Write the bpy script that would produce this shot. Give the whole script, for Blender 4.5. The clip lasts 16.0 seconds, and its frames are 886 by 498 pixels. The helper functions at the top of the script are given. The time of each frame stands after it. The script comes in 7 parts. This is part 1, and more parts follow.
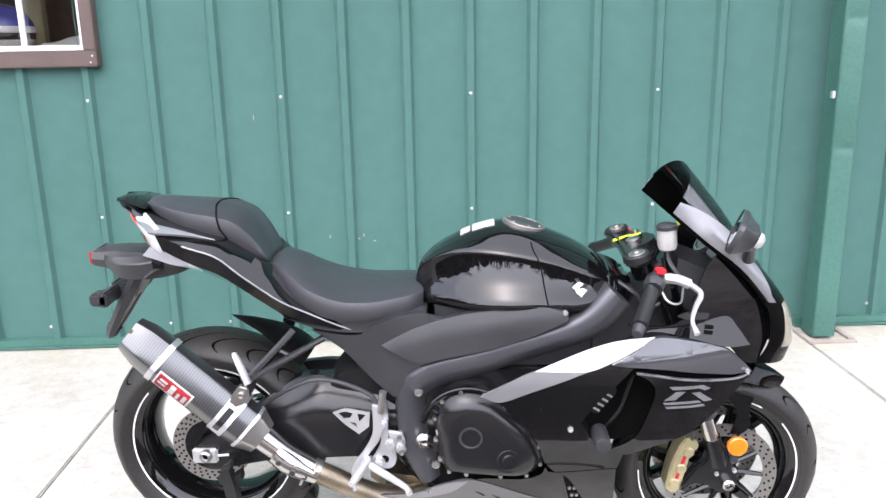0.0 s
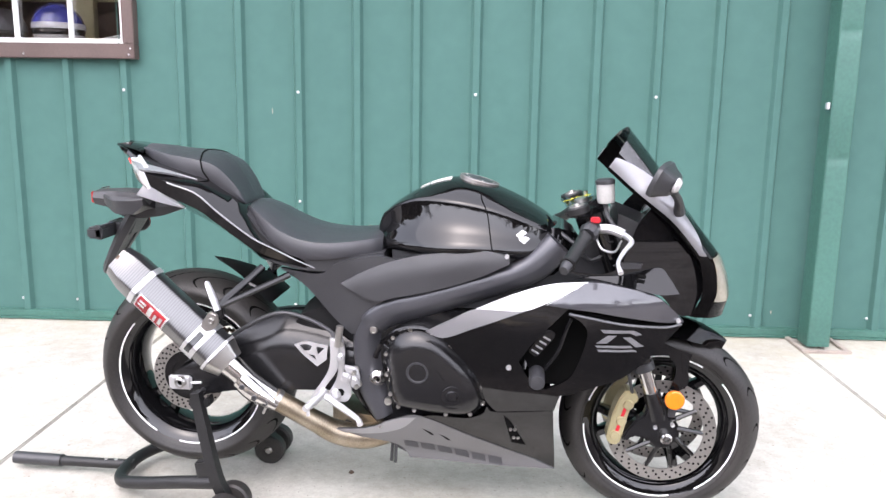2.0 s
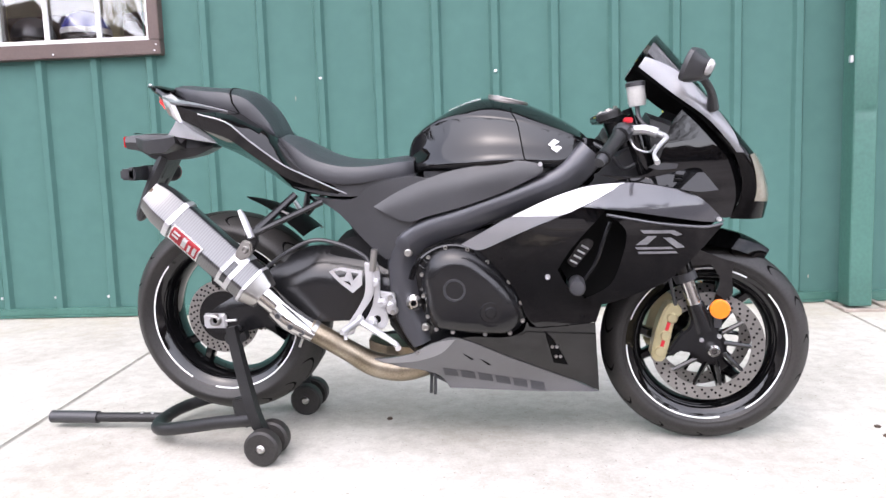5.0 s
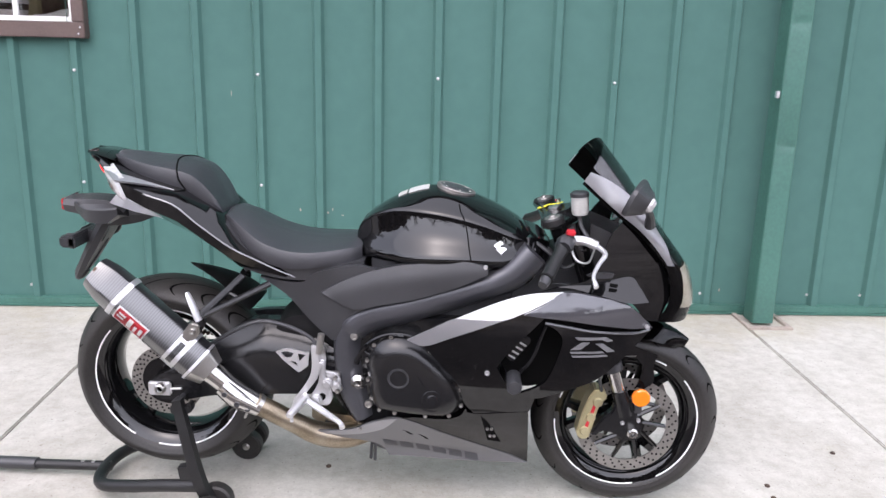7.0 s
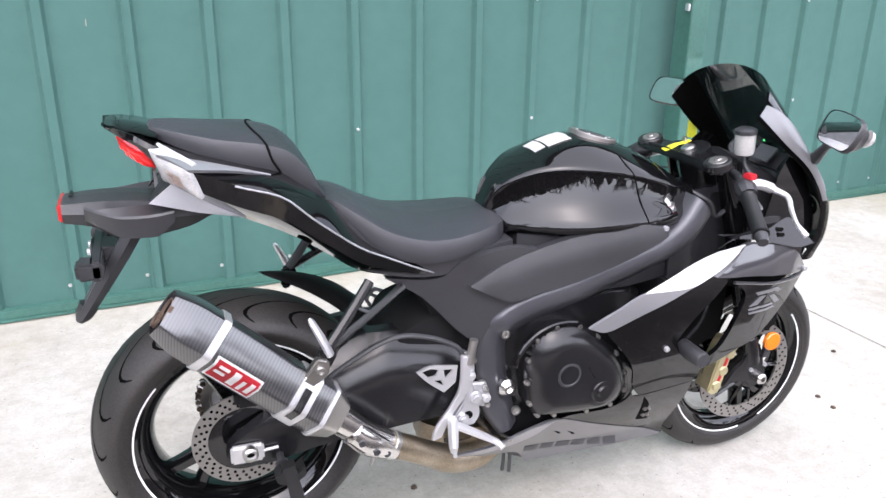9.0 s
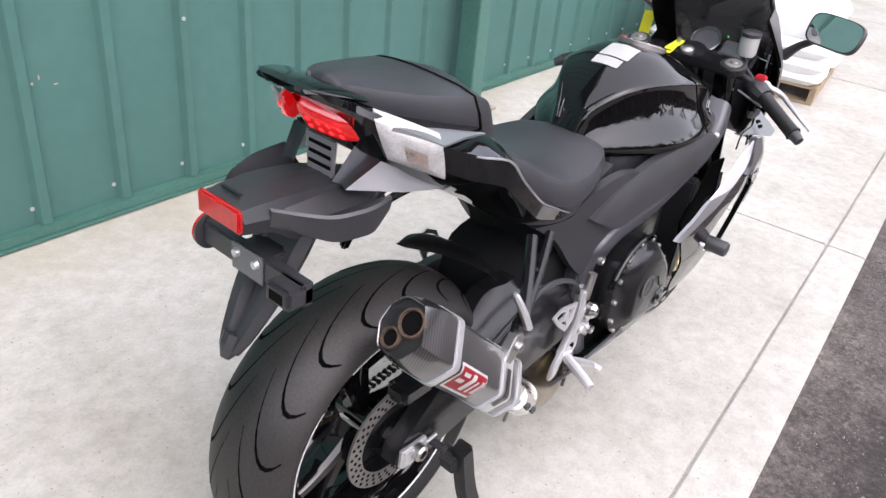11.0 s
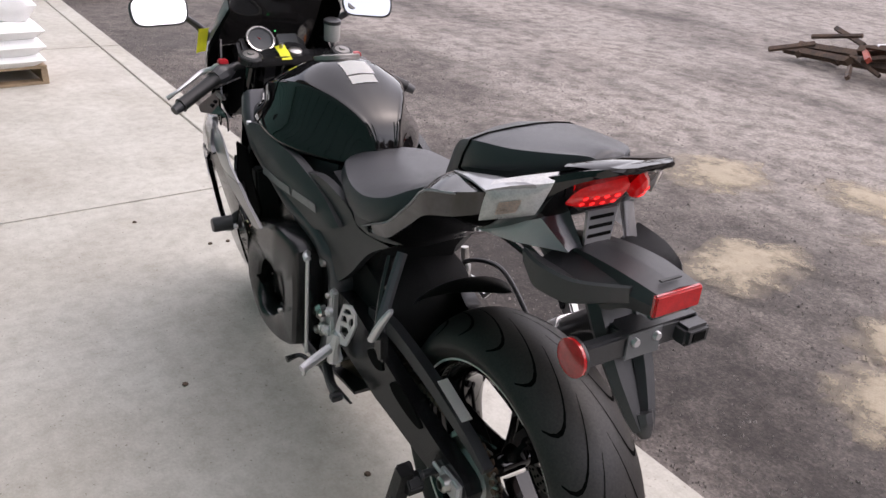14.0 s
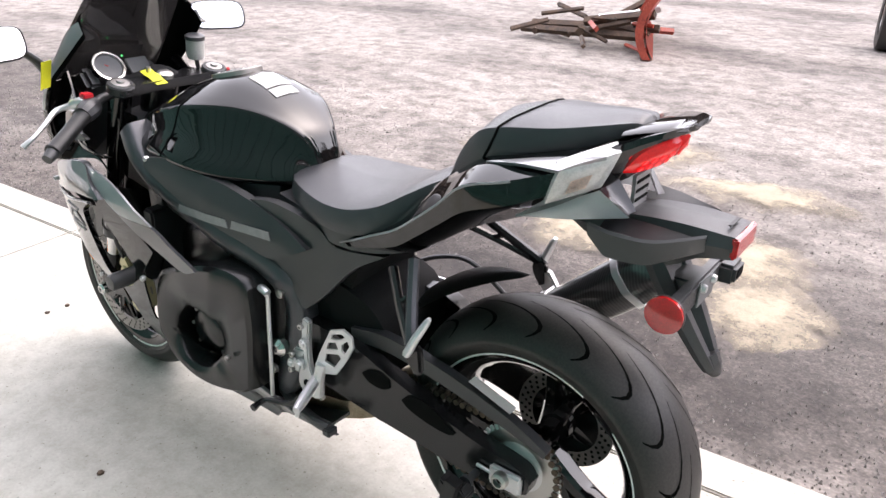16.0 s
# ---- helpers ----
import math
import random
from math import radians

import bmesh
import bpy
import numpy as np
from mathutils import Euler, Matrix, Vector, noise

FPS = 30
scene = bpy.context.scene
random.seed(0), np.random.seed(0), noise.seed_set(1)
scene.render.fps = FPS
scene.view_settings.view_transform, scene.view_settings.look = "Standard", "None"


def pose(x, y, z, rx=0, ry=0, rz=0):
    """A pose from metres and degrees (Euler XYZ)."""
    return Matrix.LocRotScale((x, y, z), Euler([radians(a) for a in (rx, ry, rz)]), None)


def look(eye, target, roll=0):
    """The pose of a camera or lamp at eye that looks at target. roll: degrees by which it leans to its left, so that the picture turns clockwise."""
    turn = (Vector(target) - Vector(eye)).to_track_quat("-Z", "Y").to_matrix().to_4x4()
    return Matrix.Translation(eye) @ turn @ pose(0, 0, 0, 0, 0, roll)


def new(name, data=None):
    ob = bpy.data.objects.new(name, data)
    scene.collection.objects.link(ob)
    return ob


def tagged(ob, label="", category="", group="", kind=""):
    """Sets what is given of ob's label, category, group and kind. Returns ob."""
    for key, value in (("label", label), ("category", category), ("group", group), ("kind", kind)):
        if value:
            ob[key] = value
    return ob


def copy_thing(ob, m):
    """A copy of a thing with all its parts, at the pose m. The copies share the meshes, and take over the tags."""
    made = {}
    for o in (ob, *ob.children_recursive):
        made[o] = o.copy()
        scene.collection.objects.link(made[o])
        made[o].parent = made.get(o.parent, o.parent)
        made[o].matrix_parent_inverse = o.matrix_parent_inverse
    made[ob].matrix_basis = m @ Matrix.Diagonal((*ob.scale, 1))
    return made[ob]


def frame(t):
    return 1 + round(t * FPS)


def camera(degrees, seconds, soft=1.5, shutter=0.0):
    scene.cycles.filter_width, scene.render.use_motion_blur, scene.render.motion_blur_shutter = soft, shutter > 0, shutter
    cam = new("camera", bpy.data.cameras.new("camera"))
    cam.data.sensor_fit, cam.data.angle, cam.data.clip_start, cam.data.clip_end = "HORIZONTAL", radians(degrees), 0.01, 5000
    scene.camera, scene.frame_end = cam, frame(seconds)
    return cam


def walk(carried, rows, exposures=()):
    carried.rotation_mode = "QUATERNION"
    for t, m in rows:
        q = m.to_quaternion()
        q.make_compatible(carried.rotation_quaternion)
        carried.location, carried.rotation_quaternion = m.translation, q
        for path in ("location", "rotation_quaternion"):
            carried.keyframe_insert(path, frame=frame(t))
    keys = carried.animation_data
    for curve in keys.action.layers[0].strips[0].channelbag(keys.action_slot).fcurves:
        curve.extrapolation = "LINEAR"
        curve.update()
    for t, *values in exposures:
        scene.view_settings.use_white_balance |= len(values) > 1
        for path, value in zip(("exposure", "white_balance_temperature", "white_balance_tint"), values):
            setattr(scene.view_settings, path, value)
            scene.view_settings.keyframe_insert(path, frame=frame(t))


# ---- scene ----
cam = camera(61.4, 16.0)
PATH = [
    (0, (0.723, -1.936, 1.464), (0.641, -0.009, 0.932), -1.0),
    (0.5, (0.908, -2.12, 1.426), (0.704, -0.187, 0.955), -0.5),
    (1, (0.977, -2.231, 1.433), (0.852, -0.273, 1.045), -1.0),
    (1.5, (0.949, -2.254, 1.384), (0.827, -0.297, 0.99), -2.1),
    (2, (0.995, -2.138, 1.25), (0.775, -0.194, 0.834), 0.8),
    (2.5, (0.991, -2.086, 1.064), (0.797, -0.125, 0.722), -0.7),
    (3, (0.975, -2.128, 0.923), (0.761, -0.154, 0.678), 0.4),
    (3.5, (0.967, -2.203, 0.86), (0.686, -0.236, 0.634), -1.0),
    (3.7, (0.974, -2.21, 0.865), (0.734, -0.238, 0.633), -1.0),
    (5.8, (0.958, -2.175, 0.97), (0.653, -0.253, 0.511), -2.7),
    (6, (0.969, -2.18, 1.068), (0.678, -0.288, 0.49), -2.2),
    (6.5, (1.002, -2.15, 1.33), (0.798, -0.275, 0.665), -3.0),
    (7, (0.897, -2.159, 1.414), (0.83, -0.233, 0.878), 1.5),
    (7.5, (0.638, -2.12, 1.441), (0.822, -0.255, 0.741), 0.1),
    (8, (0.402, -1.941, 1.421), (0.726, -0.088, 0.74), -1.6),
    (8.5, (0.186, -1.683, 1.396), (0.639, 0.113, 0.642), -2.0),
    (9, (-0.118, -1.531, 1.379), (0.56, 0.208, 0.662), 1.6),
    (9.5, (-0.376, -1.363, 1.401), (0.514, 0.234, 0.591), 1.1),
    (10, (-0.526, -1.136, 1.373), (0.439, 0.348, 0.442), -0.6),
    (10.2, (-0.594, -1.077, 1.381), (0.453, 0.335, 0.428), 1.0),
    (12.3, (-1.064, -0.051, 1.452), (0.648, 0.355, 0.501), 4.5),
    (12.5, (-1.087, 0.053, 1.482), (0.659, 0.361, 0.556), 2.1),
    (13, (-0.952, 0.312, 1.425), (0.818, 0.266, 0.495), -2.1),
    (13.5, (-0.889, 0.505, 1.418), (0.786, -0.052, 0.478), 2.7),
    (14, (-0.888, 0.767, 1.425), (0.615, -0.203, 0.53), 4.3),
    (14.5, (-0.755, 0.835, 1.395), (0.681, -0.273, 0.553), 0.4),
    (15, (-0.622, 0.913, 1.39), (0.663, -0.327, 0.49), 1.8),
    (15.5, (-0.578, 1.033, 1.386), (0.495, -0.399, 0.494), 2.3),
    (16, (-0.554, 1.092, 1.378), (0.522, -0.36, 0.521), 1.6),
]
EXPOSURES = [(0, 2.25, 6450, 16), (1, 2.25, 6550, 17), (2, 2.3, 6600, 18), (3.5, 2.22, 6600, 19), (6, 1.9, 6500, 19), (6.5, 1.75, 6500, 19), (7, 1.83, 6500, 19), (8, 2.0, 6450, 18), (9, 2.15, 6450, 18), (10, 2.1, 6450, 18), (12.5, 1.3, 6950, 20), (13.5, 1.15, 6950, 21), (14, 1.4, 6950, 21), (14.5, 1.77, 6900, 21), (15, 1.97, 6900, 20), (15.5, 2.24, 6900, 19), (16, 2.3, 6900, 19)]
walk(cam, [(t, look(eye, aim, lean)) for t, eye, aim, lean in PATH], EXPOSURES)

# ---- world and light: a bright overcast sky ----
world = bpy.data.worlds.new("overcast_sky")
scene.world = world
world.use_nodes = True
wn, wl = world.node_tree.nodes, world.node_tree.links
sky = wn.new("ShaderNodeTexSky")
sky.sky_type, sky.sun_disc = "NISHITA", False
sky.sun_elevation, sky.sun_rotation = radians(55), radians(200)
sky.air_density, sky.dust_density, sky.ozone_density = 1.0, 1.5, 1.0
grey = wn.new("ShaderNodeHueSaturation")
grey.inputs["Saturation"].default_value = 0.40
wl.new(sky.outputs["Color"], grey.inputs["Color"])
wl.new(grey.outputs["Color"], wn["Background"].inputs["Color"])
wn["Background"].inputs["Strength"].default_value = 0.15
sun = new("sun", bpy.data.lights.new("sun", "SUN"))
sun.data.energy, sun.data.angle, sun.data.color = 0.54, radians(126), (1.0, 0.985, 0.965)
sun.matrix_world = look((0, 0, 0), (-0.12, 0.48, -0.87))


# ---- materials ----
def mat(name, col, rough=0.5, metal=0.0, vary=0.12, scale=6.0, fine=90.0, bump=0.0, coat=0.0, col2=None, spec=0.5, rvary=0.12):
    """A surface with stains at one scale and grain at another."""
    m = bpy.data.materials.new(name)
    m.use_nodes = True
    n, l = m.node_tree.nodes, m.node_tree.links
    b = n["Principled BSDF"]
    tc = n.new("ShaderNodeTexCoord")
    big, small = n.new("ShaderNodeTexNoise"), n.new("ShaderNodeTexNoise")
    big.inputs["Scale"].default_value, small.inputs["Scale"].default_value = scale, fine
    big.inputs["Detail"].default_value, small.inputs["Detail"].default_value = 5, 3
    for q in (big, small):
        l.new(tc.outputs["Object"], q.inputs["Vector"])
    add = n.new("ShaderNodeMath")
    add.operation = "MULTIPLY_ADD"
    add.inputs[1].default_value = 0.45
    l.new(small.outputs["Fac"], add.inputs[0])
    half = n.new("ShaderNodeMath")
    half.operation = "MULTIPLY"
    half.inputs[1].default_value = 0.55
    l.new(big.outputs["Fac"], half.inputs[0])
    l.new(half.outputs[0], add.inputs[2])
    ramp = n.new("ShaderNodeValToRGB")
    c2 = col2 or [min(1, c * (1 + vary)) for c in col]
    c1 = [c * (1 - vary) for c in col]
    ramp.color_ramp.elements[0].position, ramp.color_ramp.elements[1].position = 0.36, 0.64
    ramp.color_ramp.elements[0].color, ramp.color_ramp.elements[1].color = (*c1, 1), (*c2, 1)
    l.new(add.outputs[0], ramp.inputs["Fac"])
    l.new(ramp.outputs["Color"], b.inputs["Base Color"])
    rr = n.new("ShaderNodeMapRange")
    rr.inputs["From Min"].default_value, rr.inputs["From Max"].default_value = 0.3, 0.7
    rr.inputs["To Min"].default_value, rr.inputs["To Max"].default_value = rough * (1 - rvary), min(1, rough * (1 + rvary))
    l.new(big.outputs["Fac"], rr.inputs["Value"])
    l.new(rr.outputs[0], b.inputs["Roughness"])
    b.inputs["Metallic"].default_value = metal
    b.inputs["Specular IOR Level"].default_value = spec
    if coat:
        b.inputs["Coat Weight"].default_value = coat
        b.inputs["Coat Roughness"].default_value = 0.02
        b.inputs["Coat IOR"].default_value = 1.72
    if bump:
        bp = n.new("ShaderNodeBump")
        bp.inputs["Strength"].default_value, bp.inputs["Distance"].default_value = min(1.0, bump), 0.002
        l.new(small.outputs["Fac"], bp.inputs["Height"])
        l.new(bp.outputs[0], b.inputs["Normal"])
    return m


def node(m, kind, **values):
    q = m.node_tree.nodes.new(kind)
    for key, value in values.items():
        q.inputs[key].default_value = value
    return q


BLACK = mat("gloss_black_paint", (0.004, 0.004, 0.0045), 0.3, 0, 0.2, 5, 200, coat=1.0, spec=0.0)
BLACK.node_tree.nodes["Principled BSDF"].inputs["Coat IOR"].default_value = 1.56
BLACK.node_tree.nodes["Principled BSDF"].inputs["Coat Roughness"].default_value = 0.03
GREYP = mat("dark_grey_metallic_paint", (0.065, 0.065, 0.072), 0.3, 0.3, 0.1, 6, 600, coat=1.0, spec=0.1)
SILVER = mat("silver_metallic_paint", (0.25, 0.25, 0.262), 0.34, 0.3, 0.06, 6, 600, coat=0.8)
BELLYG = mat("dark_silver_paint", (0.105, 0.105, 0.112), 0.34, 0.3, 0.08, 6, 600, coat=0.8)
CHEEK = mat("pale_silver_paint", (0.46, 0.46, 0.475), 0.32, 0.4, 0.06, 6, 600, coat=0.8)
WHITEP = mat("pearl_white_paint", (0.80, 0.80, 0.82), 0.3, 0.1, 0.04, 6, 500, coat=0.8)
MATTE = mat("matte_black_plastic", (0.028, 0.0285, 0.0315), 0.41, 0, 0.25, 9, 900, bump=0.2, spec=0.68)
FRAMEM = mat("dark_anodised_frame", (0.066, 0.067, 0.076), 0.32, 0.35, 0.12, 8, 700, bump=0.06, spec=0.7)
ENGINE = mat("black_engine_casting", (0.011, 0.011, 0.012), 0.2, 0.1, 0.25, 10, 500, bump=0.1, spec=0.55)
VINYL = mat("black_seat_vinyl", (0.030, 0.0305, 0.035), 0.38, 0, 0.18, 7, 1400, bump=0.2, spec=0.7)
RUBBER = mat("tyre_rubber", (0.012, 0.0115, 0.0112), 0.5, 0, 0.3, 5, 250, bump=0.12, col2=(0.030, 0.027, 0.025))
# near-black: shade of grooves, holes and ducts in the colour; also welt, lining
RECESSB = mat("recess_shade_and_trim_black", (0.003, 0.003, 0.003), 0.9, 0, 0.1, spec=0.1)
STEEL = mat("brushed_steel", (0.5, 0.49, 0.47), 0.32, 1.0, 0.15, 9, 700, bump=0.05)
CHROME = mat("polished_metal", (0.68, 0.67, 0.65), 0.14, 1.0, 0.08, 9, 300)
ALU = mat("bare_aluminium", (0.66, 0.66, 0.67), 0.38, 0.75, 0.1, 9, 600, bump=0.06)
DISC = mat("worn_brake_steel", (0.30, 0.285, 0.27), 0.4, 0.8, 0.15, 14, 500, bump=0.05)
TITAN = mat("heat_tinted_pipe", (0.30, 0.24, 0.16), 0.35, 0.9, 0.25, 14, 300, col2=(0.42, 0.36, 0.28))
GOLD = mat("gold_caliper", (0.56, 0.50, 0.30), 0.35, 0.6, 0.12, 20, 400)
ORANGE = mat("orange_reflector", (0.85, 0.22, 0.01), 0.2, 0, 0.1, 20, 400, coat=0.6)
REDL = mat("bright_red_cell", (0.85, 0.03, 0.025), 0.25, 0, 0.15, 60, 400, coat=0.5)
RED = mat("red_lens", (0.48, 0.007, 0.009), 0.15, 0, 0.25, 60, 400, coat=0.6)
LAMP = mat("lit_red_lens", (0.5, 0.007, 0.009), 0.15, 0, 0.25, 60, 400, coat=0.6)
GLOW = mat("lit_green_lamp", (0.02, 0.4, 0.1), 0.3)
for m_, c_, k_ in ((LAMP, (1, 0.008, 0.008, 1), 0.07), (REDL, (1, 0.02, 0.02, 1), 0.6), (GLOW, (0.1, 1, 0.3, 1), 0.4)):
    m_.node_tree.nodes["Principled BSDF"].inputs["Emission Color"].default_value = c_
    m_.node_tree.nodes["Principled BSDF"].inputs["Emission Strength"].default_value = k_
REDPL = mat("red_plastic", (0.5, 0.02, 0.03), 0.35, 0, 0.12, 30, 300)
AMBER = mat("clear_signal_lens", (0.50, 0.49, 0.485), 0.16, 0.05, 0.2, 40, 300, coat=1.0)
AMBERIN = mat("amber_bulb", (0.56, 0.44, 0.37), 0.3, 0.2, 0.25, 60, 300, coat=0.6)
YELLOW = mat("yellow_tag", (0.75, 0.72, 0.03), 0.5, 0, 0.08, 20, 200)
PAPER = mat("white_sticker", (0.82, 0.82, 0.8), 0.45, 0, 0.05, 20, 200)
INK = mat("dark_print", (0.045, 0.045, 0.05), 0.5, 0, 0.1)
DECAL = mat("silver_decal", (0.24, 0.24, 0.25), 0.35, 0.4, 0.15, 60, 500)
STANDM = mat("black_powder_coat", (0.013, 0.013, 0.0135), 0.45, 0.1, 0.3, 12, 500, bump=0.2)
# black inner plastic, dulled to stand for shade in the shock cavity
INNER = mat("shaded_inner_plastic", (0.011, 0.011, 0.0115), 0.8, 0, 0.3, 12, 300, spec=0.15)
GREEN = mat("green_wall_paint", (0.066, 0.150, 0.131), 0.5, 0, 0.04, 0.9, 14, bump=0.01, col2=(0.072, 0.160, 0.141), spec=0.12)
TRIMG = mat("green_trim_paint", (0.05, 0.14, 0.112), 0.45, 0, 0.15, 3, 60, bump=0.1)
BROWN = mat("brown_window_trim", (0.10, 0.068, 0.06), 0.45, 0, 0.12, 6, 120)
WHITEV = mat("white_vinyl", (0.78, 0.78, 0.76), 0.4, 0, 0.05, 8, 150)
INTER = mat("tan_interior", (0.58, 0.53, 0.32), 0.7, 0, 0.15, 3, 60)
BACKB = mat("brown_backboard", (0.24, 0.165, 0.13), 0.6, 0, 0.25, 4, 50, bump=0.1)
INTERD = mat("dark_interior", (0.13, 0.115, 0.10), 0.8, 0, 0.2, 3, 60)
BLUE = mat("blue_helmet_paint", (0.05, 0.06, 0.30), 0.2, 0, 0.15, 8, 200, coat=1.0)
WOOD = mat("weathered_pallet_wood", (0.34, 0.25, 0.16), 0.75, 0, 0.25, 8, 120, bump=0.4)
BAGM = mat("white_woven_bag", (0.86, 0.86, 0.86), 0.45, 0, 0.06, 5, 160, bump=0.3)
PLOWR = mat("worn_red_paint", (0.36, 0.045, 0.03), 0.5, 0, 0.4, 5, 60, bump=0.2, col2=(0.5, 0.09, 0.05))
RUST = mat("rusty_dark_steel", (0.05, 0.04, 0.036), 0.7, 0.3, 0.4, 9, 90, bump=0.4, col2=(0.14, 0.09, 0.06))
DUST = mat("dusty_steel_plate", (0.36, 0.31, 0.27), 0.7, 0.1, 0.25, 14, 200, bump=0.3)
CREAM = mat("clear_headlight_lens", (0.62, 0.58, 0.48), 0.1, 0.3, 0.15, 14, 90, coat=1.0)
LCD = mat("grey_display", (0.12, 0.125, 0.13), 0.35, 0, 0.08, 20, 100)
RESV = mat("milky_reservoir", (0.46, 0.46, 0.44), 0.3, 0, 0.08, 30, 200, coat=0.3)
BARK = mat("bare_bark", (0.085, 0.062, 0.047), 0.9, 0, 0.3, 3, 40, bump=0.4)
SHADE = mat("smoked_screen", (0.006, 0.006, 0.007), 0.05, 0, 0.1, 5, 200, coat=1.0)
SHADE.node_tree.nodes["Principled BSDF"].inputs["Coat IOR"].default_value = 2.3
MIRROR = mat("mirror_glass", (0.86, 0.88, 0.88), 0.015, 1.0, 0.01, 5, 50, rvary=0.0)

GLASS = bpy.data.materials.new("window_glass")
GLASS.use_nodes = True
gb = GLASS.node_tree.nodes["Principled BSDF"]
gb.inputs["Transmission Weight"].default_value, gb.inputs["Roughness"].default_value, gb.inputs["IOR"].default_value = 1.0, 0.0, 1.85
gn = node(GLASS, "ShaderNodeTexNoise", Scale=3.0)
gbp = node(GLASS, "ShaderNodeBump", Strength=0.03, Distance=0.01)
GLASS.node_tree.links.new(gn.outputs["Fac"], gbp.inputs["Height"])
GLASS.node_tree.links.new(gbp.outputs[0], gb.inputs["Normal"])

# carbon weave: two crossing bands
CARBON = bpy.data.materials.new("carbon_fibre_weave")
CARBON.use_nodes = True
cn, cl = CARBON.node_tree.nodes, CARBON.node_tree.links
ctc = cn.new("ShaderNodeTexCoord")
cw = cn.new("ShaderNodeTexWave")
cw.wave_type, cw.bands_direction = "BANDS", "DIAGONAL"
cw.inputs["Scale"].default_value, cw.inputs["Distortion"].default_value = 88.0, 0.1
cmap = cn.new("ShaderNodeMapping")
cmap.inputs["Scale"].default_value = (-1.0, 0.7, 0.35)
cl.new(ctc.outputs["Object"], cmap.inputs["Vector"])
cl.new(cmap.outputs[0], cw.inputs["Vector"])
cr = cn.new("ShaderNodeValToRGB")
cr.color_ramp.elements[0].color, cr.color_ramp.elements[1].color = (0.005, 0.005, 0.006, 1), (0.035, 0.035, 0.038, 1)
cl.new(cw.outputs["Color"], cr.inputs["Fac"])
cb = cn["Principled BSDF"]
cl.new(cr.outputs["Color"], cb.inputs["Base Color"])
cb.inputs["Roughness"].default_value, cb.inputs["Coat Weight"].default_value, cb.inputs["Coat Roughness"].default_value = 0.35, 1.0, 0.14
cb.inputs["Coat IOR"].default_value = 1.9

# broom-finished concrete with stains
CONC = mat("broomed_concrete", (0.468, 0.455, 0.412), 0.85, 0, 0.04, 2.2, 110, bump=0.35, col2=(0.532, 0.519, 0.474))
n_, l_ = CONC.node_tree.nodes, CONC.node_tree.links
cbs = n_["Principled BSDF"]
src = cbs.inputs["Base Color"].links[0].from_socket
spk = node(CONC, "ShaderNodeTexNoise", Scale=16.0, Detail=9.0, Roughness=0.72)
blot = node(CONC, "ShaderNodeTexNoise", Scale=1.1, Detail=4.0, Roughness=0.6)
tcs = n_.new("ShaderNodeTexCoord")
l_.new(tcs.outputs["Object"], spk.inputs["Vector"])
l_.new(tcs.outputs["Object"], blot.inputs["Vector"])
rs = n_.new("ShaderNodeValToRGB")
rs.color_ramp.elements[0].position, rs.color_ramp.elements[1].position = 0.30, 0.60
rs.color_ramp.elements[0].color, rs.color_ramp.elements[1].color = (0.76, 0.745, 0.725, 1), (1, 1, 1, 1)
l_.new(spk.outputs["Fac"], rs.inputs["Fac"])
rb = n_.new("ShaderNodeValToRGB")
rb.color_ramp.elements[0].position, rb.color_ramp.elements[1].position = 0.32, 0.6
rb.color_ramp.elements[0].color, rb.color_ramp.elements[1].color = (0.86, 0.84, 0.81, 1), (1, 1, 1, 1)
l_.new(blot.outputs["Fac"], rb.inputs["Fac"])
m1, m2 = n_.new("ShaderNodeMixRGB"), n_.new("ShaderNodeMixRGB")
for q in (m1, m2):
    q.blend_type = "MULTIPLY"
    q.inputs[0].default_value = 1.0
l_.new(src, m1.inputs[1])
l_.new(rs.outputs["Color"], m1.inputs[2])
l_.new(m1.outputs[0], m2.inputs[1])
l_.new(rb.outputs["Color"], m2.inputs[2])
pit = node(CONC, "ShaderNodeTexNoise", Scale=85.0, Detail=2.0)
l_.new(tcs.outputs["Object"], pit.inputs["Vector"])
rp_ = n_.new("ShaderNodeValToRGB")
rp_.color_ramp.elements[0].position, rp_.color_ramp.elements[1].position = 0.26, 0.33
rp_.color_ramp.elements[0].color, rp_.color_ramp.elements[1].color = (0.55, 0.53, 0.51, 1), (1, 1, 1, 1)
l_.new(pit.outputs["Fac"], rp_.inputs["Fac"])
m3 = n_.new("ShaderNodeMixRGB")
m3.blend_type, m3.inputs[0].default_value = "MULTIPLY", 1.0
l_.new(m2.outputs[0], m3.inputs[1])
l_.new(rp_.outputs["Color"], m3.inputs[2])
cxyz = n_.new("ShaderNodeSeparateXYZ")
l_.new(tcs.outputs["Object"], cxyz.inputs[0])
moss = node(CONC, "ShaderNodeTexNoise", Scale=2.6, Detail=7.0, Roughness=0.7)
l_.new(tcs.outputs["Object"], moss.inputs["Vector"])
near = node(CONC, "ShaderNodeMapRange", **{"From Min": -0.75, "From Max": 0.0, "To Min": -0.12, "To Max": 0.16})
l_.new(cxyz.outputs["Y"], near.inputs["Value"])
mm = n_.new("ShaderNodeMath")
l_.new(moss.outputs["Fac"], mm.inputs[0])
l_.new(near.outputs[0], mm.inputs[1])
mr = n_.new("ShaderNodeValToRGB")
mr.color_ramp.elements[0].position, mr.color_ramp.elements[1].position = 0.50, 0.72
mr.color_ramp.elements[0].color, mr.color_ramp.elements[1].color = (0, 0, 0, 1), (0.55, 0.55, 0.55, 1)
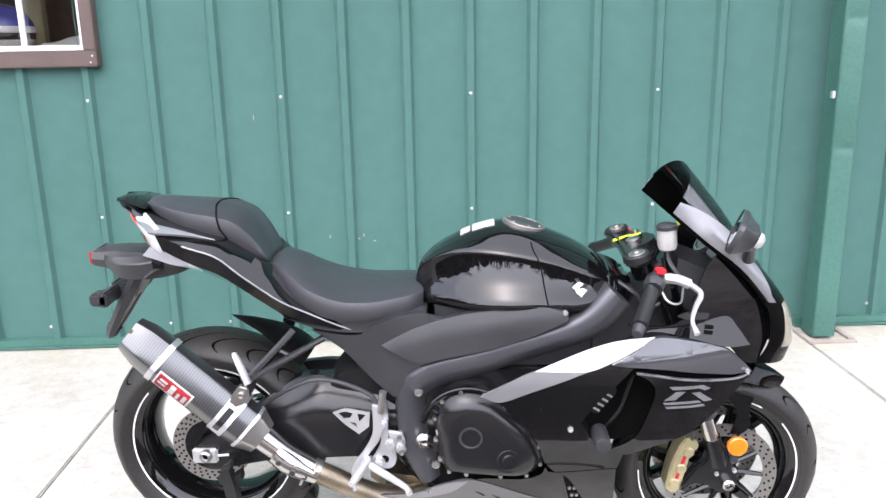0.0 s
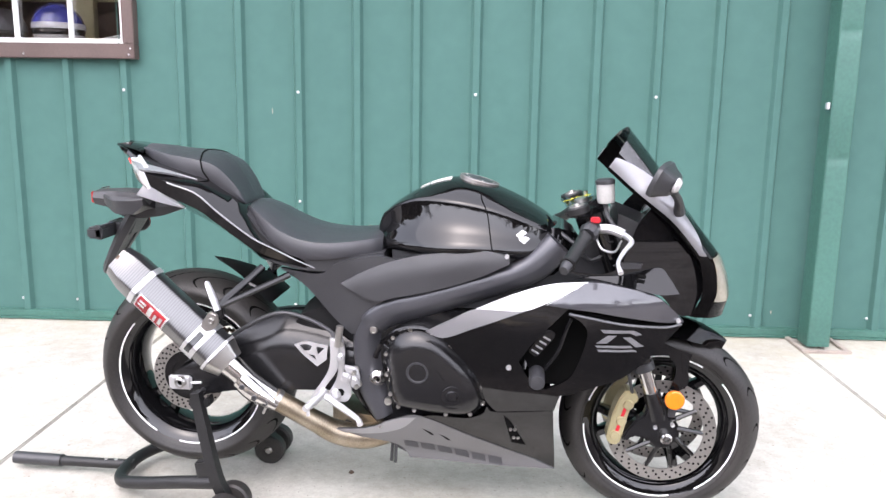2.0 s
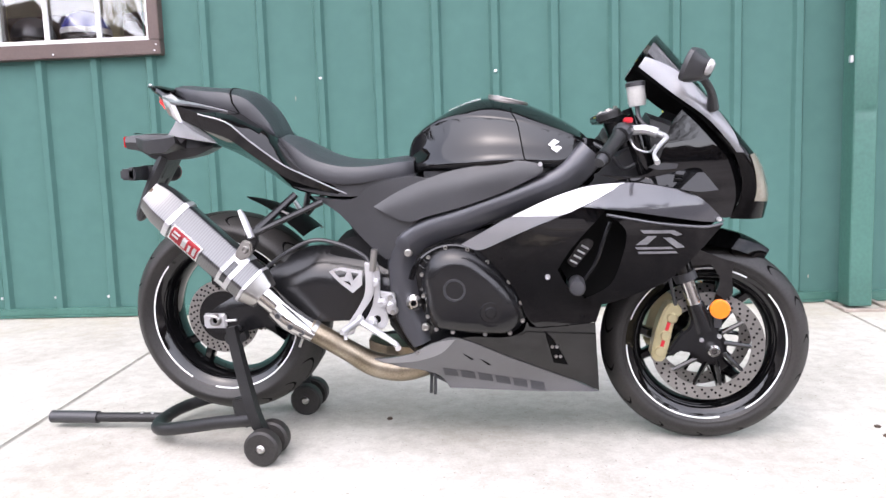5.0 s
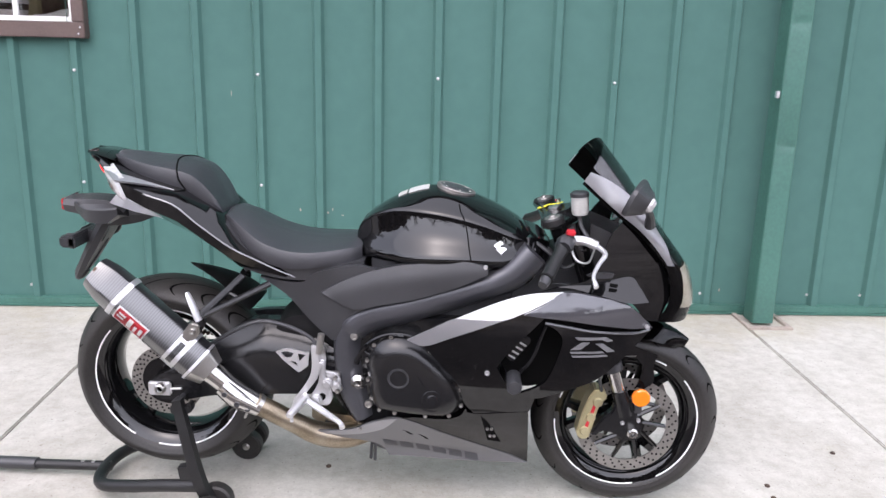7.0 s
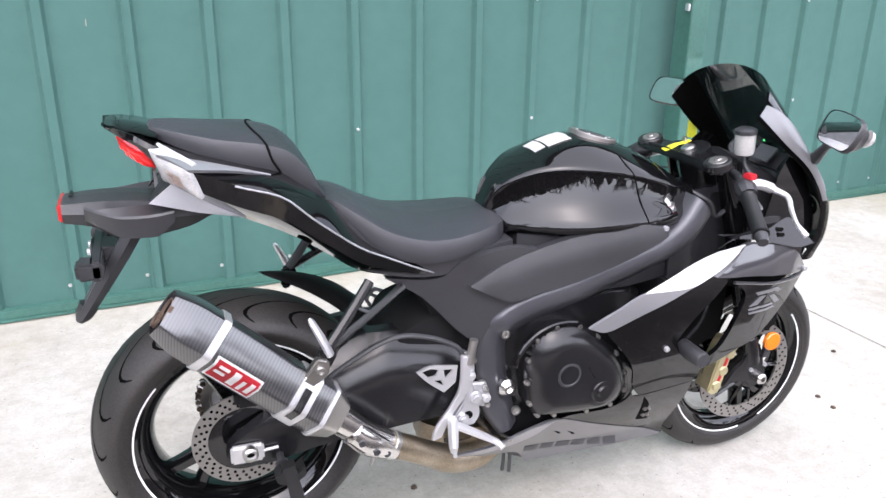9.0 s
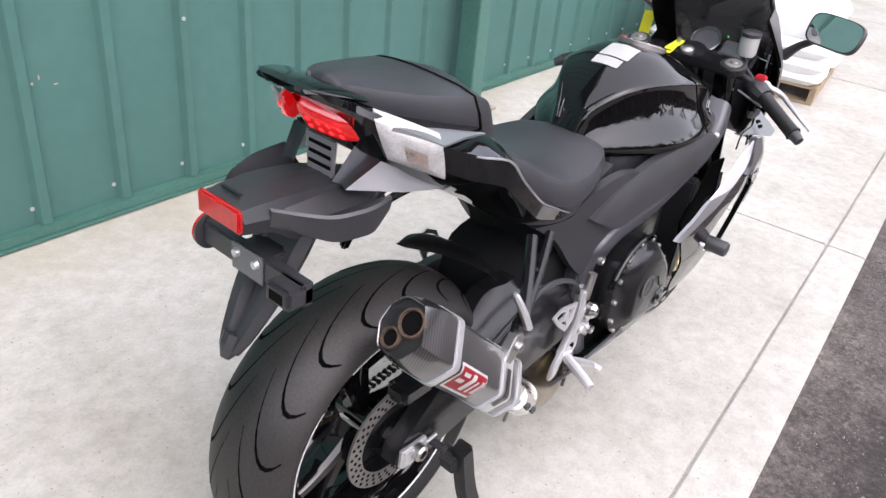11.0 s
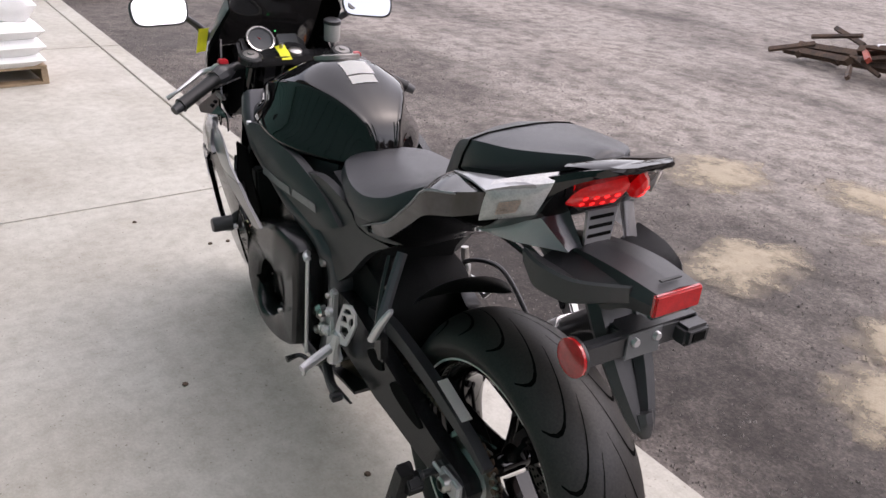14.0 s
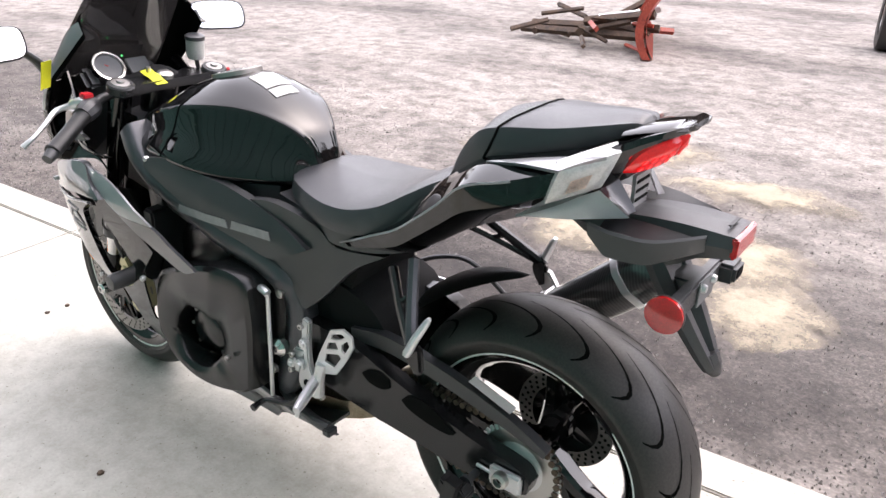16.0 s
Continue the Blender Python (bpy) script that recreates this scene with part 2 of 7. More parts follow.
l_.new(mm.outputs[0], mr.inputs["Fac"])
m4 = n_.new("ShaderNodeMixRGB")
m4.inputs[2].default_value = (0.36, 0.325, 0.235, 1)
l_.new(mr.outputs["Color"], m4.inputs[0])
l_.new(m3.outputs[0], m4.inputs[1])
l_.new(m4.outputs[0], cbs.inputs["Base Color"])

# worn asphalt with grit and sandy spills, coloured paler outwards as if sky-lit
ASPH = mat("worn_asphalt", (0.072, 0.064, 0.059), 0.9, 0, 0.25, 0.8, 120, bump=0.7, col2=(0.15, 0.136, 0.128))
n_, l_ = ASPH.node_tree.nodes, ASPH.node_tree.links
abs_ = n_["Principled BSDF"]
src = abs_.inputs["Base Color"].links[0].from_socket
tca = n_.new("ShaderNodeTexCoord")
grit = node(ASPH, "ShaderNodeTexNoise", Scale=75.0, Detail=6.0, Roughness=0.75)
l_.new(tca.outputs["Object"], grit.inputs["Vector"])
rg = n_.new("ShaderNodeValToRGB")
rg.color_ramp.elements[0].color, rg.color_ramp.elements[1].color = (0.52, 0.51, 0.51, 1), (1.52, 1.48, 1.45, 1)
rg.color_ramp.elements[0].position, rg.color_ramp.elements[1].position = 0.36, 0.66
l_.new(grit.outputs["Fac"], rg.inputs["Fac"])
ma = n_.new("ShaderNodeMixRGB")
ma.blend_type, ma.inputs[0].default_value = "MULTIPLY", 0.9
l_.new(src, ma.inputs[1])
l_.new(rg.outputs["Color"], ma.inputs[2])
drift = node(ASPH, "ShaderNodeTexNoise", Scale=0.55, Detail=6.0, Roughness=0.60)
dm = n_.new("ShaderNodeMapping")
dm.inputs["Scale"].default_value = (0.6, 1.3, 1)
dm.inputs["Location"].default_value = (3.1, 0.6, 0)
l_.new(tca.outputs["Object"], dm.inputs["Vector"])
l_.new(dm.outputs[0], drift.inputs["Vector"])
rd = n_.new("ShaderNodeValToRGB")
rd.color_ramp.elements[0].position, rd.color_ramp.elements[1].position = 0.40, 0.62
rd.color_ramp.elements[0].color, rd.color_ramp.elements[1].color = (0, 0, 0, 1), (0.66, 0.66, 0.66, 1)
# sky-lit paleness of the outer yard put into the drifts' colour
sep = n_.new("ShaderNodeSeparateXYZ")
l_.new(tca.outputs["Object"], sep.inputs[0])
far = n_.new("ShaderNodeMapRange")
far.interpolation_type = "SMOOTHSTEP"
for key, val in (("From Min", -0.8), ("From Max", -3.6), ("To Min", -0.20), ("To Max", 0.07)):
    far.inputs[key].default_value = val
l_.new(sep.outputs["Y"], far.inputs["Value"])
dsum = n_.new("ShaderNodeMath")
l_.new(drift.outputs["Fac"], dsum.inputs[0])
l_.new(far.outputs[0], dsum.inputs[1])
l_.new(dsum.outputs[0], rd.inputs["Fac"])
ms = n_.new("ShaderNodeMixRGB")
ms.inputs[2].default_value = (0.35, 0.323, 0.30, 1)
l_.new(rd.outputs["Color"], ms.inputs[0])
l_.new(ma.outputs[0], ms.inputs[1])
stone = node(ASPH, "ShaderNodeTexVoronoi", Scale=62.0)
l_.new(tca.outputs["Object"], stone.inputs["Vector"])
rst = n_.new("ShaderNodeValToRGB")
rst.color_ramp.elements[0].position, rst.color_ramp.elements[1].position = 0.15, 0.95
rst.color_ramp.elements[0].color, rst.color_ramp.elements[1].color = (0.62, 0.61, 0.60, 1), (1.5, 1.46, 1.42, 1)
l_.new(stone.outputs["Color"], rst.inputs["Fac"])
mst = n_.new("ShaderNodeMixRGB")
mst.blend_type, mst.inputs[0].default_value = "MULTIPLY", 0.6
l_.new(ms.outputs[0], mst.inputs[1])
l_.new(rst.outputs["Color"], mst.inputs[2])
# a strip beside the apron multiplied darker, its edge broken by noise
away = n_.new("ShaderNodeVectorMath")
away.operation = "DISTANCE"
away.inputs[1].default_value = (1.2 * 0.26, -1.05, 0.0)
long_ = n_.new("ShaderNodeMapping")
long_.inputs["Scale"].default_value = (0.26, 1.0, 0.0)
l_.new(tca.outputs["Object"], long_.inputs["Vector"])
l_.new(long_.outputs[0], away.inputs[0])
dn = node(ASPH, "ShaderNodeTexNoise", Scale=2.4, Detail=6.0, Roughness=0.65)
l_.new(tca.outputs["Object"], dn.inputs["Vector"])
dsub = n_.new("ShaderNodeMath")
dsub.operation = "MULTIPLY_ADD"
dsub.inputs[1].default_value = 0.9
l_.new(dn.outputs["Fac"], dsub.inputs[0])
l_.new(away.outputs["Value"], dsub.inputs[2])
rdk = n_.new("ShaderNodeValToRGB")
rdk.color_ramp.elements[0].position, rdk.color_ramp.elements[1].position = 0.66, 1.0
rdk.color_ramp.elements[0].color, rdk.color_ramp.elements[1].color = (0.36, 0.35, 0.35, 1), (1, 1, 1, 1)
l_.new(dsub.outputs[0], rdk.inputs["Fac"])
mdk = n_.new("ShaderNodeMixRGB")
mdk.blend_type, mdk.inputs[0].default_value = "MULTIPLY", 1.0
l_.new(mst.outputs[0], mdk.inputs[1])
l_.new(rdk.outputs["Color"], mdk.inputs[2])
hole = node(ASPH, "ShaderNodeTexNoise", Scale=7.0, Detail=8.0, Roughness=0.7)
l_.new(tca.outputs["Object"], hole.inputs["Vector"])
rh = n_.new("ShaderNodeValToRGB")
rh.color_ramp.elements[0].position, rh.color_ramp.elements[1].position = 0.36, 0.56
rh.color_ramp.elements[0].color, rh.color_ramp.elements[1].color = (0.50, 0.485, 0.475, 1), (1.08, 1.07, 1.06, 1)
l_.new(hole.outputs["Fac"], rh.inputs["Fac"])
mh = n_.new("ShaderNodeMixRGB")
mh.blend_type, mh.inputs[0].default_value = "MULTIPLY", 1.0
l_.new(mdk.outputs[0], mh.inputs[1])
l_.new(rh.outputs["Color"], mh.inputs[2])
l_.new(mh.outputs[0], abs_.inputs["Base Color"])
SAND = mat("spilled_sand", (0.37, 0.315, 0.235), 0.95, 0, 0.2, 7, 160, bump=0.8)
sn = node(SAND, "ShaderNodeTexNoise", Scale=6.0, Detail=10.0, Roughness=0.8)
sr = SAND.node_tree.nodes.new("ShaderNodeValToRGB")
sr.color_ramp.elements[0].position, sr.color_ramp.elements[1].position = 0.30, 0.58
SAND.node_tree.links.new(SAND.node_tree.nodes["Texture Coordinate"].outputs["Object"], sn.inputs["Vector"])
sg = SAND.node_tree.nodes.new("ShaderNodeVectorMath")
sg.operation = "DISTANCE"
sg.inputs[1].default_value = (0.5, 0.5, 0.0)
s2 = SAND.node_tree.nodes.new("ShaderNodeVectorMath")
s2.operation = "MULTIPLY"
s2.inputs[1].default_value = (1, 1, 0)
SAND.node_tree.links.new(SAND.node_tree.nodes["Texture Coordinate"].outputs["Generated"], s2.inputs[0])
SAND.node_tree.links.new(s2.outputs[0], sg.inputs[0])
sf = node(SAND, "ShaderNodeMapRange", **{"From Min": 0.05, "From Max": 0.52, "To Min": -0.13, "To Max": 0.33})
SAND.node_tree.links.new(sg.outputs["Value"], sf.inputs["Value"])
sd = SAND.node_tree.nodes.new("ShaderNodeMath")
sd.operation = "SUBTRACT"
SAND.node_tree.links.new(sn.outputs["Fac"], sd.inputs[0])
SAND.node_tree.links.new(sf.outputs[0], sd.inputs[1])
SAND.node_tree.links.new(sd.outputs[0], sr.inputs["Fac"])
sr.color_ramp.elements[1].color = (0.92, 0.92, 0.92, 1)
SAND.node_tree.links.new(sr.outputs["Color"], SAND.node_tree.nodes["Principled BSDF"].inputs["Alpha"])
GRAVEL = mat("gravel_bits", (0.10, 0.09, 0.083), 0.9, 0, 0.5, 4, 60, bump=0.3, col2=(0.34, 0.31, 0.29))


# ---- building blocks ----
def spl(pts, n=6, closed=False):
    """Smooth curve through points of any dimension."""
    p = [np.array(q, float) for q in pts]
    k = len(p)
    out = []
    for i in range(k if closed else k - 1):
        a, b = p[i], p[(i + 1) % k]
        z = p[i - 1] if (closed or i) else 2 * a - b
        c = p[(i + 2) % k] if (closed or i + 2 < k) else 2 * b - a
        for j in range(n):
            t = j / n
            out.append(0.5 * (2 * a + (b - z) * t + (2 * z - 5 * a + 4 * b - c) * t * t + (3 * a - z - 3 * b + c) * t ** 3))
    if not closed:
        out.append(p[-1])
    return [tuple(q) for q in out]


def outline(pts, n=5, corner=50):
    """Closed 2D outline, rounded but for its sharp corners."""
    k = len(pts)
    p = [np.array(q, float) for q in pts]
    sharp = []
    for i in range(k):
        a, b = p[i] - p[i - 1], p[(i + 1) % k] - p[i]
        d = abs(math.degrees(math.atan2(a[0] * b[1] - a[1] * b[0], a @ b)))
        sharp.append(d > corner)
    out = []
    for i in range(k):
        a, b = p[i], p[(i + 1) % k]
        z = 2 * a - b if sharp[i] else p[i - 1]
        c = 2 * b - a if sharp[(i + 1) % k] else p[(i + 2) % k]
        m = n if np.linalg.norm(b - a) > 0.02 else 2
        for j in range(m):
            t = j / m
            out.append(tuple(0.5 * (2 * a + (b - z) * t + (2 * z - 5 * a + 4 * b - c) * t * t + (3 * a - z - 3 * b + c) * t ** 3)))
    return out


def mesh_of(bm, name, material, smooth=35):
    bmesh.ops.recalc_face_normals(bm, faces=bm.faces)
    me = bpy.data.meshes.new(name)
    bm.to_mesh(me)
    bm.free()
    for m in material if isinstance(material, (list, tuple)) else (material,):
        me.materials.append(m)
    if smooth:
        me.shade_smooth()
        me.set_sharp_from_angle(angle=radians(smooth))
    return me


def part(name, bm, material, parent=None, label="", smooth=35):
    """One mesh object, under a thing or part if given. Its mesh is in the parent thing's world frame."""
    ob = new(name, mesh_of(bm, name, material, smooth))
    if parent:
        ob.parent = parent
        if parent.type == "EMPTY":
            ob.matrix_parent_inverse = BASES[parent.name].inverted()
    if label:
        tagged(ob, label)
    return ob


BASES = {}


def thing(name, base, label, category, group="", kind=""):
    """An Empty at its base, whose parts are given in world metres."""
    e = new(name)
    e.empty_display_size = 0.1
    e.matrix_basis = Matrix.Translation(base)
    BASES[e.name] = Matrix.Translation(base)
    return tagged(e, label, category, group, kind)


def grid_faces(bm, rows, closed=False, cap=False):
    """Skin rows of equally many points."""
    vs = [[bm.verts.new(p) for p in r] for r in rows]
    w = len(rows[0])
    for a, b in zip(vs, vs[1:]):
        for i in range(w if closed else w - 1):
            j = (i + 1) % w
            bm.faces.new((a[i], a[j], b[j], b[i]))
    if cap:
        bm.faces.new(vs[0][::-1])
        bm.faces.new(vs[-1])
    return vs


def frame_of(d):
    d = Vector(d).normalized()
    a = d.orthogonal().normalized()
    if abs(d.z) < 0.95:
        a = d.cross(Vector((0, 0, 1))).normalized()
    return a, d.cross(a).normalized()


def tube(pts, r, seg=10, smooth=4, bm=None, flat=1.0):
    """A round bar along a smooth path; r is one radius or one at each point."""
    bm = bm or bmesh.new()
    rs = r if isinstance(r, (list, tuple)) else [r] * len(pts)
    q = [(*p, k) for p, k in zip(pts, rs)]
    path = spl(q, smooth) if smooth > 1 and len(q) > 2 else q
    rows, prev = [], None
    for i, p in enumerate(path):
        d = Vector(path[min(i + 1, len(path) - 1)][:3]) - Vector(path[max(i - 1, 0)][:3])
        if prev is None:
            a, b = frame_of(d)
        else:
            dn = d.normalized()
            a = (prev - dn * prev.dot(dn)).normalized()
            b = dn.cross(a)
        prev = a
        c, k = Vector(p[:3]), float(p[3])
        rows.append([c + k * (a * math.cos(t) + b * flat * math.sin(t)) for t in np.linspace(0, 2 * math.pi, seg, endpoint=False)])
    grid_faces(bm, rows, True, True)
    return bm


def rod(a, b, r, r2=None, seg=12, bm=None):
    return tube([a, b], [r, r2 or r], seg, 1, bm)


def lathe(profile, centre, axis=(0, 1, 0), seg=48, bm=None, arc=2 * math.pi, start=0.0, closed=False):
    """Turn (radius, along-axis) pairs about an axis."""
    bm = bm or bmesh.new()
    d = Vector(axis).normalized()
    a, b = frame_of(d)
    c = Vector(centre)
    full = arc > 6.28
    rows = []
    for t in np.linspace(start, start + arc, seg, endpoint=not full):
        u = a * math.cos(t) + b * math.sin(t)
        rows.append([c + u * float(r) + d * float(h) for r, h in profile])
    if full:
        vs = [[bm.verts.new(p) for p in r] for r in rows]
        w = len(profile)
        for i in range(seg):
            x, y = vs[i], vs[(i + 1) % seg]
            for j in range(w if closed else w - 1):
                k = (j + 1) % w
                bm.faces.new((x[j], y[j], y[k], x[k]))
    else:
        grid_faces(bm, rows, closed)
    bmesh.ops.remove_doubles(bm, verts=bm.verts, dist=1e-6)
    return bm


def plate(pts, y0, y1, bm=None, bevel=0.0, round_=True, axis="y"):
    """A flat shape drawn in x and z (or as named), from y0 to y1."""
    bm = bm or bmesh.new()
    pts = outline(pts) if round_ else pts
    put = {"y": lambda p, h: (p[0], h, p[1]), "x": lambda p, h: (h, p[0], p[1]), "z": lambda p, h: (p[0], p[1], h)}[axis]
    sub = bmesh.new()
    vs = [sub.verts.new(put(p, y0)) for p in pts]
    f = sub.faces.new(vs)
    got = bmesh.ops.extrude_face_region(sub, geom=[f])
    mv = [v for v in got["geom"] if isinstance(v, bmesh.types.BMVert)]
    d = {"y": (0, y1 - y0, 0), "x": (y1 - y0, 0, 0), "z": (0, 0, y1 - y0)}[axis]
    bmesh.ops.translate(sub, verts=mv, vec=d)
    bmesh.ops.recalc_face_normals(sub, faces=sub.faces)
    if bevel:
        es = [e for e in sub.edges if len(e.link_faces) == 2 and e.calc_face_angle(0) > 0.9]
        bmesh.ops.bevel(sub, geom=es, offset=bevel, segments=2, affect="EDGES", clamp_overlap=True)
    return join(bm, sub)


def join(bm, sub):
    tmp = bpy.data.meshes.new("tmp")
    sub.to_mesh(tmp)
    sub.free()
    bm.from_mesh(tmp)
    bpy.data.meshes.remove(tmp)
    return bm


def panel(pts, depth, side, th=0.006, step=0.03, bm=None, corner=50):
    """A curved body panel: outline in x and z, its outer face at y = side * depth(x, z), and its thickness inwards."""
    sub = bmesh.new()
    vs = [sub.verts.new((p[0], 0, p[1])) for p in outline(pts, 5, corner)]
    sub.faces.new(vs)
    xs, zs = [v.co.x for v in vs], [v.co.z for v in vs]
    for lo, hi, no in ((min(xs), max(xs), (1, 0, 0)), (min(zs), max(zs), (0, 0, 1))):
        for k in range(1, int((hi - lo) / step) + 1):
            at = lo + k * step
            bmesh.ops.bisect_plane(sub, geom=sub.verts[:] + sub.edges[:] + sub.faces[:], dist=1e-5, plane_co=Vector(no) * at, plane_no=no)
    for v in sub.verts:
        v.co.y = side * depth(v.co.x, v.co.z)
    got = bmesh.ops.extrude_face_region(sub, geom=sub.faces[:])
    for v in got["geom"]:
        if isinstance(v, bmesh.types.BMVert):
            v.co.y -= side * th
    bmesh.ops.recalc_face_normals(sub, faces=sub.faces)
    return join(bm, sub) if bm else sub


def box(lo, hi, bevel=0.0, bm=None, seg=2):
    sub = bmesh.new()
    bmesh.ops.create_cube(sub, size=1.0)
    for v in sub.verts:
        v.co = Vector([(a + b) / 2 + q * (b - a) for a, b, q in zip(lo, hi, v.co)])
    if bevel:
        bmesh.ops.bevel(sub, geom=sub.edges[:], offset=bevel, segments=seg, affect="EDGES", clamp_overlap=True)
    return join(bm, sub) if bm else sub


def hull(stations, n=4, cap=True):
    """A body symmetric about y = 0: stations of x and the right half's (y, z), from the bottom's middle to the top's."""
    flat = spl([[x] + [q for p in half for q in p] for x, half in stations], n)
    rows = []
    for s in flat:
        half = [(s[1 + 2 * i], s[2 + 2 * i]) for i in range((len(s) - 1) // 2)]
        ring = [(y, z) for y, z in half] + [(-y, z) for y, z in half[::-1] if abs(y) > 1e-9]
        rows.append([(s[0], y, z) for y, z in ring])
    bm = bmesh.new()
    grid_faces(bm, rows, True, cap)
    return bm


def bolt(c, side, r=0.006, h=0.005, bm=None):
    """A hex-socket bolt head on the bike's flank."""
    return lathe([(0, h * 0.3), (r * 0.45, h * 0.3), (r * 0.5, h), (r * 0.9, h), (r, h * 0.7), (r, -h), (0, -h)], c, (0, side, 0), 10, bm)


def interp(x, xs, ys):
    return float(np.interp(x, xs, ys))


# ---- the setting: wall, slab and yard; u runs along the wall, v into the building ----
W = Matrix.Translation((0, 1.62, 0)) @ Matrix.Rotation(radians(4.3), 4, "Z")
WALL = W @ Matrix.Rotation(radians(-2.0), 4, "X")      # the apron falls away from the wall


def setting(name, bm, material, label, category, smooth=35, matrix=WALL, kind="structure"):
    ob = part(name, bm, material, None, "", smooth)
    ob.matrix_basis = matrix
    return tagged(ob, label, category, "", kind)


def at_w(u, v, z=0.0):
    return W @ Vector((u, v, z))


def at_wall(u, v, z=0.0):
    return WALL @ Vector((u, v, z))


# yard: one sheet to the horizon, slightly uneven near the slab
bm = bmesh.new()
ticks = [-3000, -600, -120, -60] + list(np.arange(-40, 40.1, 1.0)) + [60, 120, 600, 3000]
rows = []
for y in ticks:
    row = []
    for x in ticks:
        h = 0.02 * (noise.noise((x * 0.35, y * 0.35, 0)) + 0.4 * noise.noise((x * 1.3, y * 1.3, 3))) if abs(x) < 40 and abs(y) < 40 else 0
        row.append((x, y, -0.035 + h * (1 if y < -4 else 0.35)))
    rows.append(row)
grid_faces(bm, rows)
ground = setting("ground", bm, ASPH, "worn grey asphalt yard with grit and sandy drifts, coloured paler where sky-lit", "ground", 60, Matrix())

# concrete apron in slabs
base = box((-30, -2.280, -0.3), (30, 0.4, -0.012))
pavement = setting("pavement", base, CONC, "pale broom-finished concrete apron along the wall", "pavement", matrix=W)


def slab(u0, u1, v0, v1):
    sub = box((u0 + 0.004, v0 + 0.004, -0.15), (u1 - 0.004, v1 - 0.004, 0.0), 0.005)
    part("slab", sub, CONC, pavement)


joints = [-30, -13.80, -10.565, -7.33, -4.095, -0.86, 2.375, 5.61, 8.845, 12.08, 30]
for u0, u1 in zip(joints, joints[1:]):
    slab(u0, u1, -2.122, 0.04)
    slab(u0, u1, -2.285, -2.122)

# metal wall: backing, then ribbed sheets with a window cut out
WIN = (-1.99, -1.014, 1.385, 2.30)
# unseen upper wall, raised to keep sky light off the bike's left
TOP = 4.8
bm = bmesh.new()
for u0, u1, z0, z1 in ((-30, WIN[0] + 0.05, 0, TOP), (WIN[1] - 0.05, 30, 0, TOP), (WIN[0] + 0.05, WIN[1] - 0.05, 0, WIN[2] + 0.05), (WIN[0] + 0.05, WIN[1] - 0.05, WIN[3] - 0.05, TOP)):
    box((u0, 0.035, z0), (u1, 0.15, z1), 0, bm)
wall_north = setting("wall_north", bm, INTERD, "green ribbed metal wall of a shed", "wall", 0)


def rib_profile(u0, count, pitch=0.302):
    """Depth of the sheet along u: a trapezoid rib at the middle of each pitch, with a low swage between."""
    pts = []
    for k in range(count):
        c = u0 + (k + 0.5) * pitch
        for du, dv in ((-0.5, 0.026), (-0.105, 0.026), (-0.095, 0.0245), (-0.056, 0.001), (-0.046, 0.0), (0.046, 0.0), (0.056, 0.001), (0.095, 0.0245), (0.105, 0.026)):
            pts.append((c + du * pitch, dv))
    pts.append((u0 + count * pitch, 0.026))
    return pts


def sheet(u0):
    prof = rib_profile(u0, 3)
    zs = [0.05, 0.6, 1.2, WIN[2] + 0.05, 1.8, WIN[3] - 0.05, 2.8, 3.6, TOP]
    sub = bmesh.new()
    vs = [[sub.verts.new((u, v + 0.0015 * noise.noise((u * 2, z * 2, 5)), z)) for u, v in prof] for z in zs]
    for i in range(len(zs) - 1):
        for j in range(len(prof) - 1):
            mid, zm = (prof[j][0] + prof[j + 1][0]) / 2, (zs[i] + zs[i + 1]) / 2
            if WIN[0] + 0.05 < mid < WIN[1] - 0.05 and WIN[2] + 0.05 < zm < WIN[3] - 0.05:
                continue
            sub.faces.new((vs[i][j], vs[i][j + 1], vs[i + 1][j + 1], vs[i + 1][j]))
    part("metal_sheet", sub, GREEN, wall_north, smooth=18)
    # the lap edge where this sheet covers its neighbour
    part("sheet_lap", box((u0 + 0.1355, -0.0022, 0.06), (u0 + 0.1375, 0.001, TOP)), TRIMG, wall_north)
    for z in (0.108, 0.67, 1.231, 1.9, 2.6):
        for k in range(3):
            if z > 0.5 and k != 0:
                continue
            c = u0 + (k + 0.5) * 0.302 + (0.006 if k else 0.0)
            if z < 0.5:
                c -= 0.040
            if WIN[0] - 0.05 < c < WIN[1] + 0.05 and z > WIN[2] - 0.1:
                continue
            v = -0.003 if z > 0.5 else 0.023
            s = lathe([(0, 0.005), (0.0035, 0.005), (0.004, 0.002), (0.008, 0.001), (0.008, -0.002)], (c, v, z), (0, -1, 0), 8)
            part("screw", s, ALU, wall_north)


for k in range(-6, 14):
    sheet(-0.187 - 0.151 + 0.906 * k)

# base angle along the foot of the wall
bm = box((-6, -0.012, 0.012), (14, 0.03, 0.05), 0.004)
box((-6, -0.026, 0.004), (14, 0.03, 0.014), 0.002, bm)
setting("baseboard", bm, TRIMG, "green painted metal angle along the wall foot", "trim")

# window with brown trim, white sash and bars
w0, w1, z0, z1 = WIN
bm = bmesh.new()
for lo, hi in (((w0, -0.03, z0), (w1, 0.04, z0 + 0.075)), ((w0, -0.03, z1 - 0.075), (w1, 0.04, z1)), ((w0, -0.03, z0 + 0.0752), (w0 + 0.06, 0.04, z1 - 0.0752)), ((w1 - 0.06, -0.03, z0 + 0.0752), (w1, 0.04, z1 - 0.0752))):
    box(lo, hi, 0.004, bm)
window_1 = setting("window_1", bm, BROWN, "brown-trimmed shed window with white bars", "window")
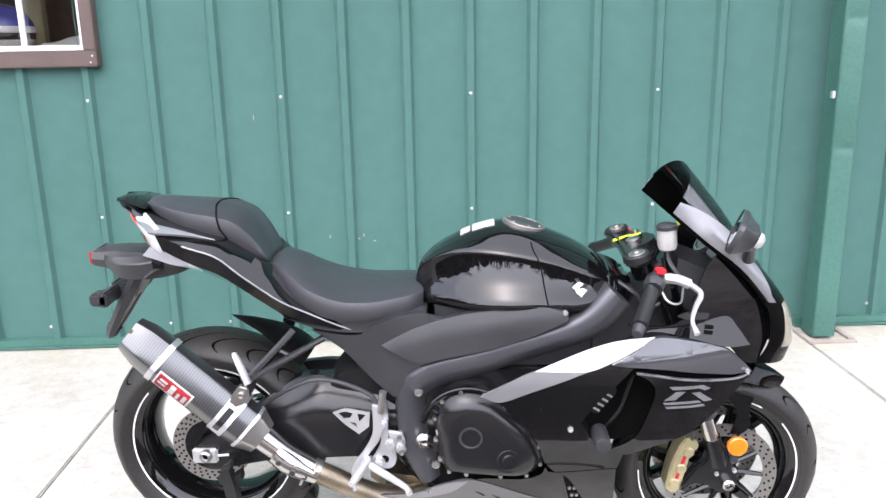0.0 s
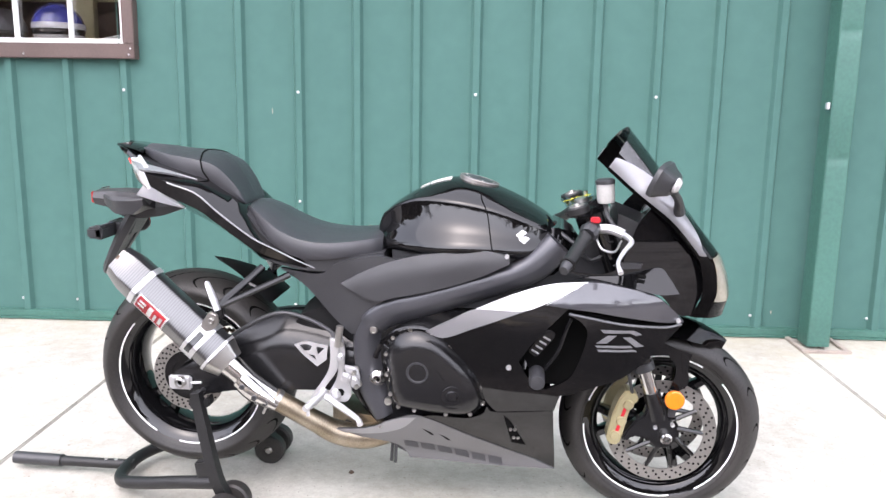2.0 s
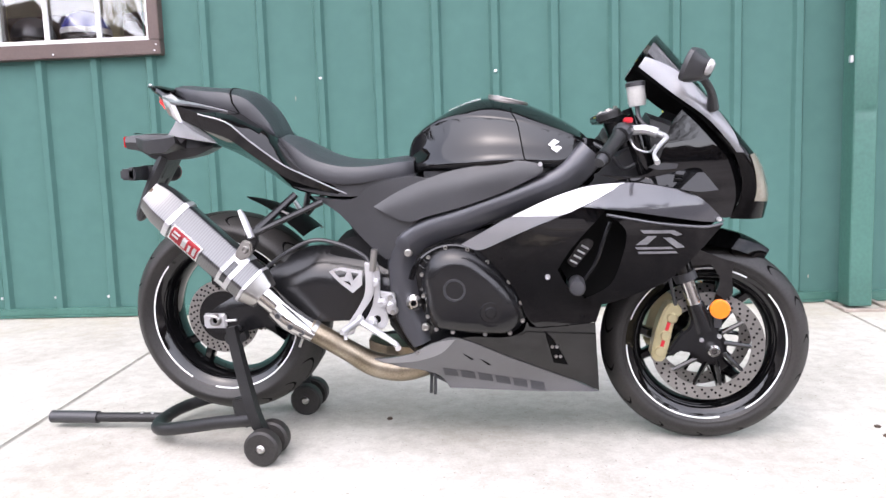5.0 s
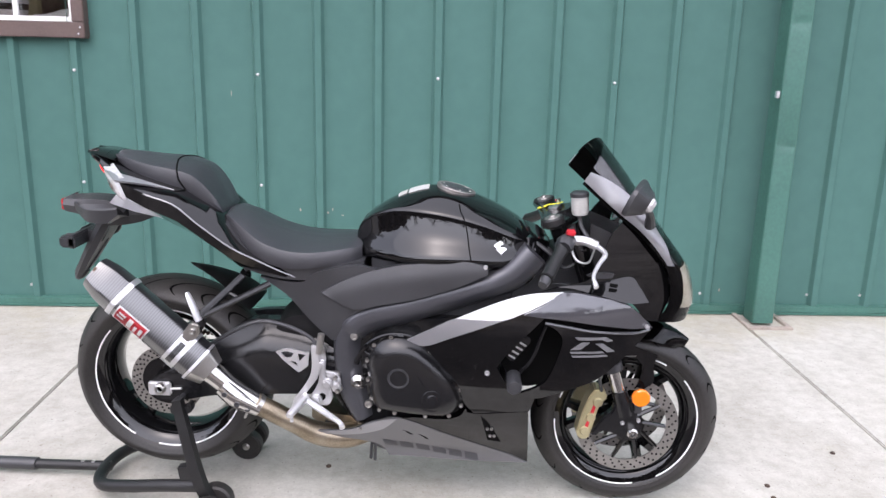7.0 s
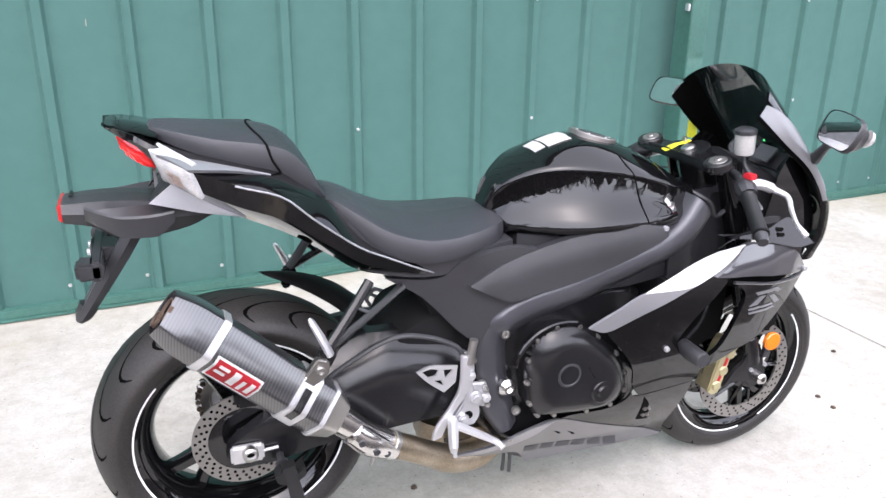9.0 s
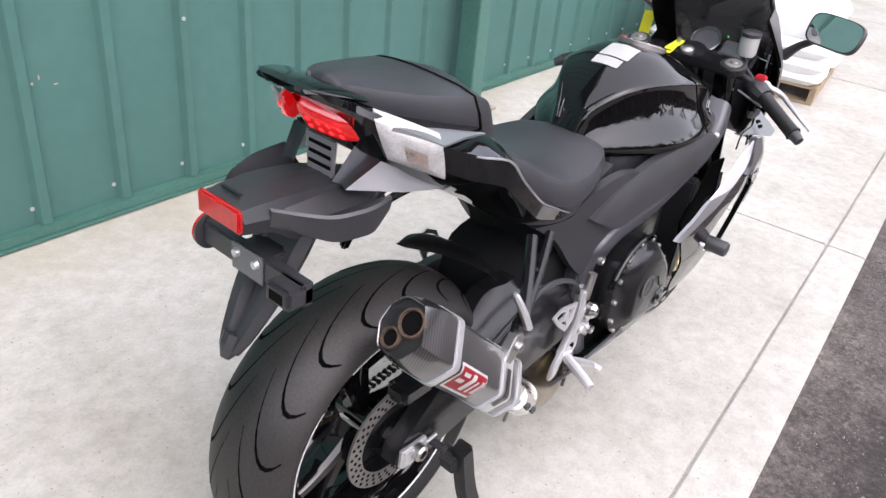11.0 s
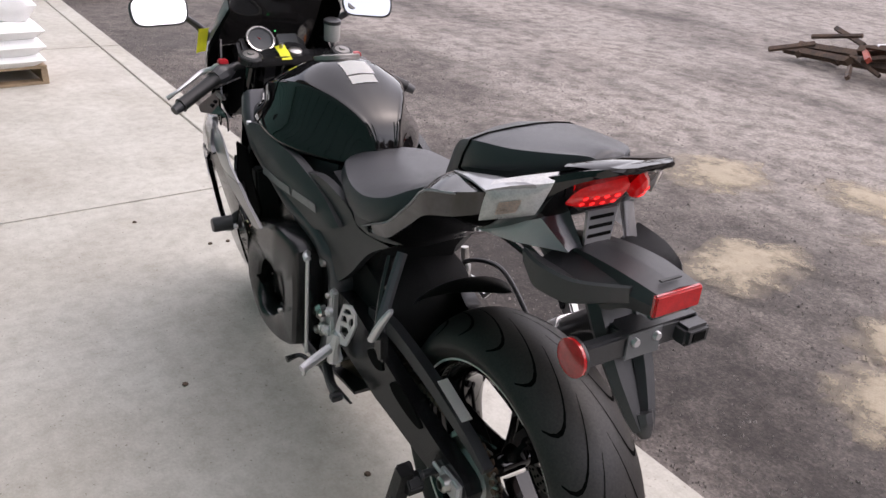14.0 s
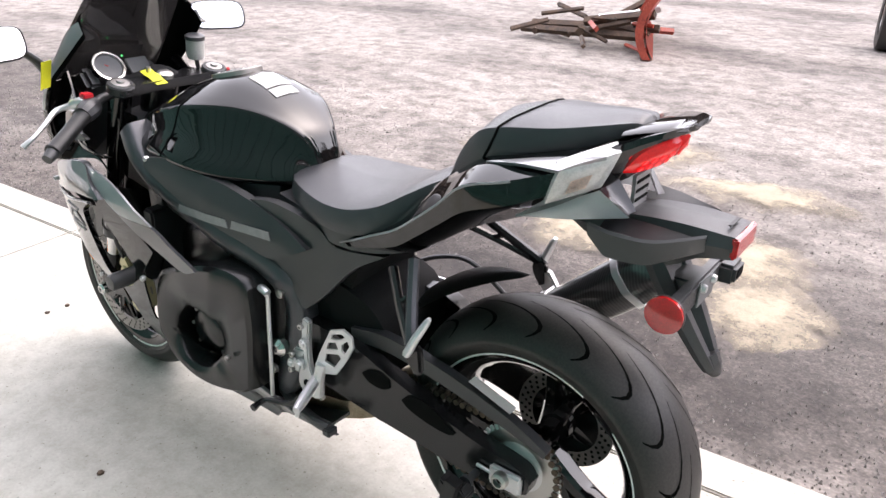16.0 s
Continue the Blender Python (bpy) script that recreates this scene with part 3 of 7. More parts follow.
i0, i1, k0, k1 = w0 + 0.06, w1 - 0.06, z0 + 0.075, z1 - 0.075
bm = bmesh.new()
for lo, hi in (((i0, 0.0, k0), (i1, 0.05, k0 + 0.025)), ((i0, 0.0, k1 - 0.025), (i1, 0.05, k1)), ((i0, 0.0, k0 + 0.0252), (i0 + 0.022, 0.05, k1 - 0.0252)), ((i1 - 0.022, 0.0, k0 + 0.0252), (i1, 0.05, k1 - 0.0252))):
    box(lo, hi, 0.003, bm)
part("sash", bm, WHITEV, window_1, "white vinyl sash")
for f in (1 / 3, 2 / 3):
    u = i0 + (i1 - i0) * f
    part("muntin", box((u - 0.011, 0.012, k0 + 0.026), (u + 0.011, 0.034, k1 - 0.026), 0.003), WHITEV, window_1)
part("muntin", box((i0 + 0.023, 0.0135, 1.845), (i1 - 0.023, 0.0325, 1.867), 0.003), WHITEV, window_1)
pane = part("pane", box((i0 + 0.02, 0.038, k0 + 0.02), (i1 - 0.02, 0.042, k1 - 0.02)), GLASS, window_1)
pane.visible_shadow = False
for u, z in ((w1 - 0.03, z0 + 0.02), (w1 - 0.02, z0 + 0.05), (w1 - 0.03, 1.8), (w0 + 0.4, z0 + 0.02)):
    part("screw", lathe([(0, 0.004), (0.004, 0.003), (0.005, 0)], (u, -0.031, z), (0, -1, 0), 8), ALU, window_1)

# room behind the window
bm = bmesh.new()
box((-5.0, 3.0, 0), (1.0, 3.1, TOP), 0, bm)
box((-5.1, 0.16, 0), (-5.0, 3.1, TOP), 0, bm)
box((1.0, 0.16, 0), (1.1, 3.1, TOP), 0, bm)
box((-5.0, 0.16, -0.1), (1.0, 3.0, -0.013), 0, bm)
setting("wall_inside", bm, INTER, "tan plywood lining inside the shed", "wall", 0)
# unseen roof and eave, added to cut the sky light along the wall
setting("ceiling", box((-30, -0.30, TOP), (30, 8, TOP + 0.15)), INTERD, "added unseen dark roof whose eave blocks sky light", "ceiling", 0)
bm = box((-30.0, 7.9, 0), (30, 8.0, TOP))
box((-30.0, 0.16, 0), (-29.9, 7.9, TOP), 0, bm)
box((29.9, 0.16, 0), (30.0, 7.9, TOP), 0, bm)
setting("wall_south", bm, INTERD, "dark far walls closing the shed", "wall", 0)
bm = box((-2.6, 0.16, 1.40), (-0.7, 0.62, 1.44), 0.004)
setting("window_shelf", bm, WOOD, "wooden shelf behind the window", "shelf", kind="")


# open wooden rack standing close behind the window shelf
rack = setting("display_rack", box((-3.2, 0.95, 0.0), (-0.7, 0.97, 2.4), 0.002), BACKB, "brown board rack with pale timber posts behind the window", "rack", kind="")
for u in (-3.1, -2.36, -1.62, -0.92):
    part("post", box((u - 0.06, 0.66, -0.013), (u + 0.06, 0.72, 2.3), 0.004), INTER, rack, "pale timber post")
part("rail", box((-3.2, 0.721, 1.77), (-0.7, 0.76, 1.93), 0.004), INTER, rack, "pale timber rail")
for z in (1.30, 2.1):
    part("rack_shelf", box((-3.19, 0.765, z), (-0.71, 0.949, z + 0.022), 0.002), WOOD, rack)


def helmet(u, v, z, r=0.13, upper=None, lower=None, label="blue and white full-face helmet on the window shelf"):
    upper, lower = upper or BLUE, lower or WHITEP
    base = at_wall(u, v, z)
    h = thing("motorcycle_helmet", base, label, "helmet")
    def ring(lo, hi, k, bm):
        rows = []
        for a in np.linspace(lo, hi, 9):
            rr, zz = math.cos(a) * r * k, math.sin(a) * r * 1.05 * k
            rows.append([base + Vector((math.cos(t) * rr, math.sin(t) * rr * 1.15, r * 0.95 + zz)) for t in np.linspace(0, 2 * math.pi, 28, endpoint=False)])
        grid_faces(bm, rows, True)
        return bm
    part("shell", ring(0.18, 1.55, 1.0, bmesh.new()), upper, h)
    part("band", ring(-0.02, 0.2, 1.01, bmesh.new()), lower, h)
    part("visor", ring(-0.28, -0.03, 0.985, bmesh.new()), SHADE, h, "dark visor")
    part("chin_bar", ring(-1.0, -0.27, 1.0, bmesh.new()), lower, h)


helmet(-1.59, 0.33, 1.442)
helmet(-1.89, 0.31, 1.442, 0.115, GREYP, GREYP, "dark grey full-face helmet on the window shelf")
bm = bmesh.new()
rows = []
for i in range(15):
    a = i / 14
    rows.append([at_wall(-1.42 + 0.42 * a, 0.22 + 0.3 * b, 1.442 + (0.06 + 0.11 * a + 0.03 * noise.noise((a * 5, b * 4, 2))) * math.sin(math.pi * min(1, max(0.03, b))) ** 0.5 * min(1, 6 * (1 - a) + 0.05)) for b in np.linspace(0, 1, 11)])
grid_faces(bm, rows)
tagged(part("folded_cloth", bm, PAPER), "crumpled white cloth on the window shelf", "cloth")

# square post with a dusty base plate
post = thing("steel_post", at_w(2.462, -0.13, 0), "green painted square steel post with dented face against the wall", "post")
bm = bmesh.new()
rows = []
for z in [0.012, 0.2, 0.5, 0.90, 0.935, 0.95, 0.965, 1.0, 1.3, 1.49, 1.525, 1.54, 1.555, 1.6, 2.2, TOP]:
    dent = 0.012 * sum(max(0, 1 - abs(z - q) / 0.03) for q in (0.95, 1.54))
    ring = [(2.408, -0.075), (2.408, -0.186), (2.414, -0.192), (2.438, -0.192 + dent), (2.488, -0.192 + dent), (2.512, -0.192), (2.518, -0.186), (2.518, -0.075)]
    rows.append([at_wall(u, v, z) for u, v in ring])
grid_faces(bm, rows, True, True)
part("shaft", bm, TRIMG, post, smooth=25)
bm = bmesh.new()
for lo, hi in (((2.365, -0.245), (2.605, -0.220)), ((2.365, -0.2198), (2.39, -0.02)), ((2.580, -0.2198), (2.605, -0.02))):
    c = [at_w(lo[0], lo[1]), at_w(hi[0], lo[1]), at_w(hi[0], hi[1]), at_w(lo[0], hi[1])]
    plate([(p.x, p.y) for p in c], 0.0005, 0.014, bm, 0.002, False, "z")
part("base_plate", bm, DUST, post, "dusty tan base plate frame")
part("clip", box(at_wall(2.390, -0.180, 1.18), at_wall(2.4075, -0.155, 1.215), 0.003), ALU, post, "small bright clip")

# pallet of white bags against the wall
PAL = Matrix.Translation((5.18, 1.09, 0)) @ Matrix.Rotation(radians(8.5), 4, "Z")
pallet = thing("wooden_pallet", PAL.translation, "weathered wooden pallet on the concrete", "pallet")


def pal_box(lo, hi, bevel=0.003):
    sub = box(lo, hi, bevel)
    bmesh.ops.transform(sub, matrix=PAL, verts=sub.verts)
    return sub


for k in range(7):
    part("deck_board", pal_box((-0.6 + k * 0.187, -0.61, 0.105), (-0.6 + k * 0.187 + 0.09, 0.61, 0.124)), WOOD, pallet)
for v in (-0.61, -0.02, 0.57):
    part("stringer", pal_box((-0.6, v, 0.018), (0.6, v + 0.04, 0.1045)), WOOD, pallet)
for k in range(3):
    part("bottom_board", pal_box((-0.6 + k * 0.545, -0.61, 0.0005), (-0.6 + k * 0.545 + 0.1, 0.61, 0.0175)), WOOD, pallet)


def bag(cx, cy, z, lx, ly, h, seed):
    """A filled sack: a flattened pillow with wrinkles."""
    sub = bmesh.new()
    n = 18
    for face in (1, -1):
        rows = []
        for i in range(n + 1):
            a = -1 + 2 * i / n
            row = []
            for j in range(n + 1):
                b = -1 + 2 * j / n
                e = max(0.0, (1 - abs(a) ** 14)) ** 0.34 * max(0.0, (1 - abs(b) ** 14)) ** 0.34
                w = h * (0.13 * noise.noise((a * 2.2 + seed, b * 2.6, face)) + 0.05 * noise.noise((a * 7 + seed, b * 8, face)))
                row.append(PAL @ Vector((cx + a * lx * (1 - 0.02 * abs(b)), cy + b * ly * (1 - 0.03 * abs(a)), z + h / 2 + face * e * (h / 2 + w))))
            rows.append(row)
        grid_faces(sub, rows)
    bmesh.ops.remove_doubles(sub, verts=sub.verts, dist=1e-4)
    return sub


z0 = 0.125
for layer, hgt in enumerate((0.075, 0.105, 0.10, 0.21)):
    for k in range(2):
        cx, j = -0.31 + 0.62 * k, 0.02 * math.sin(layer * 3.1 + k)
        grow = (0.0, 0.012, 0.02, -0.005)[layer]
        b = part("filled_sack", bag(cx + j, -j * 0.5, z0 - 0.008, 0.325 + grow, 0.625 + grow + j, hgt + 0.012, layer * 7 + k), BAGM, None, "", 60)
        tagged(b, "full white woven sack stacked on the pallet", "sack", "sacks on the pallet")
    z0 += hgt


# red snow plough lying in the yard
def plough():
    p = thing("snow_plough", (2.4, -6.3, -0.035), "worn red snow plough blade with rusty frame on asphalt", "snow plough")
    # curved blade, standing on its edge
    bm = bmesh.new()
    rows = []
    a0 = Vector((2.34, -6.00, -0.03))
    d = Vector((0.385, -0.923, 0)).normalized()
    nrm = Vector((-0.923, -0.385, 0)).normalized()
    for i in range(9):
        row = []
        for j in range(12):
            t = j / 11
            bow = 0.10 - 0.42 * t + 0.62 * t * t
            row.append(a0 + d * (i * 0.27) + nrm * (bow - 0.08 * t) + Vector((0, 0, 0.70 * t)))
        rows.append(row)
    grid_faces(bm, rows)
    bmesh.ops.solidify(bm, geom=bm.faces[:], thickness=0.02)
    part("blade", bm, PLOWR, p, "red curved blade")
    for i in (0, 2, 4, 6, 8):
        bm = bmesh.new()
        rows = []
        for j in range(12):
            t = j / 11
            bow = 0.10 - 0.42 * t + 0.62 * t * t
            c = a0 + d * (i * 0.27) + nrm * (bow - 0.08 * t) + Vector((0, 0, 0.70 * t))
            rows.append([c + d * q + nrm * w for q, w in ((-0.012, -0.022), (0.012, -0.022), (0.012, -0.10), (-0.012, -0.10))])
        grid_faces(bm, rows, True, True)
        part("rib", bm, PLOWR, p)
    bm = bmesh.new()
    rows = [[a0 + d * (s * 2.16) + nrm * w + Vector((0, 0, z)) for w, z in ((-0.02, 0.0), (0.02, 0.0), (0.02, 0.12), (-0.02, 0.12))] for s in (0, 1)]
    grid_faces(bm, rows, True, True)
    part("cutting_edge", bm, RUST, p, "worn steel cutting edge")
    # push frame
    for a, b, r in (((2.55, -6.35, 0.12), (3.95, -6.35, 0.06), 0.045), ((2.5, -6.75, 0.16), (3.9, -6.5, 0.10), 0.045), ((2.45, -6.45, 0.34), (3.2, -6.4, 0.2), 0.05), ((3.2, -6.3, 0.1), (3.25, -7.0, 0.16), 0.05), ((3.75, -6.3, 0.05), (3.8, -6.95, 0.06), 0.04), ((3.0, -6.45, 0.2), (2.6, -6.9, 0.5), 0.035), ((3.45, -6.55, 0.02), (3.9, -6.85, 0.02), 0.04)):
        sub = tube([a, b], r, 4, 1)
        part("frame_bar", sub, RUST, p)
    r = random.Random(12)
    for k in range(16):
        a = Vector((r.uniform(2.65, 3.6), r.uniform(-7.0, -6.0), r.uniform(0.02, 0.30)))
        b = a + Vector((r.uniform(0.2, 0.5) * r.choice((-1, 1)), r.uniform(-0.35, 0.35), r.uniform(-0.12, 0.12)))
        b.z, a.z = max(b.z, 0.02), max(a.z, 0.02)
        part("frame_bar", tube([a, b], r.uniform(0.018, 0.04), 4, 1), PLOWR if k % 4 == 0 else RUST, p)
    part("ram", rod((3.05, -6.42, 0.26), (2.5, -6.7, 0.36), 0.028), ALU, p, "grey hydraulic ram")


plough()


# low red deck with wooden boards far down the apron
def cart():
    c = thing("red_trolley", (8.6, -0.9, -0.035), "low red steel trolley frame with a wooden deck", "trolley")
    part("deck", box((8.35, -1.30, 0.05), (8.95, -0.55, 0.10), 0.006), WOOD, c, "plywood deck")
    for y in (-1.33, -0.52):
        part("side_rail", tube([(8.15, y, 0.08), (9.1, y, 0.09)], 0.03, 4, 1), PLOWR, c)
    for x in (8.3, 9.0):
        part("cross_rail", tube([(x, -1.45, 0.04), (x, -0.4, 0.04)], 0.028, 4, 1), PLOWR, c)
    part("draw_bar", tube([(8.3, -0.5, 0.08), (8.0, 0.1, 0.14), (7.9, 0.4, 0.16)], 0.025, 6, 3), PLOWR, c)
    for x in (8.3, 9.0):
        for y in (-1.48, -0.36):
            part("wheel", lathe([(0.0, 0.015), (0.03, 0.02), (0.05, 0.015), (0.055, 0), (0.05, -0.015), (0.03, -0.02), (0, -0.015)], (x, y, 0.02), (0, 1, 0), 16), RUBBER, c)
    part("winch", box((8.65, -0.45, 0.1), (8.95, -0.15, 0.28), 0.03), PLOWR, c, "red housing")


cart()

# wheel of a vehicle parked past the plough
car = thing("parked_vehicle_wheel", (0.62, -8.35, -0.035), "dark rubber vehicle wheel standing on the asphalt", "wheel")
part("tyre", lathe([(0.2, 0.1), (0.3, 0.115), (0.345, 0.1), (0.36, 0.05), (0.36, -0.05), (0.345, -0.1), (0.3, -0.115), (0.2, -0.1)], (0.60, -8.45, 0.325), (1, 0.2, 0), 32), RUBBER, car)
part("rim", lathe([(0, 0.04), (0.08, 0.06), (0.17, 0.03), (0.205, 0.09), (0.205, -0.09), (0, -0.06)], (0.60, -8.45, 0.325), (1, 0.2, 0), 32), STEEL, car)

# sandy spills on the asphalt
def spill(cx, cy, lx, ly, seed, turn=0.0):
    sub = bmesh.new()
    rows = []
    for i in range(8):
        k = i / 7
        row = []
        for t in np.linspace(0, 2 * math.pi, 40, endpoint=False):
            e = 1 + 0.45 * noise.noise((math.cos(t) * 1.6 + seed, math.sin(t) * 1.6, 0)) + 0.25 * noise.noise((math.cos(t) * 6 + seed, math.sin(t) * 6, 1))
            x, y = lx * math.cos(t) * k * e, ly * math.sin(t) * k * e
            row.append((cx + x * math.cos(turn) - y * math.sin(turn), cy + x * math.sin(turn) + y * math.cos(turn), -0.012 - 0.03 * k ** 2))
        rows.append(row)
    grid_faces(sub, rows, True)
    return sub


for n, q in enumerate(((0.85, -1.95, 0.30, 0.50, 1, 0.1), (1.78, -2.8, 0.36, 0.50, 2, 0.5), (-0.05, -1.66, 0.40, 0.34, 3, 0.8), (0.12, -2.05, 0.30, 0.42, 4, 0.1), (1.1, -3.3, 0.45, 0.42, 5, 0.1), (0.3, -2.9, 0.75, 0.32, 6, 0.2))):
    tagged(part("sand_spill", spill(*q), SAND, None, "", 60), "thin pale sand spilled on the asphalt", "sand", "", "stuff")

# loose gravel over the yard's near edge, one sheet of bits
rng = np.random.default_rng(4)
verts, faces = [], []
for k in range(17000):
    d = rng.random() ** 1.6 * 3.0
    u, v = rng.uniform(-2.2, 6.5), -2.33 - d
    p = at_w(u, v)
    r = rng.uniform(0.003, 0.009) * (1 if rng.random() < 0.94 else 1.7)
    i = len(verts)
    t = rng.uniform(0, 6.28)
    for a in range(4):
        verts.append((p.x + r * math.cos(t + a * 1.57) * rng.uniform(0.7, 1.2), p.y + r * math.sin(t + a * 1.57) * rng.uniform(0.7, 1.2), -0.04))
    verts.append((p.x, p.y, -0.034 + r * 0.7))
    faces += [(i, i + 1, i + 4), (i + 1, i + 2, i + 4), (i + 2, i + 3, i + 4), (i + 3, i, i + 4)]
me = bpy.data.meshes.new("gravel")
me.from_pydata(verts, [], faces)
me.materials.append(GRAVEL)
tagged(new("gravel", me), "loose grey gravel bits on the asphalt", "gravel", "", "stuff")

# few crumbs on the concrete
PEBBLES = ((1.81, -1.67), (1.80, -1.74), (0.04, -2.18), (0.33, -1.56), (0.94, -1.28), (2.15, -1.46))
for u, v in PEBBLES:
    p = at_w(u, v)
    s = lathe([(0, 0.008), (0.007, 0.006), (0.010, 0.002), (0.008, 0.0)], (p.x, p.y, 0.0), (0, 0, 1), 7)
    tagged(part("pebble", s, RUST), "small dark pebble on the concrete", "pebble", "pebbles on the apron")


# bare trees round the yard, which the paint mirrors
def tree(x, y, h, seed):
    r = random.Random(seed)
    t = thing("bare_tree", (x, y, -0.05), "tall leafless tree at the yard's far edge", "tree", "trees round the yard")
    bm = bmesh.new()
    twigs = bmesh.new()
    def limb(a, d, length, rad, depth):
        b = a + d * length
        mid = a + d * length * 0.5 + Vector((r.uniform(-1, 1), r.uniform(-1, 1), 0)) * length * 0.06
        tube([a, mid, b], [rad, rad * 0.8, rad * 0.55], 6 if depth < 2 else 4, 2, bm if depth < 3 else twigs)
        if depth >= 4:
            return
        for k in range(4 if depth < 2 else 3):
            f = r.uniform(0.45, 1.0)
            nd = (d + Vector((r.uniform(-1, 1), r.uniform(-1, 1), r.uniform(-0.1, 0.7))) * 0.85).normalized()
            limb(a.lerp(b, f), nd, length * r.uniform(0.5, 0.72), rad * 0.5, depth + 1)
    limb(Vector((x, y, -0.05)), Vector((r.uniform(-.05, .05), r.uniform(-.05, .05), 1)), h * 0.42, h * 0.024, 0)
    part("trunk", bm, BARK, t)
    part("crown", twigs, BARK, t)
    return t


protos = [tree(-6, -38, 19, 1), tree(4, -36, 16, 2), tree(14, -40, 20, 3)]
for k, (x, y) in enumerate(((-14, -37), (-22, -33), (-30, -26), (-1, -42), (9, -37), (20, -36), (27, -30), (-36, -16), (-38, -4), (34, -22), (38, -12), (-10, -40), (24, -39), (-18, -41))):
    src_t = protos[k % 3]
    m = Matrix.Translation((x, y, -0.05)) @ Matrix.Rotation(k * 1.7, 4, "Z")
    copy_thing(src_t, m)


# unseen far woods close the yard: uneven dark clumps, added for the paint's reflections
rng = np.random.default_rng(9)
verts, faces = [], []
for k in range(2600):
    a = rng.uniform(-3.35, 0.25)
    R = rng.uniform(44, 60)
    x, y = 2 + R * math.cos(a), R * math.sin(a)
    top = 10.5 + 5.0 * noise.noise((x * 0.08, y * 0.08, 2)) + 1.6 * noise.noise((x * 0.4, y * 0.4, 7))
    # cut low ahead of the bike so the tank top mirrors sky
    z = rng.uniform(0, 1) ** 0.8 * max(2.0, top * (0.42 if a > -1.15 else 1.0))
    r = rng.uniform(1.1, 2.8)
    i = len(verts)
    for j in range(7):
        t = j * 0.898 + rng.uniform(-0.3, 0.3)
        verts.append((x + r * math.cos(t) * rng.uniform(0.5, 1.2), y + r * math.sin(t) * rng.uniform(0.5, 1.2), max(-0.04, z + rng.uniform(-0.7, 0.7) * r)))
    verts += [(x, y, z + r * rng.uniform(0.5, 1.2)), (x, y, max(-0.05, z - r))]
    for j in range(7):
        q = i + (j + 1) % 7
        faces += [(i + j, q, i + 7), (q, i + j, i + 8)]
me = bpy.data.meshes.new("unseen_woods")
me.from_pydata(verts, [], faces)
me.materials.append(BARK)
tagged(new("unseen_woods", me), "unseen dark leafless woods added for the paint to mirror", "woods", "", "stuff")

# pale scuffs and scratches on the wall paint
for u, z, w, h in ((0.006, 0.53, 0.006, 0.02), (0.126, 0.545, 0.004, 0.035), (0.151, 0.52, 0.008, 0.012), (0.176, 0.535, 0.005, 0.018), (-0.33, 1.12, 0.003, 0.03), (1.44, 0.10, 0.004, 0.05), (-1.38, 0.98, 0.004, 0.012), (2.30, 0.12, 0.005, 0.02), (0.226, 0.51, 0.012, 0.005)):
    pts = [(u, z), (u + w, z + h * 0.2), (u + w * 0.7, z + h), (u - w * 0.3, z + h * 0.7)]
    part("paint_scuff", plate(pts, 0.0238, 0.0262, None, 0, False), DUST, wall_north)


# ---- the motorcycle; x runs forward, its right flank is at negative y ----
bike = thing("motorcycle", (0.7, 0, 0), "black and silver sport motorcycle raised on a rear paddock stand", "motorcycle")
RA, FA = (-0.012, 0, 0.388), (1.404, 0, 0.293)


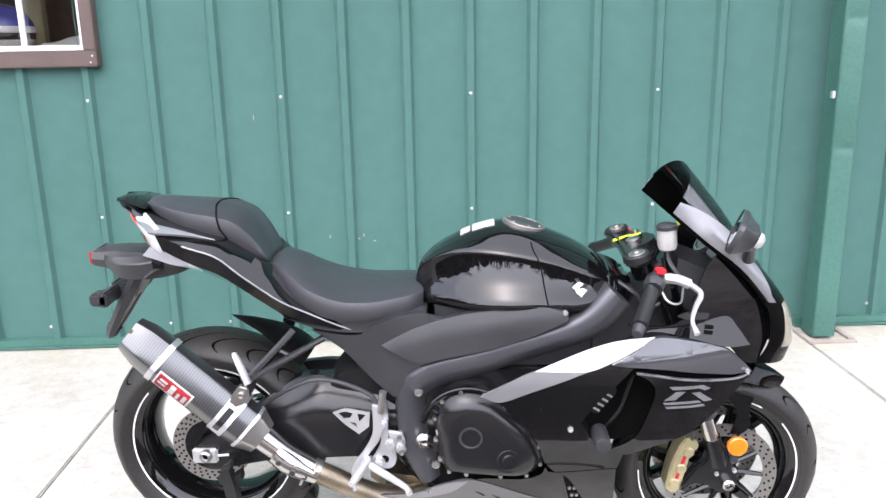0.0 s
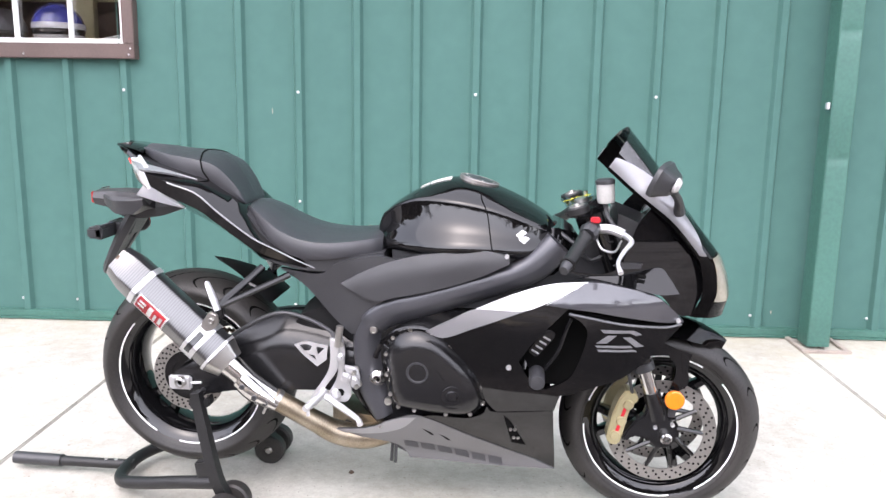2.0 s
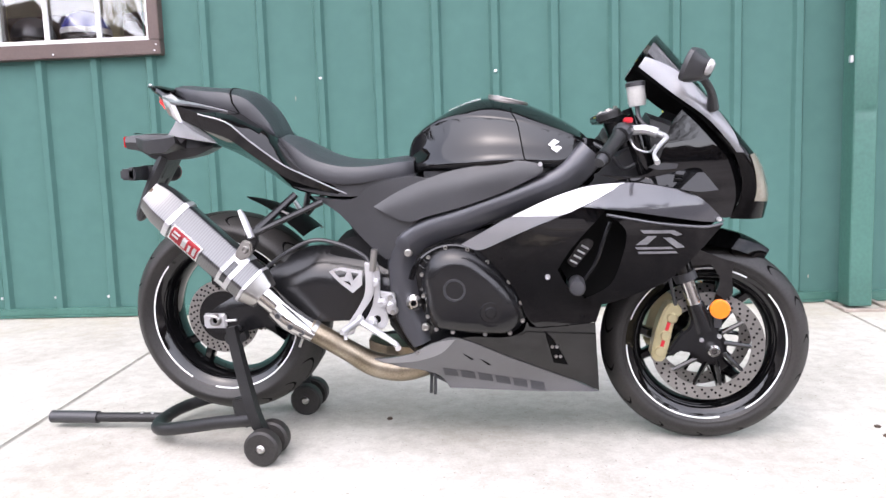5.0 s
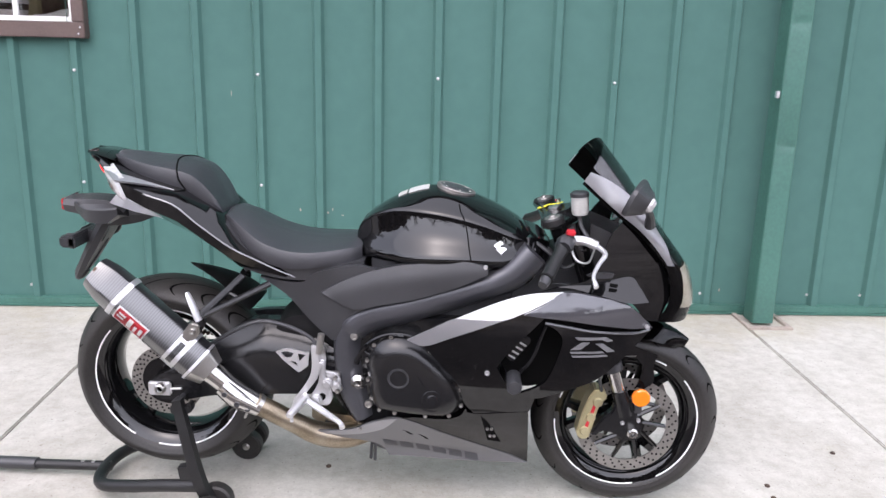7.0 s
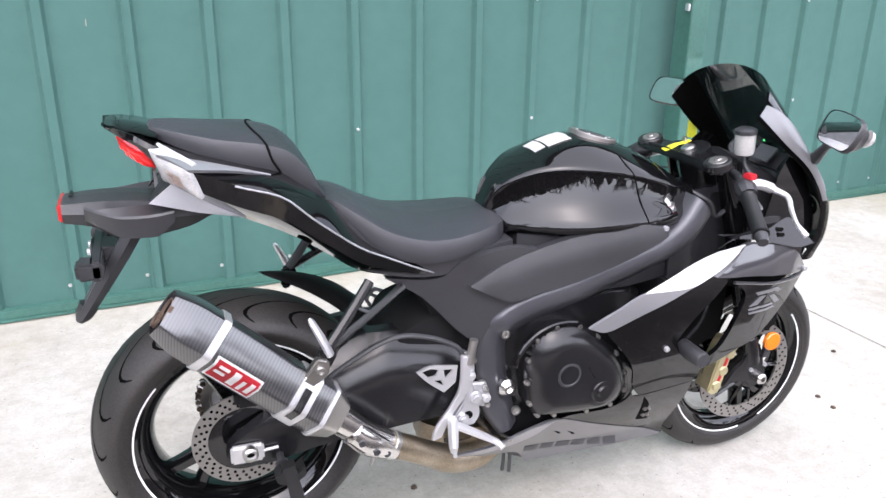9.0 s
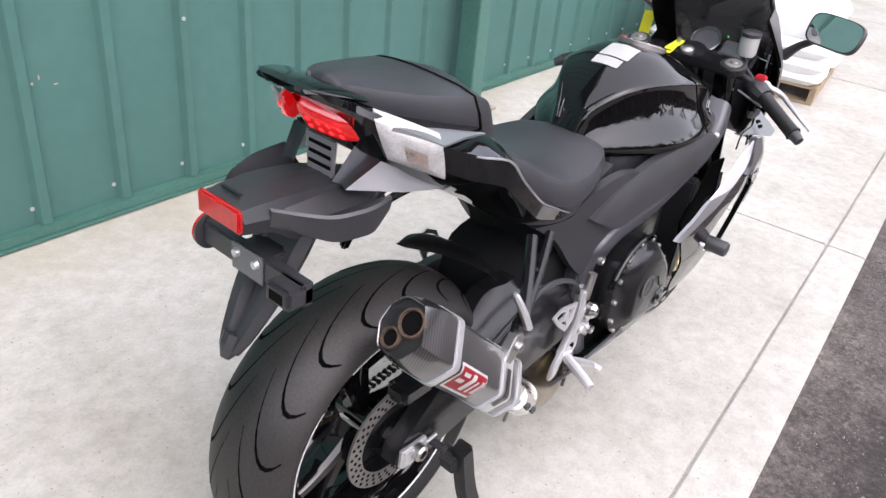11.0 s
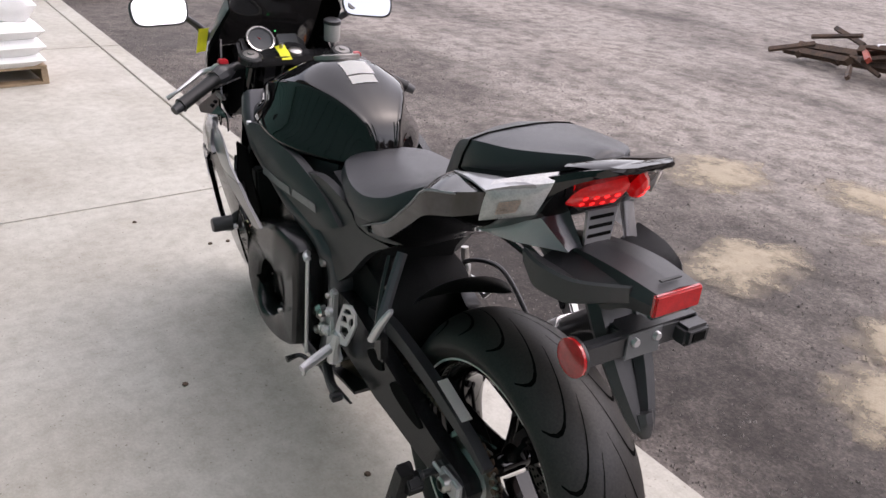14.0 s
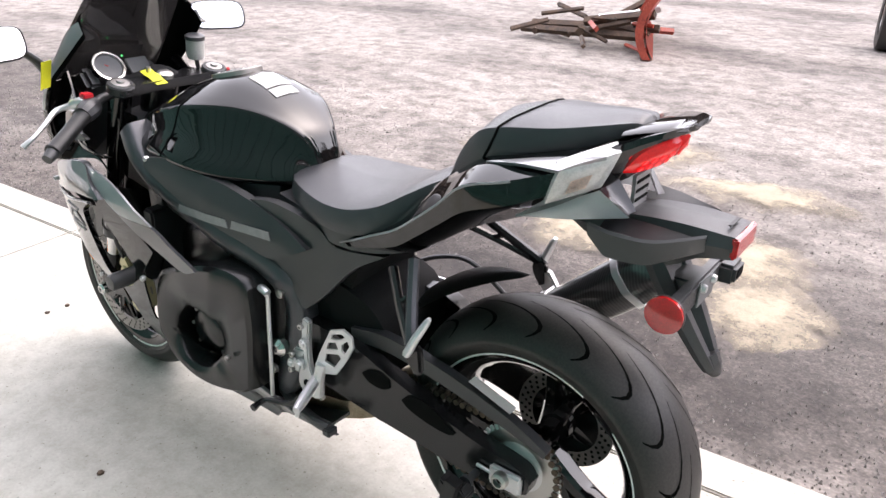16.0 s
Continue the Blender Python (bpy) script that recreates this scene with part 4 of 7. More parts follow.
def wheel(name, c, R, hw, rim_r, rim_hw, groove_n, spoke0, parent):
    """Tyre, black cast rim with a pale pinstripe, three forked spokes and a hub."""
    w = part(name, lathe([(0.0, 0.05), (0.03, 0.05), (0.034, 0.06), (0.022, 0.065), (0.022, -0.065), (0.034, -0.06), (0.03, -0.05), (0, -0.05)], c, seg=24), BLACK, parent)
    s = R - rim_r
    half = [(rim_r - 0.012, rim_hw - 0.006), (rim_r + 0.002, rim_hw + 0.004), (rim_r + 0.15 * s, hw * 0.95), (rim_r + 0.30 * s, hw), (rim_r + 0.48 * s, hw * 0.93), (rim_r + 0.64 * s, hw * 0.80), (rim_r + 0.83 * s, hw * 0.56), (rim_r + 0.96 * s, hw * 0.28)]
    prof = spl(half + [(R, 0)] + [(r, -h) for r, h in half[::-1]], 3)
    part("tyre", lathe(prof, c, seg=72), RUBBER, w)
    rp = [(rim_r - 0.052, 0), (rim_r - 0.046, rim_hw * 0.5), (rim_r - 0.030, rim_hw * 0.8), (rim_r - 0.016, rim_hw * 0.93), (rim_r - 0.002, rim_hw), (rim_r + 0.004, rim_hw + 0.005), (rim_r + 0.004, rim_hw - 0.004), (rim_r - 0.010, rim_hw - 0.008)]
    part("rim", lathe(rp + [(r, -h) for r, h in rp[::-1]][1:], c, seg=72), BLACK, w)
    for side in (1, -1):
        for k in range(3):
            st = lathe([(rim_r - 0.0095, side * (rim_hw * 0.960 + 0.0012)), (rim_r - 0.0055, side * (rim_hw * 0.980 + 0.0012))], c, seg=30, arc=1.75, start=spoke0 + 0.3 + k * 2.094)
            bmesh.ops.solidify(st, geom=st.faces[:], thickness=0.0008)
            part("pinstripe", st, PAPER, w, "thin white rim stripe")
    for k in range(3):
        a = spoke0 + k * 2.094
        bm = bmesh.new()
        for da in (-0.17, 0.17):
            rows = []
            for f in np.linspace(0, 1, 7):
                r = 0.028 + f * (rim_r - 0.05 - 0.022)
                ang = a + da * (f ** 1.3) * 1.1 + da * 0.25
                tw, dp = 0.020 - 0.007 * f, 0.026 - 0.006 * f
                u, t = Vector((math.cos(ang), 0, math.sin(ang))), Vector((-math.sin(ang), 0, math.cos(ang)))
                m = Vector(c) + u * r
                rows.append([m + t * tw * p + Vector((0, dp * q, 0)) for p, q in ((-1, -0.6), (-0.6, -1), (0.6, -1), (1, -0.6), (1, 0.6), (0.6, 1), (-0.6, 1), (-1, 0.6))])
            grid_faces(bm, rows, True, True)
        part("spoke", bm, BLACK, w)
    # tread grooves as thin strips that follow the crown, their shade painted near-black
    hs, rs = [p[1] for p in prof], [p[0] for p in prof]
    top = [(h, r) for r, h in prof if r > rim_r + 0.32 * s]
    top.sort()
    hx, rx = [h for h, _ in top], [r for _, r in top]
    for k in range(groove_n):
        for side in (1, -1):
            bm = bmesh.new()
            rows = []
            for f in np.linspace(0, 1, 10):
                h = side * hw * (0.12 + 0.76 * f)
                ang = 2 * math.pi * (k + (0.25 if side > 0 else 0)) / groove_n + 0.55 * math.sin(f * 2.0) - 0.06 * f
                wd = (0.0095 * math.sin(math.pi * min(0.97, max(0.03, f))) ** 0.4 + 0.001) / R
                r = interp(h, hx, rx) + 0.0006
                rows.append([Vector(c) + Vector((math.cos(b) * r, h, math.sin(b) * r)) for b in (ang - wd / 2, ang + wd / 2)])
            grid_faces(bm, rows)
            bmesh.ops.solidify(bm, geom=bm.faces[:], thickness=0.0006)
            part("tread_groove", bm, RECESSB, w)
    return w


def brake_disc(c, y, r1, r0, parent, carrier=True):
    bm = lathe([(r0, -0.0025), (r1, -0.0025), (r1, 0.0025), (r0, 0.0025)], (c[0], y, c[2]), seg=60, closed=True)
    d = part("brake_disc", bm, DISC, parent, "drilled steel brake disc")
    # drill holes drawn as near-black discs on the steel
    bm = bmesh.new()
    n = 90
    for k in range(n):
        a = 2 * math.pi * k / n
        rr = r0 + (r1 - r0) * (0.22, 0.5, 0.78)[k % 3]
        for s in (-1, 1):
            lathe([(0, s * 0.0032), (0.0036, s * 0.0032), (0.0036, s * 0.0022)], (c[0] + rr * math.cos(a), y, c[2] + rr * math.sin(a)), (0, 1, 0), 7, bm)
    part("drill_hole", bm, RECESSB, d)
    if carrier:
        for k in range(10):
            a = 2 * math.pi * k / 10
            p = (c[0] + r0 * 0.99 * math.cos(a), y, c[2] + r0 * 0.99 * math.sin(a))
            part("disc_button", lathe([(0, 0.005), (0.005, 0.005), (0.008, 0.003), (0.008, -0.003), (0, -0.005)], p, (0, 1, 0), 12), DISC, d)
            q = (c[0] + 0.045 * math.cos(a + 0.25), y, c[2] + 0.045 * math.sin(a + 0.25))
            part("carrier_arm", tube([q, p], [0.008, 0.006], 6, 1), BLACK, d)
        part("carrier", lathe([(0.03, -0.006), (0.052, -0.005), (0.052, 0.005), (0.03, 0.006)], (c[0], y, c[2]), seg=30, closed=True), BLACK, d)
    return d


rear = wheel("rear_wheel", RA, 0.313, 0.096, 0.236, 0.082, 19, 1.83, bike)
front = wheel("front_wheel", FA, 0.291, 0.055, 0.227, 0.047, 15, 1.08, bike)
brake_disc(RA, -0.088, 0.112, 0.078, rear, False)
part("disc_carrier", lathe([(0.03, -0.088), (0.08, -0.0895), (0.08, -0.0865), (0.03, -0.08)], RA, seg=30), BLACK, rear)
for s in (-1, 1):
    brake_disc(FA, s * 0.070, 0.155, 0.119, front)

# ---- fork, calipers, front mudguard ----
for s in (-1, 1):
    leg = part("fork_leg", tube([(1.378, s * 0.102, 0.375), (1.335, s * 0.102, 0.505), (1.322, s * 0.102, 0.545)], 0.0205, 18, 3), CHROME, bike, "polished fork tube")
    part("outer_tube", tube([(1.333, s * 0.102, 0.505), (1.25, s * 0.102, 0.75), (1.185, s * 0.102, 0.935)], 0.028, 18, 3), BLACK, leg)
    part("dust_seal", tube([(1.339, s * 0.102, 0.49), (1.331, s * 0.102, 0.512)], 0.031, 18, 1), MATTE, leg)
    bm = plate([(1.352, 0.40), (1.398, 0.405), (1.425, 0.34), (1.438, 0.30), (1.425, 0.268), (1.39, 0.262), (1.36, 0.285), (1.318, 0.292), (1.300, 0.272), (1.285, 0.285), (1.318, 0.335), (1.345, 0.36)], s * 0.085, s * 0.118, None, 0.006)
    part("axle_clamp", bm, ENGINE, leg, "black cast fork foot")
    part("lower_sleeve", tube([(1.386, s * 0.102, 0.345), (1.376, s * 0.102, 0.385), (1.362, s * 0.102, 0.425)], [0.026, 0.026, 0.023], 18, 2), ENGINE, leg)
    part("axle_nut", lathe([(0.007, 0.020), (0.012, 0.020), (0.0165, 0.014), (0.0165, -0.01), (0.007, -0.01)], (1.408, s * 0.122, 0.298), (0, s, 0), 20), CHROME, leg, "bright hollow axle end")
    for p in ((1.378, s * 0.119, 0.325), (1.425, s * 0.119, 0.335)):
        part("pinch_bolt", bolt(p, s), ALU, leg)
    cal = part("brake_caliper", plate([(1.244, 0.275), (1.262, 0.26), (1.281, 0.262), (1.292, 0.30), (1.307, 0.37), (1.330, 0.40), (1.32, 0.418), (1.292, 0.428), (1.275, 0.40), (1.258, 0.35)], s * 0.055, s * 0.112, None, 0.007), GOLD, leg, "gold radial brake caliper")
    for z in (0.29, 0.335, 0.385):
        x = 1.262 + (z - 0.27) * 0.34
        part("piston_cap", lathe([(0, 0.006), (0.012, 0.006), (0.015, 0.002), (0.015, -0.002)], (x, s * 0.112, z), (0, s, 0), 16), GOLD, cal)
    part("print_bar", plate([(1.263, 0.285), (1.272, 0.283), (1.298, 0.375), (1.289, 0.378)], s * 0.1125, s * 0.1135, None, 0, False), REDPL, cal, "dark red print on the caliper")
    part("brake_hose", tube([(1.31, s * 0.105, 0.42), (1.29, s * 0.13, 0.50), (1.27, s * 0.12, 0.60), (1.24, s * 0.09, 0.72)], 0.005, 8, 5), MATTE, leg)
    part("side_reflector", lathe([(0, 0.007), (0.024, 0.006), (0.027, 0.003), (0.027, -0.006), (0, -0.006)], (1.423, s * 0.130, 0.414), (0, s, 0), 28), ORANGE, leg, "round orange side reflector")
    part("reflector_stem", plate([(1.41, 0.36), (1.43, 0.36), (1.432, 0.43), (1.412, 0.43)], s * 0.112, s * 0.123), MATTE, leg)
part("front_axle", rod((1.408, -0.12, 0.298), (1.408, 0.12, 0.298), 0.012), STEEL, bike)

bm = bmesh.new()
rows = []
for a in np.linspace(radians(56), radians(118), 22):
    f = (a - radians(56)) / radians(62)
    R = 0.318 + 0.012 * math.sin(math.pi * f)
    wdt = 0.074 * min(1, 0.25 + 2.4 * min(f, 0.6))
    row = []
    for b in np.linspace(-1, 1, 15):
        drop = 0.045 * abs(b) ** 2.4
        row.append((FA[0] + math.cos(a) * (R - drop), b * wdt, FA[2] + math.sin(a) * (R - drop)))
    rows.append(row)
grid_faces(bm, rows)
bmesh.ops.solidify(bm, geom=bm.faces[:], thickness=0.003)
guard = part("front_mudguard", bm, BLACK, bike)
for s in (-1, 1):
    pts = [(1.315, 0.565), (1.36, 0.575), (1.43, 0.548), (1.47, 0.535), (1.462, 0.50), (1.465, 0.45), (1.44, 0.425), (1.415, 0.43), (1.43, 0.49), (1.405, 0.53), (1.35, 0.53)]
    part("guard_stay", panel(pts, lambda x, z: 0.088 + 0.03 * max(0, 0.52 - z), s, 0.004), BLACK, guard)

# ---- fuel tank ----
def surface(stations, n=4):
    """The skin of a hull(): gives the place at x and k along the half profile, raised outwards by lift."""
    flat = spl([[x] + [q for p in half for q in p] for x, half in stations], n)
    xs = [s[0] for s in flat]
    m = (len(flat[0]) - 1) // 2

    def raw(x, k):
        k = min(max(k, 0), m - 1.0001)
        i, f = int(k), k - int(k)
        y, z = [interp(x, xs, [s[1 + 2 * i + j] * (1 - f) + s[3 + 2 * i + j] * f for s in flat]) for j in (0, 1)]
        return Vector((x, y, z))

    def at(x, k, side=1, lift=0.0):
        p = raw(x, k)
        if lift:
            nrm = (raw(x + 0.004, k) - raw(x - 0.004, k)).cross(raw(x, k + 0.2) - raw(x, k - 0.2)).normalized()
            if nrm.dot(Vector((0, p.y, 0)) + Vector((0, 0, 1 if k > m * 0.6 else 0)) * 0.1) < 0:
                nrm = -nrm
            p = p + nrm * lift
        return Vector((p.x, side * p.y, p.z))
    return at


def tank_station(x, zt, zb, hs, yc, zc):
    flank = spl([(hs - 0.028, zb), (hs - 0.006, zb + 0.006), (hs, zb + 0.026), (hs * 0.36 + yc * 0.64, zb + (zc - zb) * 0.52), (yc + 0.004, zc - 0.020), (yc + 0.001, zc - 0.003)], 3)
    top = spl([(yc - 0.006, zc + 0.003), (yc * 0.80, zc + (zt - zc) * 0.36), (yc * 0.45, zc + (zt - zc) * 0.82), (0.0001, zt)], 3)
    return (x, [(0.0001, zb + 0.002)] + flank + top)


stations = [
    (0.566, 0.850, 0.800, 0.046, 0.030, 0.846),
    (0.578, 0.884, 0.800, 0.060, 0.037, 0.879),
    (0.592, 0.908, 0.800, 0.080, 0.044, 0.903),
    (0.618, 0.932, 0.801, 0.104, 0.062, 0.925),
    (0.665, 0.963, 0.804, 0.138, 0.090, 0.948),
    (0.725, 0.992, 0.808, 0.172, 0.116, 0.958),
    (0.790, 1.008, 0.812, 0.192, 0.134, 0.956),
    (0.855, 1.003, 0.814, 0.196, 0.142, 0.948),
    (0.920, 0.982, 0.812, 0.191, 0.146, 0.934),
    (0.990, 0.950, 0.808, 0.178, 0.143, 0.911),
    (1.050, 0.913, 0.815, 0.152, 0.126, 0.886),
    (1.092, 0.875, 0.830, 0.105, 0.090, 0.862),
]
TANKS = [tank_station(*q) for q in stations]
tank = part("fuel_tank", hull(TANKS, 6), BLACK, bike, "gloss black fuel tank", 60)
on_tank = surface(TANKS)
KC, KT = 16.0, 26.0      # profile index of the crease and of the middle of the top


def tank_y(x, z):
    """Half width of the tank's flank at x and height z."""
    half = [on_tank(x, k) for k in np.linspace(1, KC, 16)]
    return interp(z, [p.z for p in half], [p.y for p in half])


# panel seam over the tank's front and the two rear edges, emblem
for s in (-1, 1):
    line = [(0.868, 21.0), (0.874, 18.5), (0.882, 16.5), (0.890, 13.0), (0.903, 8.0), (0.915, 4.0)]
    part("tank_seam", tube([tuple(on_tank(x, k, s, 0.0002)) for x, k in spl(line, 4)], 0.0018, 6, 1), RECESSB, tank)
    for k0 in (18.0, 21.5):
        part("rear_ridge", tube([tuple(on_tank(0.568 + 0.026 * f, k0, s, -0.0008)) for f in np.linspace(0, 1, 8)], [0.001] + [0.0032] * 6 + [0.001], 8, 1), BLACK, tank)
    for pts in ([(0.968, 0.872), (0.985, 0.886), (0.998, 0.878), (0.985, 0.870), (0.995, 0.858), (0.982, 0.862)], [(0.975, 0.862), (0.990, 0.850), (1.005, 0.862), (0.994, 0.868)]):
        part("tank_emblem", panel(pts, lambda x, z: tank_y(x, z) + 0.003, s, 0.002, 0.01), CHROME, tank, "small bright tank emblem")


def on_top(x, y, lift=0.0):
    half = [on_tank(x, k) for k in np.linspace(KC, KT, 21)][::-1]
    return (x, y, interp(abs(y), [p.y for p in half], [p.z for p in half]) + lift)


def top_patch(x0, x1, y0, y1, lift, nx=8, ny=6):
    bm = bmesh.new()
    grid_faces(bm, [[on_top(x, y, lift) for y in np.linspace(y0, y1, ny)] for x in np.linspace(x0, x1, nx)])
    bmesh.ops.solidify(bm, geom=bm.faces[:], thickness=0.0008)
    return bm


part("notice_sticker", top_patch(0.688, 0.714, -0.032, 0.034, 0.0022), PAPER, tank, "white notice sticker")
part("notice_sticker", top_patch(0.719, 0.778, -0.038, 0.034, 0.0022), PAPER, tank, "white notice sticker")
CAP, CAPN = Vector((0.858, 0, 1.0030)), Vector((0.25, 0, 0.968))
part("filler_cap", lathe([(0, 0.003), (0.036, 0.0025), (0.038, 0.001), (0.0475, 0.0008), (0.049, -0.004), (0.049, -0.02)], CAP, CAPN, 40), MATTE, tank)
part("filler_ring", lathe([(0.0485, -0.001), (0.0495, 0.001), (0.0565, 0.0008), (0.058, -0.001), (0.058, -0.012)], CAP, CAPN, 48), DISC, tank, "bright ring round the filler cap")
for k in range(6):
    a = k * 1.047
    q = CAP + CAPN.orthogonal().normalized() * 0.042 * math.cos(a) + CAPN.cross(CAPN.orthogonal()).normalized() * 0.042 * math.sin(a)
    part("cap_screw", lathe([(0, 0.0025), (0.0022, 0.0025), (0.003, 0.001)], q, CAPN, 10), STEEL, tank)

# ---- seats ----
def seat_station(x, zt, zb, h, crown=0.01):
    return (x, [(0.0001, zb - 0.004), (h * 0.75, zb - 0.004), (h * 0.97, zb), (h, zb + (zt - zb) * 0.35), (h * 0.93, zb + (zt - zb) * 0.72), (h * 0.72, zt - crown * 0.9), (h * 0.35, zt - crown * 0.25), (0.0001, zt)])


bm = hull([seat_station(*q) for q in (
    (0.186, 0.920, 0.902, 0.070), (0.205, 0.926, 0.885, 0.092), (0.250, 0.908, 0.838, 0.125), (0.305, 0.876, 0.803, 0.150),
    (0.375, 0.853, 0.783, 0.160, 0.014), (0.440, 0.845, 0.782, 0.156, 0.014), (0.500, 0.846, 0.790, 0.142, 0.012), (0.560, 0.852, 0.797, 0.118), (0.590, 0.850, 0.80, 0.09))], 4)
part("rider_seat", bm, VINYL, bike, "black textured vinyl rider seat", 40)
bm = hull([seat_station(*q) for q in (
    (-0.140, 1.074, 1.064, 0.030), (-0.128, 1.083, 1.058, 0.046), (-0.085, 1.081, 1.040, 0.076), (-0.02, 1.073, 1.020, 0.104),
    (0.05, 1.067, 1.004, 0.118), (0.10, 1.056, 0.985, 0.115, 0.016), (0.130, 1.034, 0.962, 0.108, 0.018), (0.160, 0.990, 0.940, 0.096, 0.016), (0.185, 0.935, 0.922, 0.084))], 6)
pill = part("passenger_seat", bm, VINYL, bike, "black textured vinyl passenger seat", 40)
on_pill = surface([seat_station(*q) for q in (
    (-0.02, 1.073, 1.020, 0.104), (0.05, 1.067, 1.004, 0.118), (0.10, 1.056, 0.985, 0.115, 0.016), (0.130, 1.034, 0.962, 0.108, 0.018))])
half = [(0.094, 2.1), (0.078, 3.0), (0.070, 4.0), (0.062, 5.0), (0.050, 6.0), (0.046, 6.98)]
ring = [tuple(on_pill(x, k, -1, 0.0003)) for x, k in spl(half, 4)] + [tuple(on_pill(x, k, 1, 0.0003)) for x, k in spl(half, 4)[::-1]]
part("seam", tube(ring, 0.0026, 6, 1), RECESSB, pill, "welted seat seam")

part("seat_base", hull([(x, [(0.0001, a), (h, a), (h, b), (0.0001, b)]) for x, a, b, h in ((0.10, 0.90, 0.985, 0.10), (0.17, 0.83, 0.930, 0.115), (0.22, 0.79, 0.885, 0.125), (0.30, 0.76, 0.806, 0.140), (0.42, 0.745, 0.785, 0.142), (0.60, 0.76, 0.802, 0.12))], 3), MATTE, bike, "black seat base")

# ---- tail ----
def tail_station(x, zu, zl, hu, h, hl, zc):
    return (x, [(0.0001, zl + 0.004), (hl * 0.7, zl), (hl, zl + 0.004), (h - 0.004, (zc + zl) / 2), (h, zc), ((h + hu) / 2 + 0.003, (zc + zu) / 2 + 0.004), (hu, zu), (hu * 0.6, zu - 0.004), (0.0001, zu - 0.006)])


TAILS = [tail_station(*q) for q in (
    (-0.217, 1.086, 1.078, 0.030, 0.034, 0.03, 1.082), (-0.190, 1.081, 1.062, 0.066, 0.072, 0.055, 1.072), (-0.160, 1.072, 1.042, 0.076, 0.088, 0.068, 1.058),
    (-0.138, 1.060, 1.012, 0.080, 0.106, 0.078, 1.047), (-0.105, 1.048, 0.972, 0.086, 0.132, 0.085, 1.031), (-0.078, 1.038, 0.955, 0.094, 0.166, 0.092, 1.020), (-0.040, 1.028, 0.930, 0.100, 0.172, 0.10, 1.006),
    (0.01, 1.015, 0.903, 0.108, 0.180, 0.105, 0.988), (0.083, 0.996, 0.870, 0.112, 0.185, 0.11, 0.966), (0.135, 0.962, 0.840, 0.115, 0.180, 0.112, 0.920),
    (0.190, 0.918, 0.802, 0.118, 0.174, 0.115, 0.875), (0.240, 0.852, 0.768, 0.125, 0.168, 0.118, 0.838), (0.30, 0.805, 0.750, 0.13, 0.160, 0.12, 0.807), (0.36, 0.780, 0.742, 0.13, 0.152, 0.12, 0.776), (0.42, 0.750, 0.738, 0.115, 0.136, 0.12, 0.746))]
tail = part("tail_cowl", hull(TAILS, 4), BLACK, bike, "gloss black tail cowl", 26)
on_tail = surface(TAILS)
for s in (-1, 1):
    # one pillow-shaped red lamp on each side of the middle
    def pillow(corners, out, bulge, round_, depth, n=12):
        """A closed body over four corners, swelling outwards; gives the mesh and its face."""
        it, ot, ol, il = [Vector((p[0], s * p[1], p[2])) for p in corners]

        def at(a, b, lift=0.0):
            u, v = a * (1 - round_ * b * b), b * (1 - round_ * a * a)
            p = it.lerp(ot, (u + 1) / 2).lerp(il.lerp(ol, (u + 1) / 2), (v + 1) / 2)
            return p + out * (lift + bulge * (1 - a ** 4) * (1 - b ** 4))
        bm = bmesh.new()
        grid_faces(bm, [[at(a, b) for b in np.linspace(-1, 1, n)] for a in np.linspace(-1, 1, n)])
        got = bmesh.ops.extrude_face_region(bm, geom=bm.faces[:])
        bmesh.ops.translate(bm, verts=[v for v in got["geom"] if isinstance(v, bmesh.types.BMVert)], vec=-out * depth)
        return bm, at
    bm, at = pillow(((-0.203, 0.012, 1.062), (-0.147, 0.076, 1.036), (-0.128, 0.077, 1.001), (-0.172, 0.010, 1.018)), Vector((-0.72, s * 0.10, -0.62)).normalized(), 0.011, 0.16, 0.014)
    lamp = part("tail_light", bm, LAMP, tail, "lit red tail light", 50)
    for a in (-0.55, -0.2, 0.15, 0.5):
        for b in (-0.35, 0.25):
            part("lamp_cell", lathe([(0, 0.002), (0.004, 0.0015), (0.005, 0.0)], at(a, b, -0.0012), Vector((-0.72, s * 0.10, -0.62)), 12), REDL, lamp)
    bm, at = pillow(((-0.142, 0.106, 1.050), (-0.080, 0.180, 1.024), (-0.058, 0.174, 0.966), (-0.121, 0.117, 0.992)), Vector((-0.60, s * 0.76, -0.25)).normalized(), 0.007, 0.03, 0.03)
    lens = part("turn_signal", bm, AMBER, tail, "clear wraparound turn signal lens", 50)

    def bit(a0, a1, b0, b1, lift, n=7):
        sub = bmesh.new()
        grid_faces(sub, [[at(a, b, lift) for b in np.linspace(b0, b1, n)] for a in np.linspace(a0, a1, n)])
        bmesh.ops.solidify(sub, geom=sub.faces[:], thickness=0.0008)
        return sub
    part("amber_bulb", bit(-0.25, 0.45, -0.30, 0.50, 0.0008), AMBERIN, lens, "amber bulb seen in the lens")
    for k in range(14):
        b0 = -0.80 + 0.12 * k
        part("lens_rib", bit(-0.8, 0.85, b0, b0 + 0.016, 0.0011, 9), AMBER, lens)
    tip, it, ot = on_tail(0.070, 5.3, s, 0.002), Vector((-0.128, s * 0.130, 1.0445)), Vector((-0.080, s * 0.1805, 1.0255))
    rows = []
    for f in np.linspace(0, 1, 12):
        a, b = it.lerp(tip, f), ot.lerp(tip, f ** 0.85)
        rows.append([a.lerp(b, g) + Vector((0, 0, 0.004 * math.sin(math.pi * f) + 0.002 * math.sin(math.pi * g))) for g in np.linspace(0, 1, 5)])
    bm = bmesh.new()
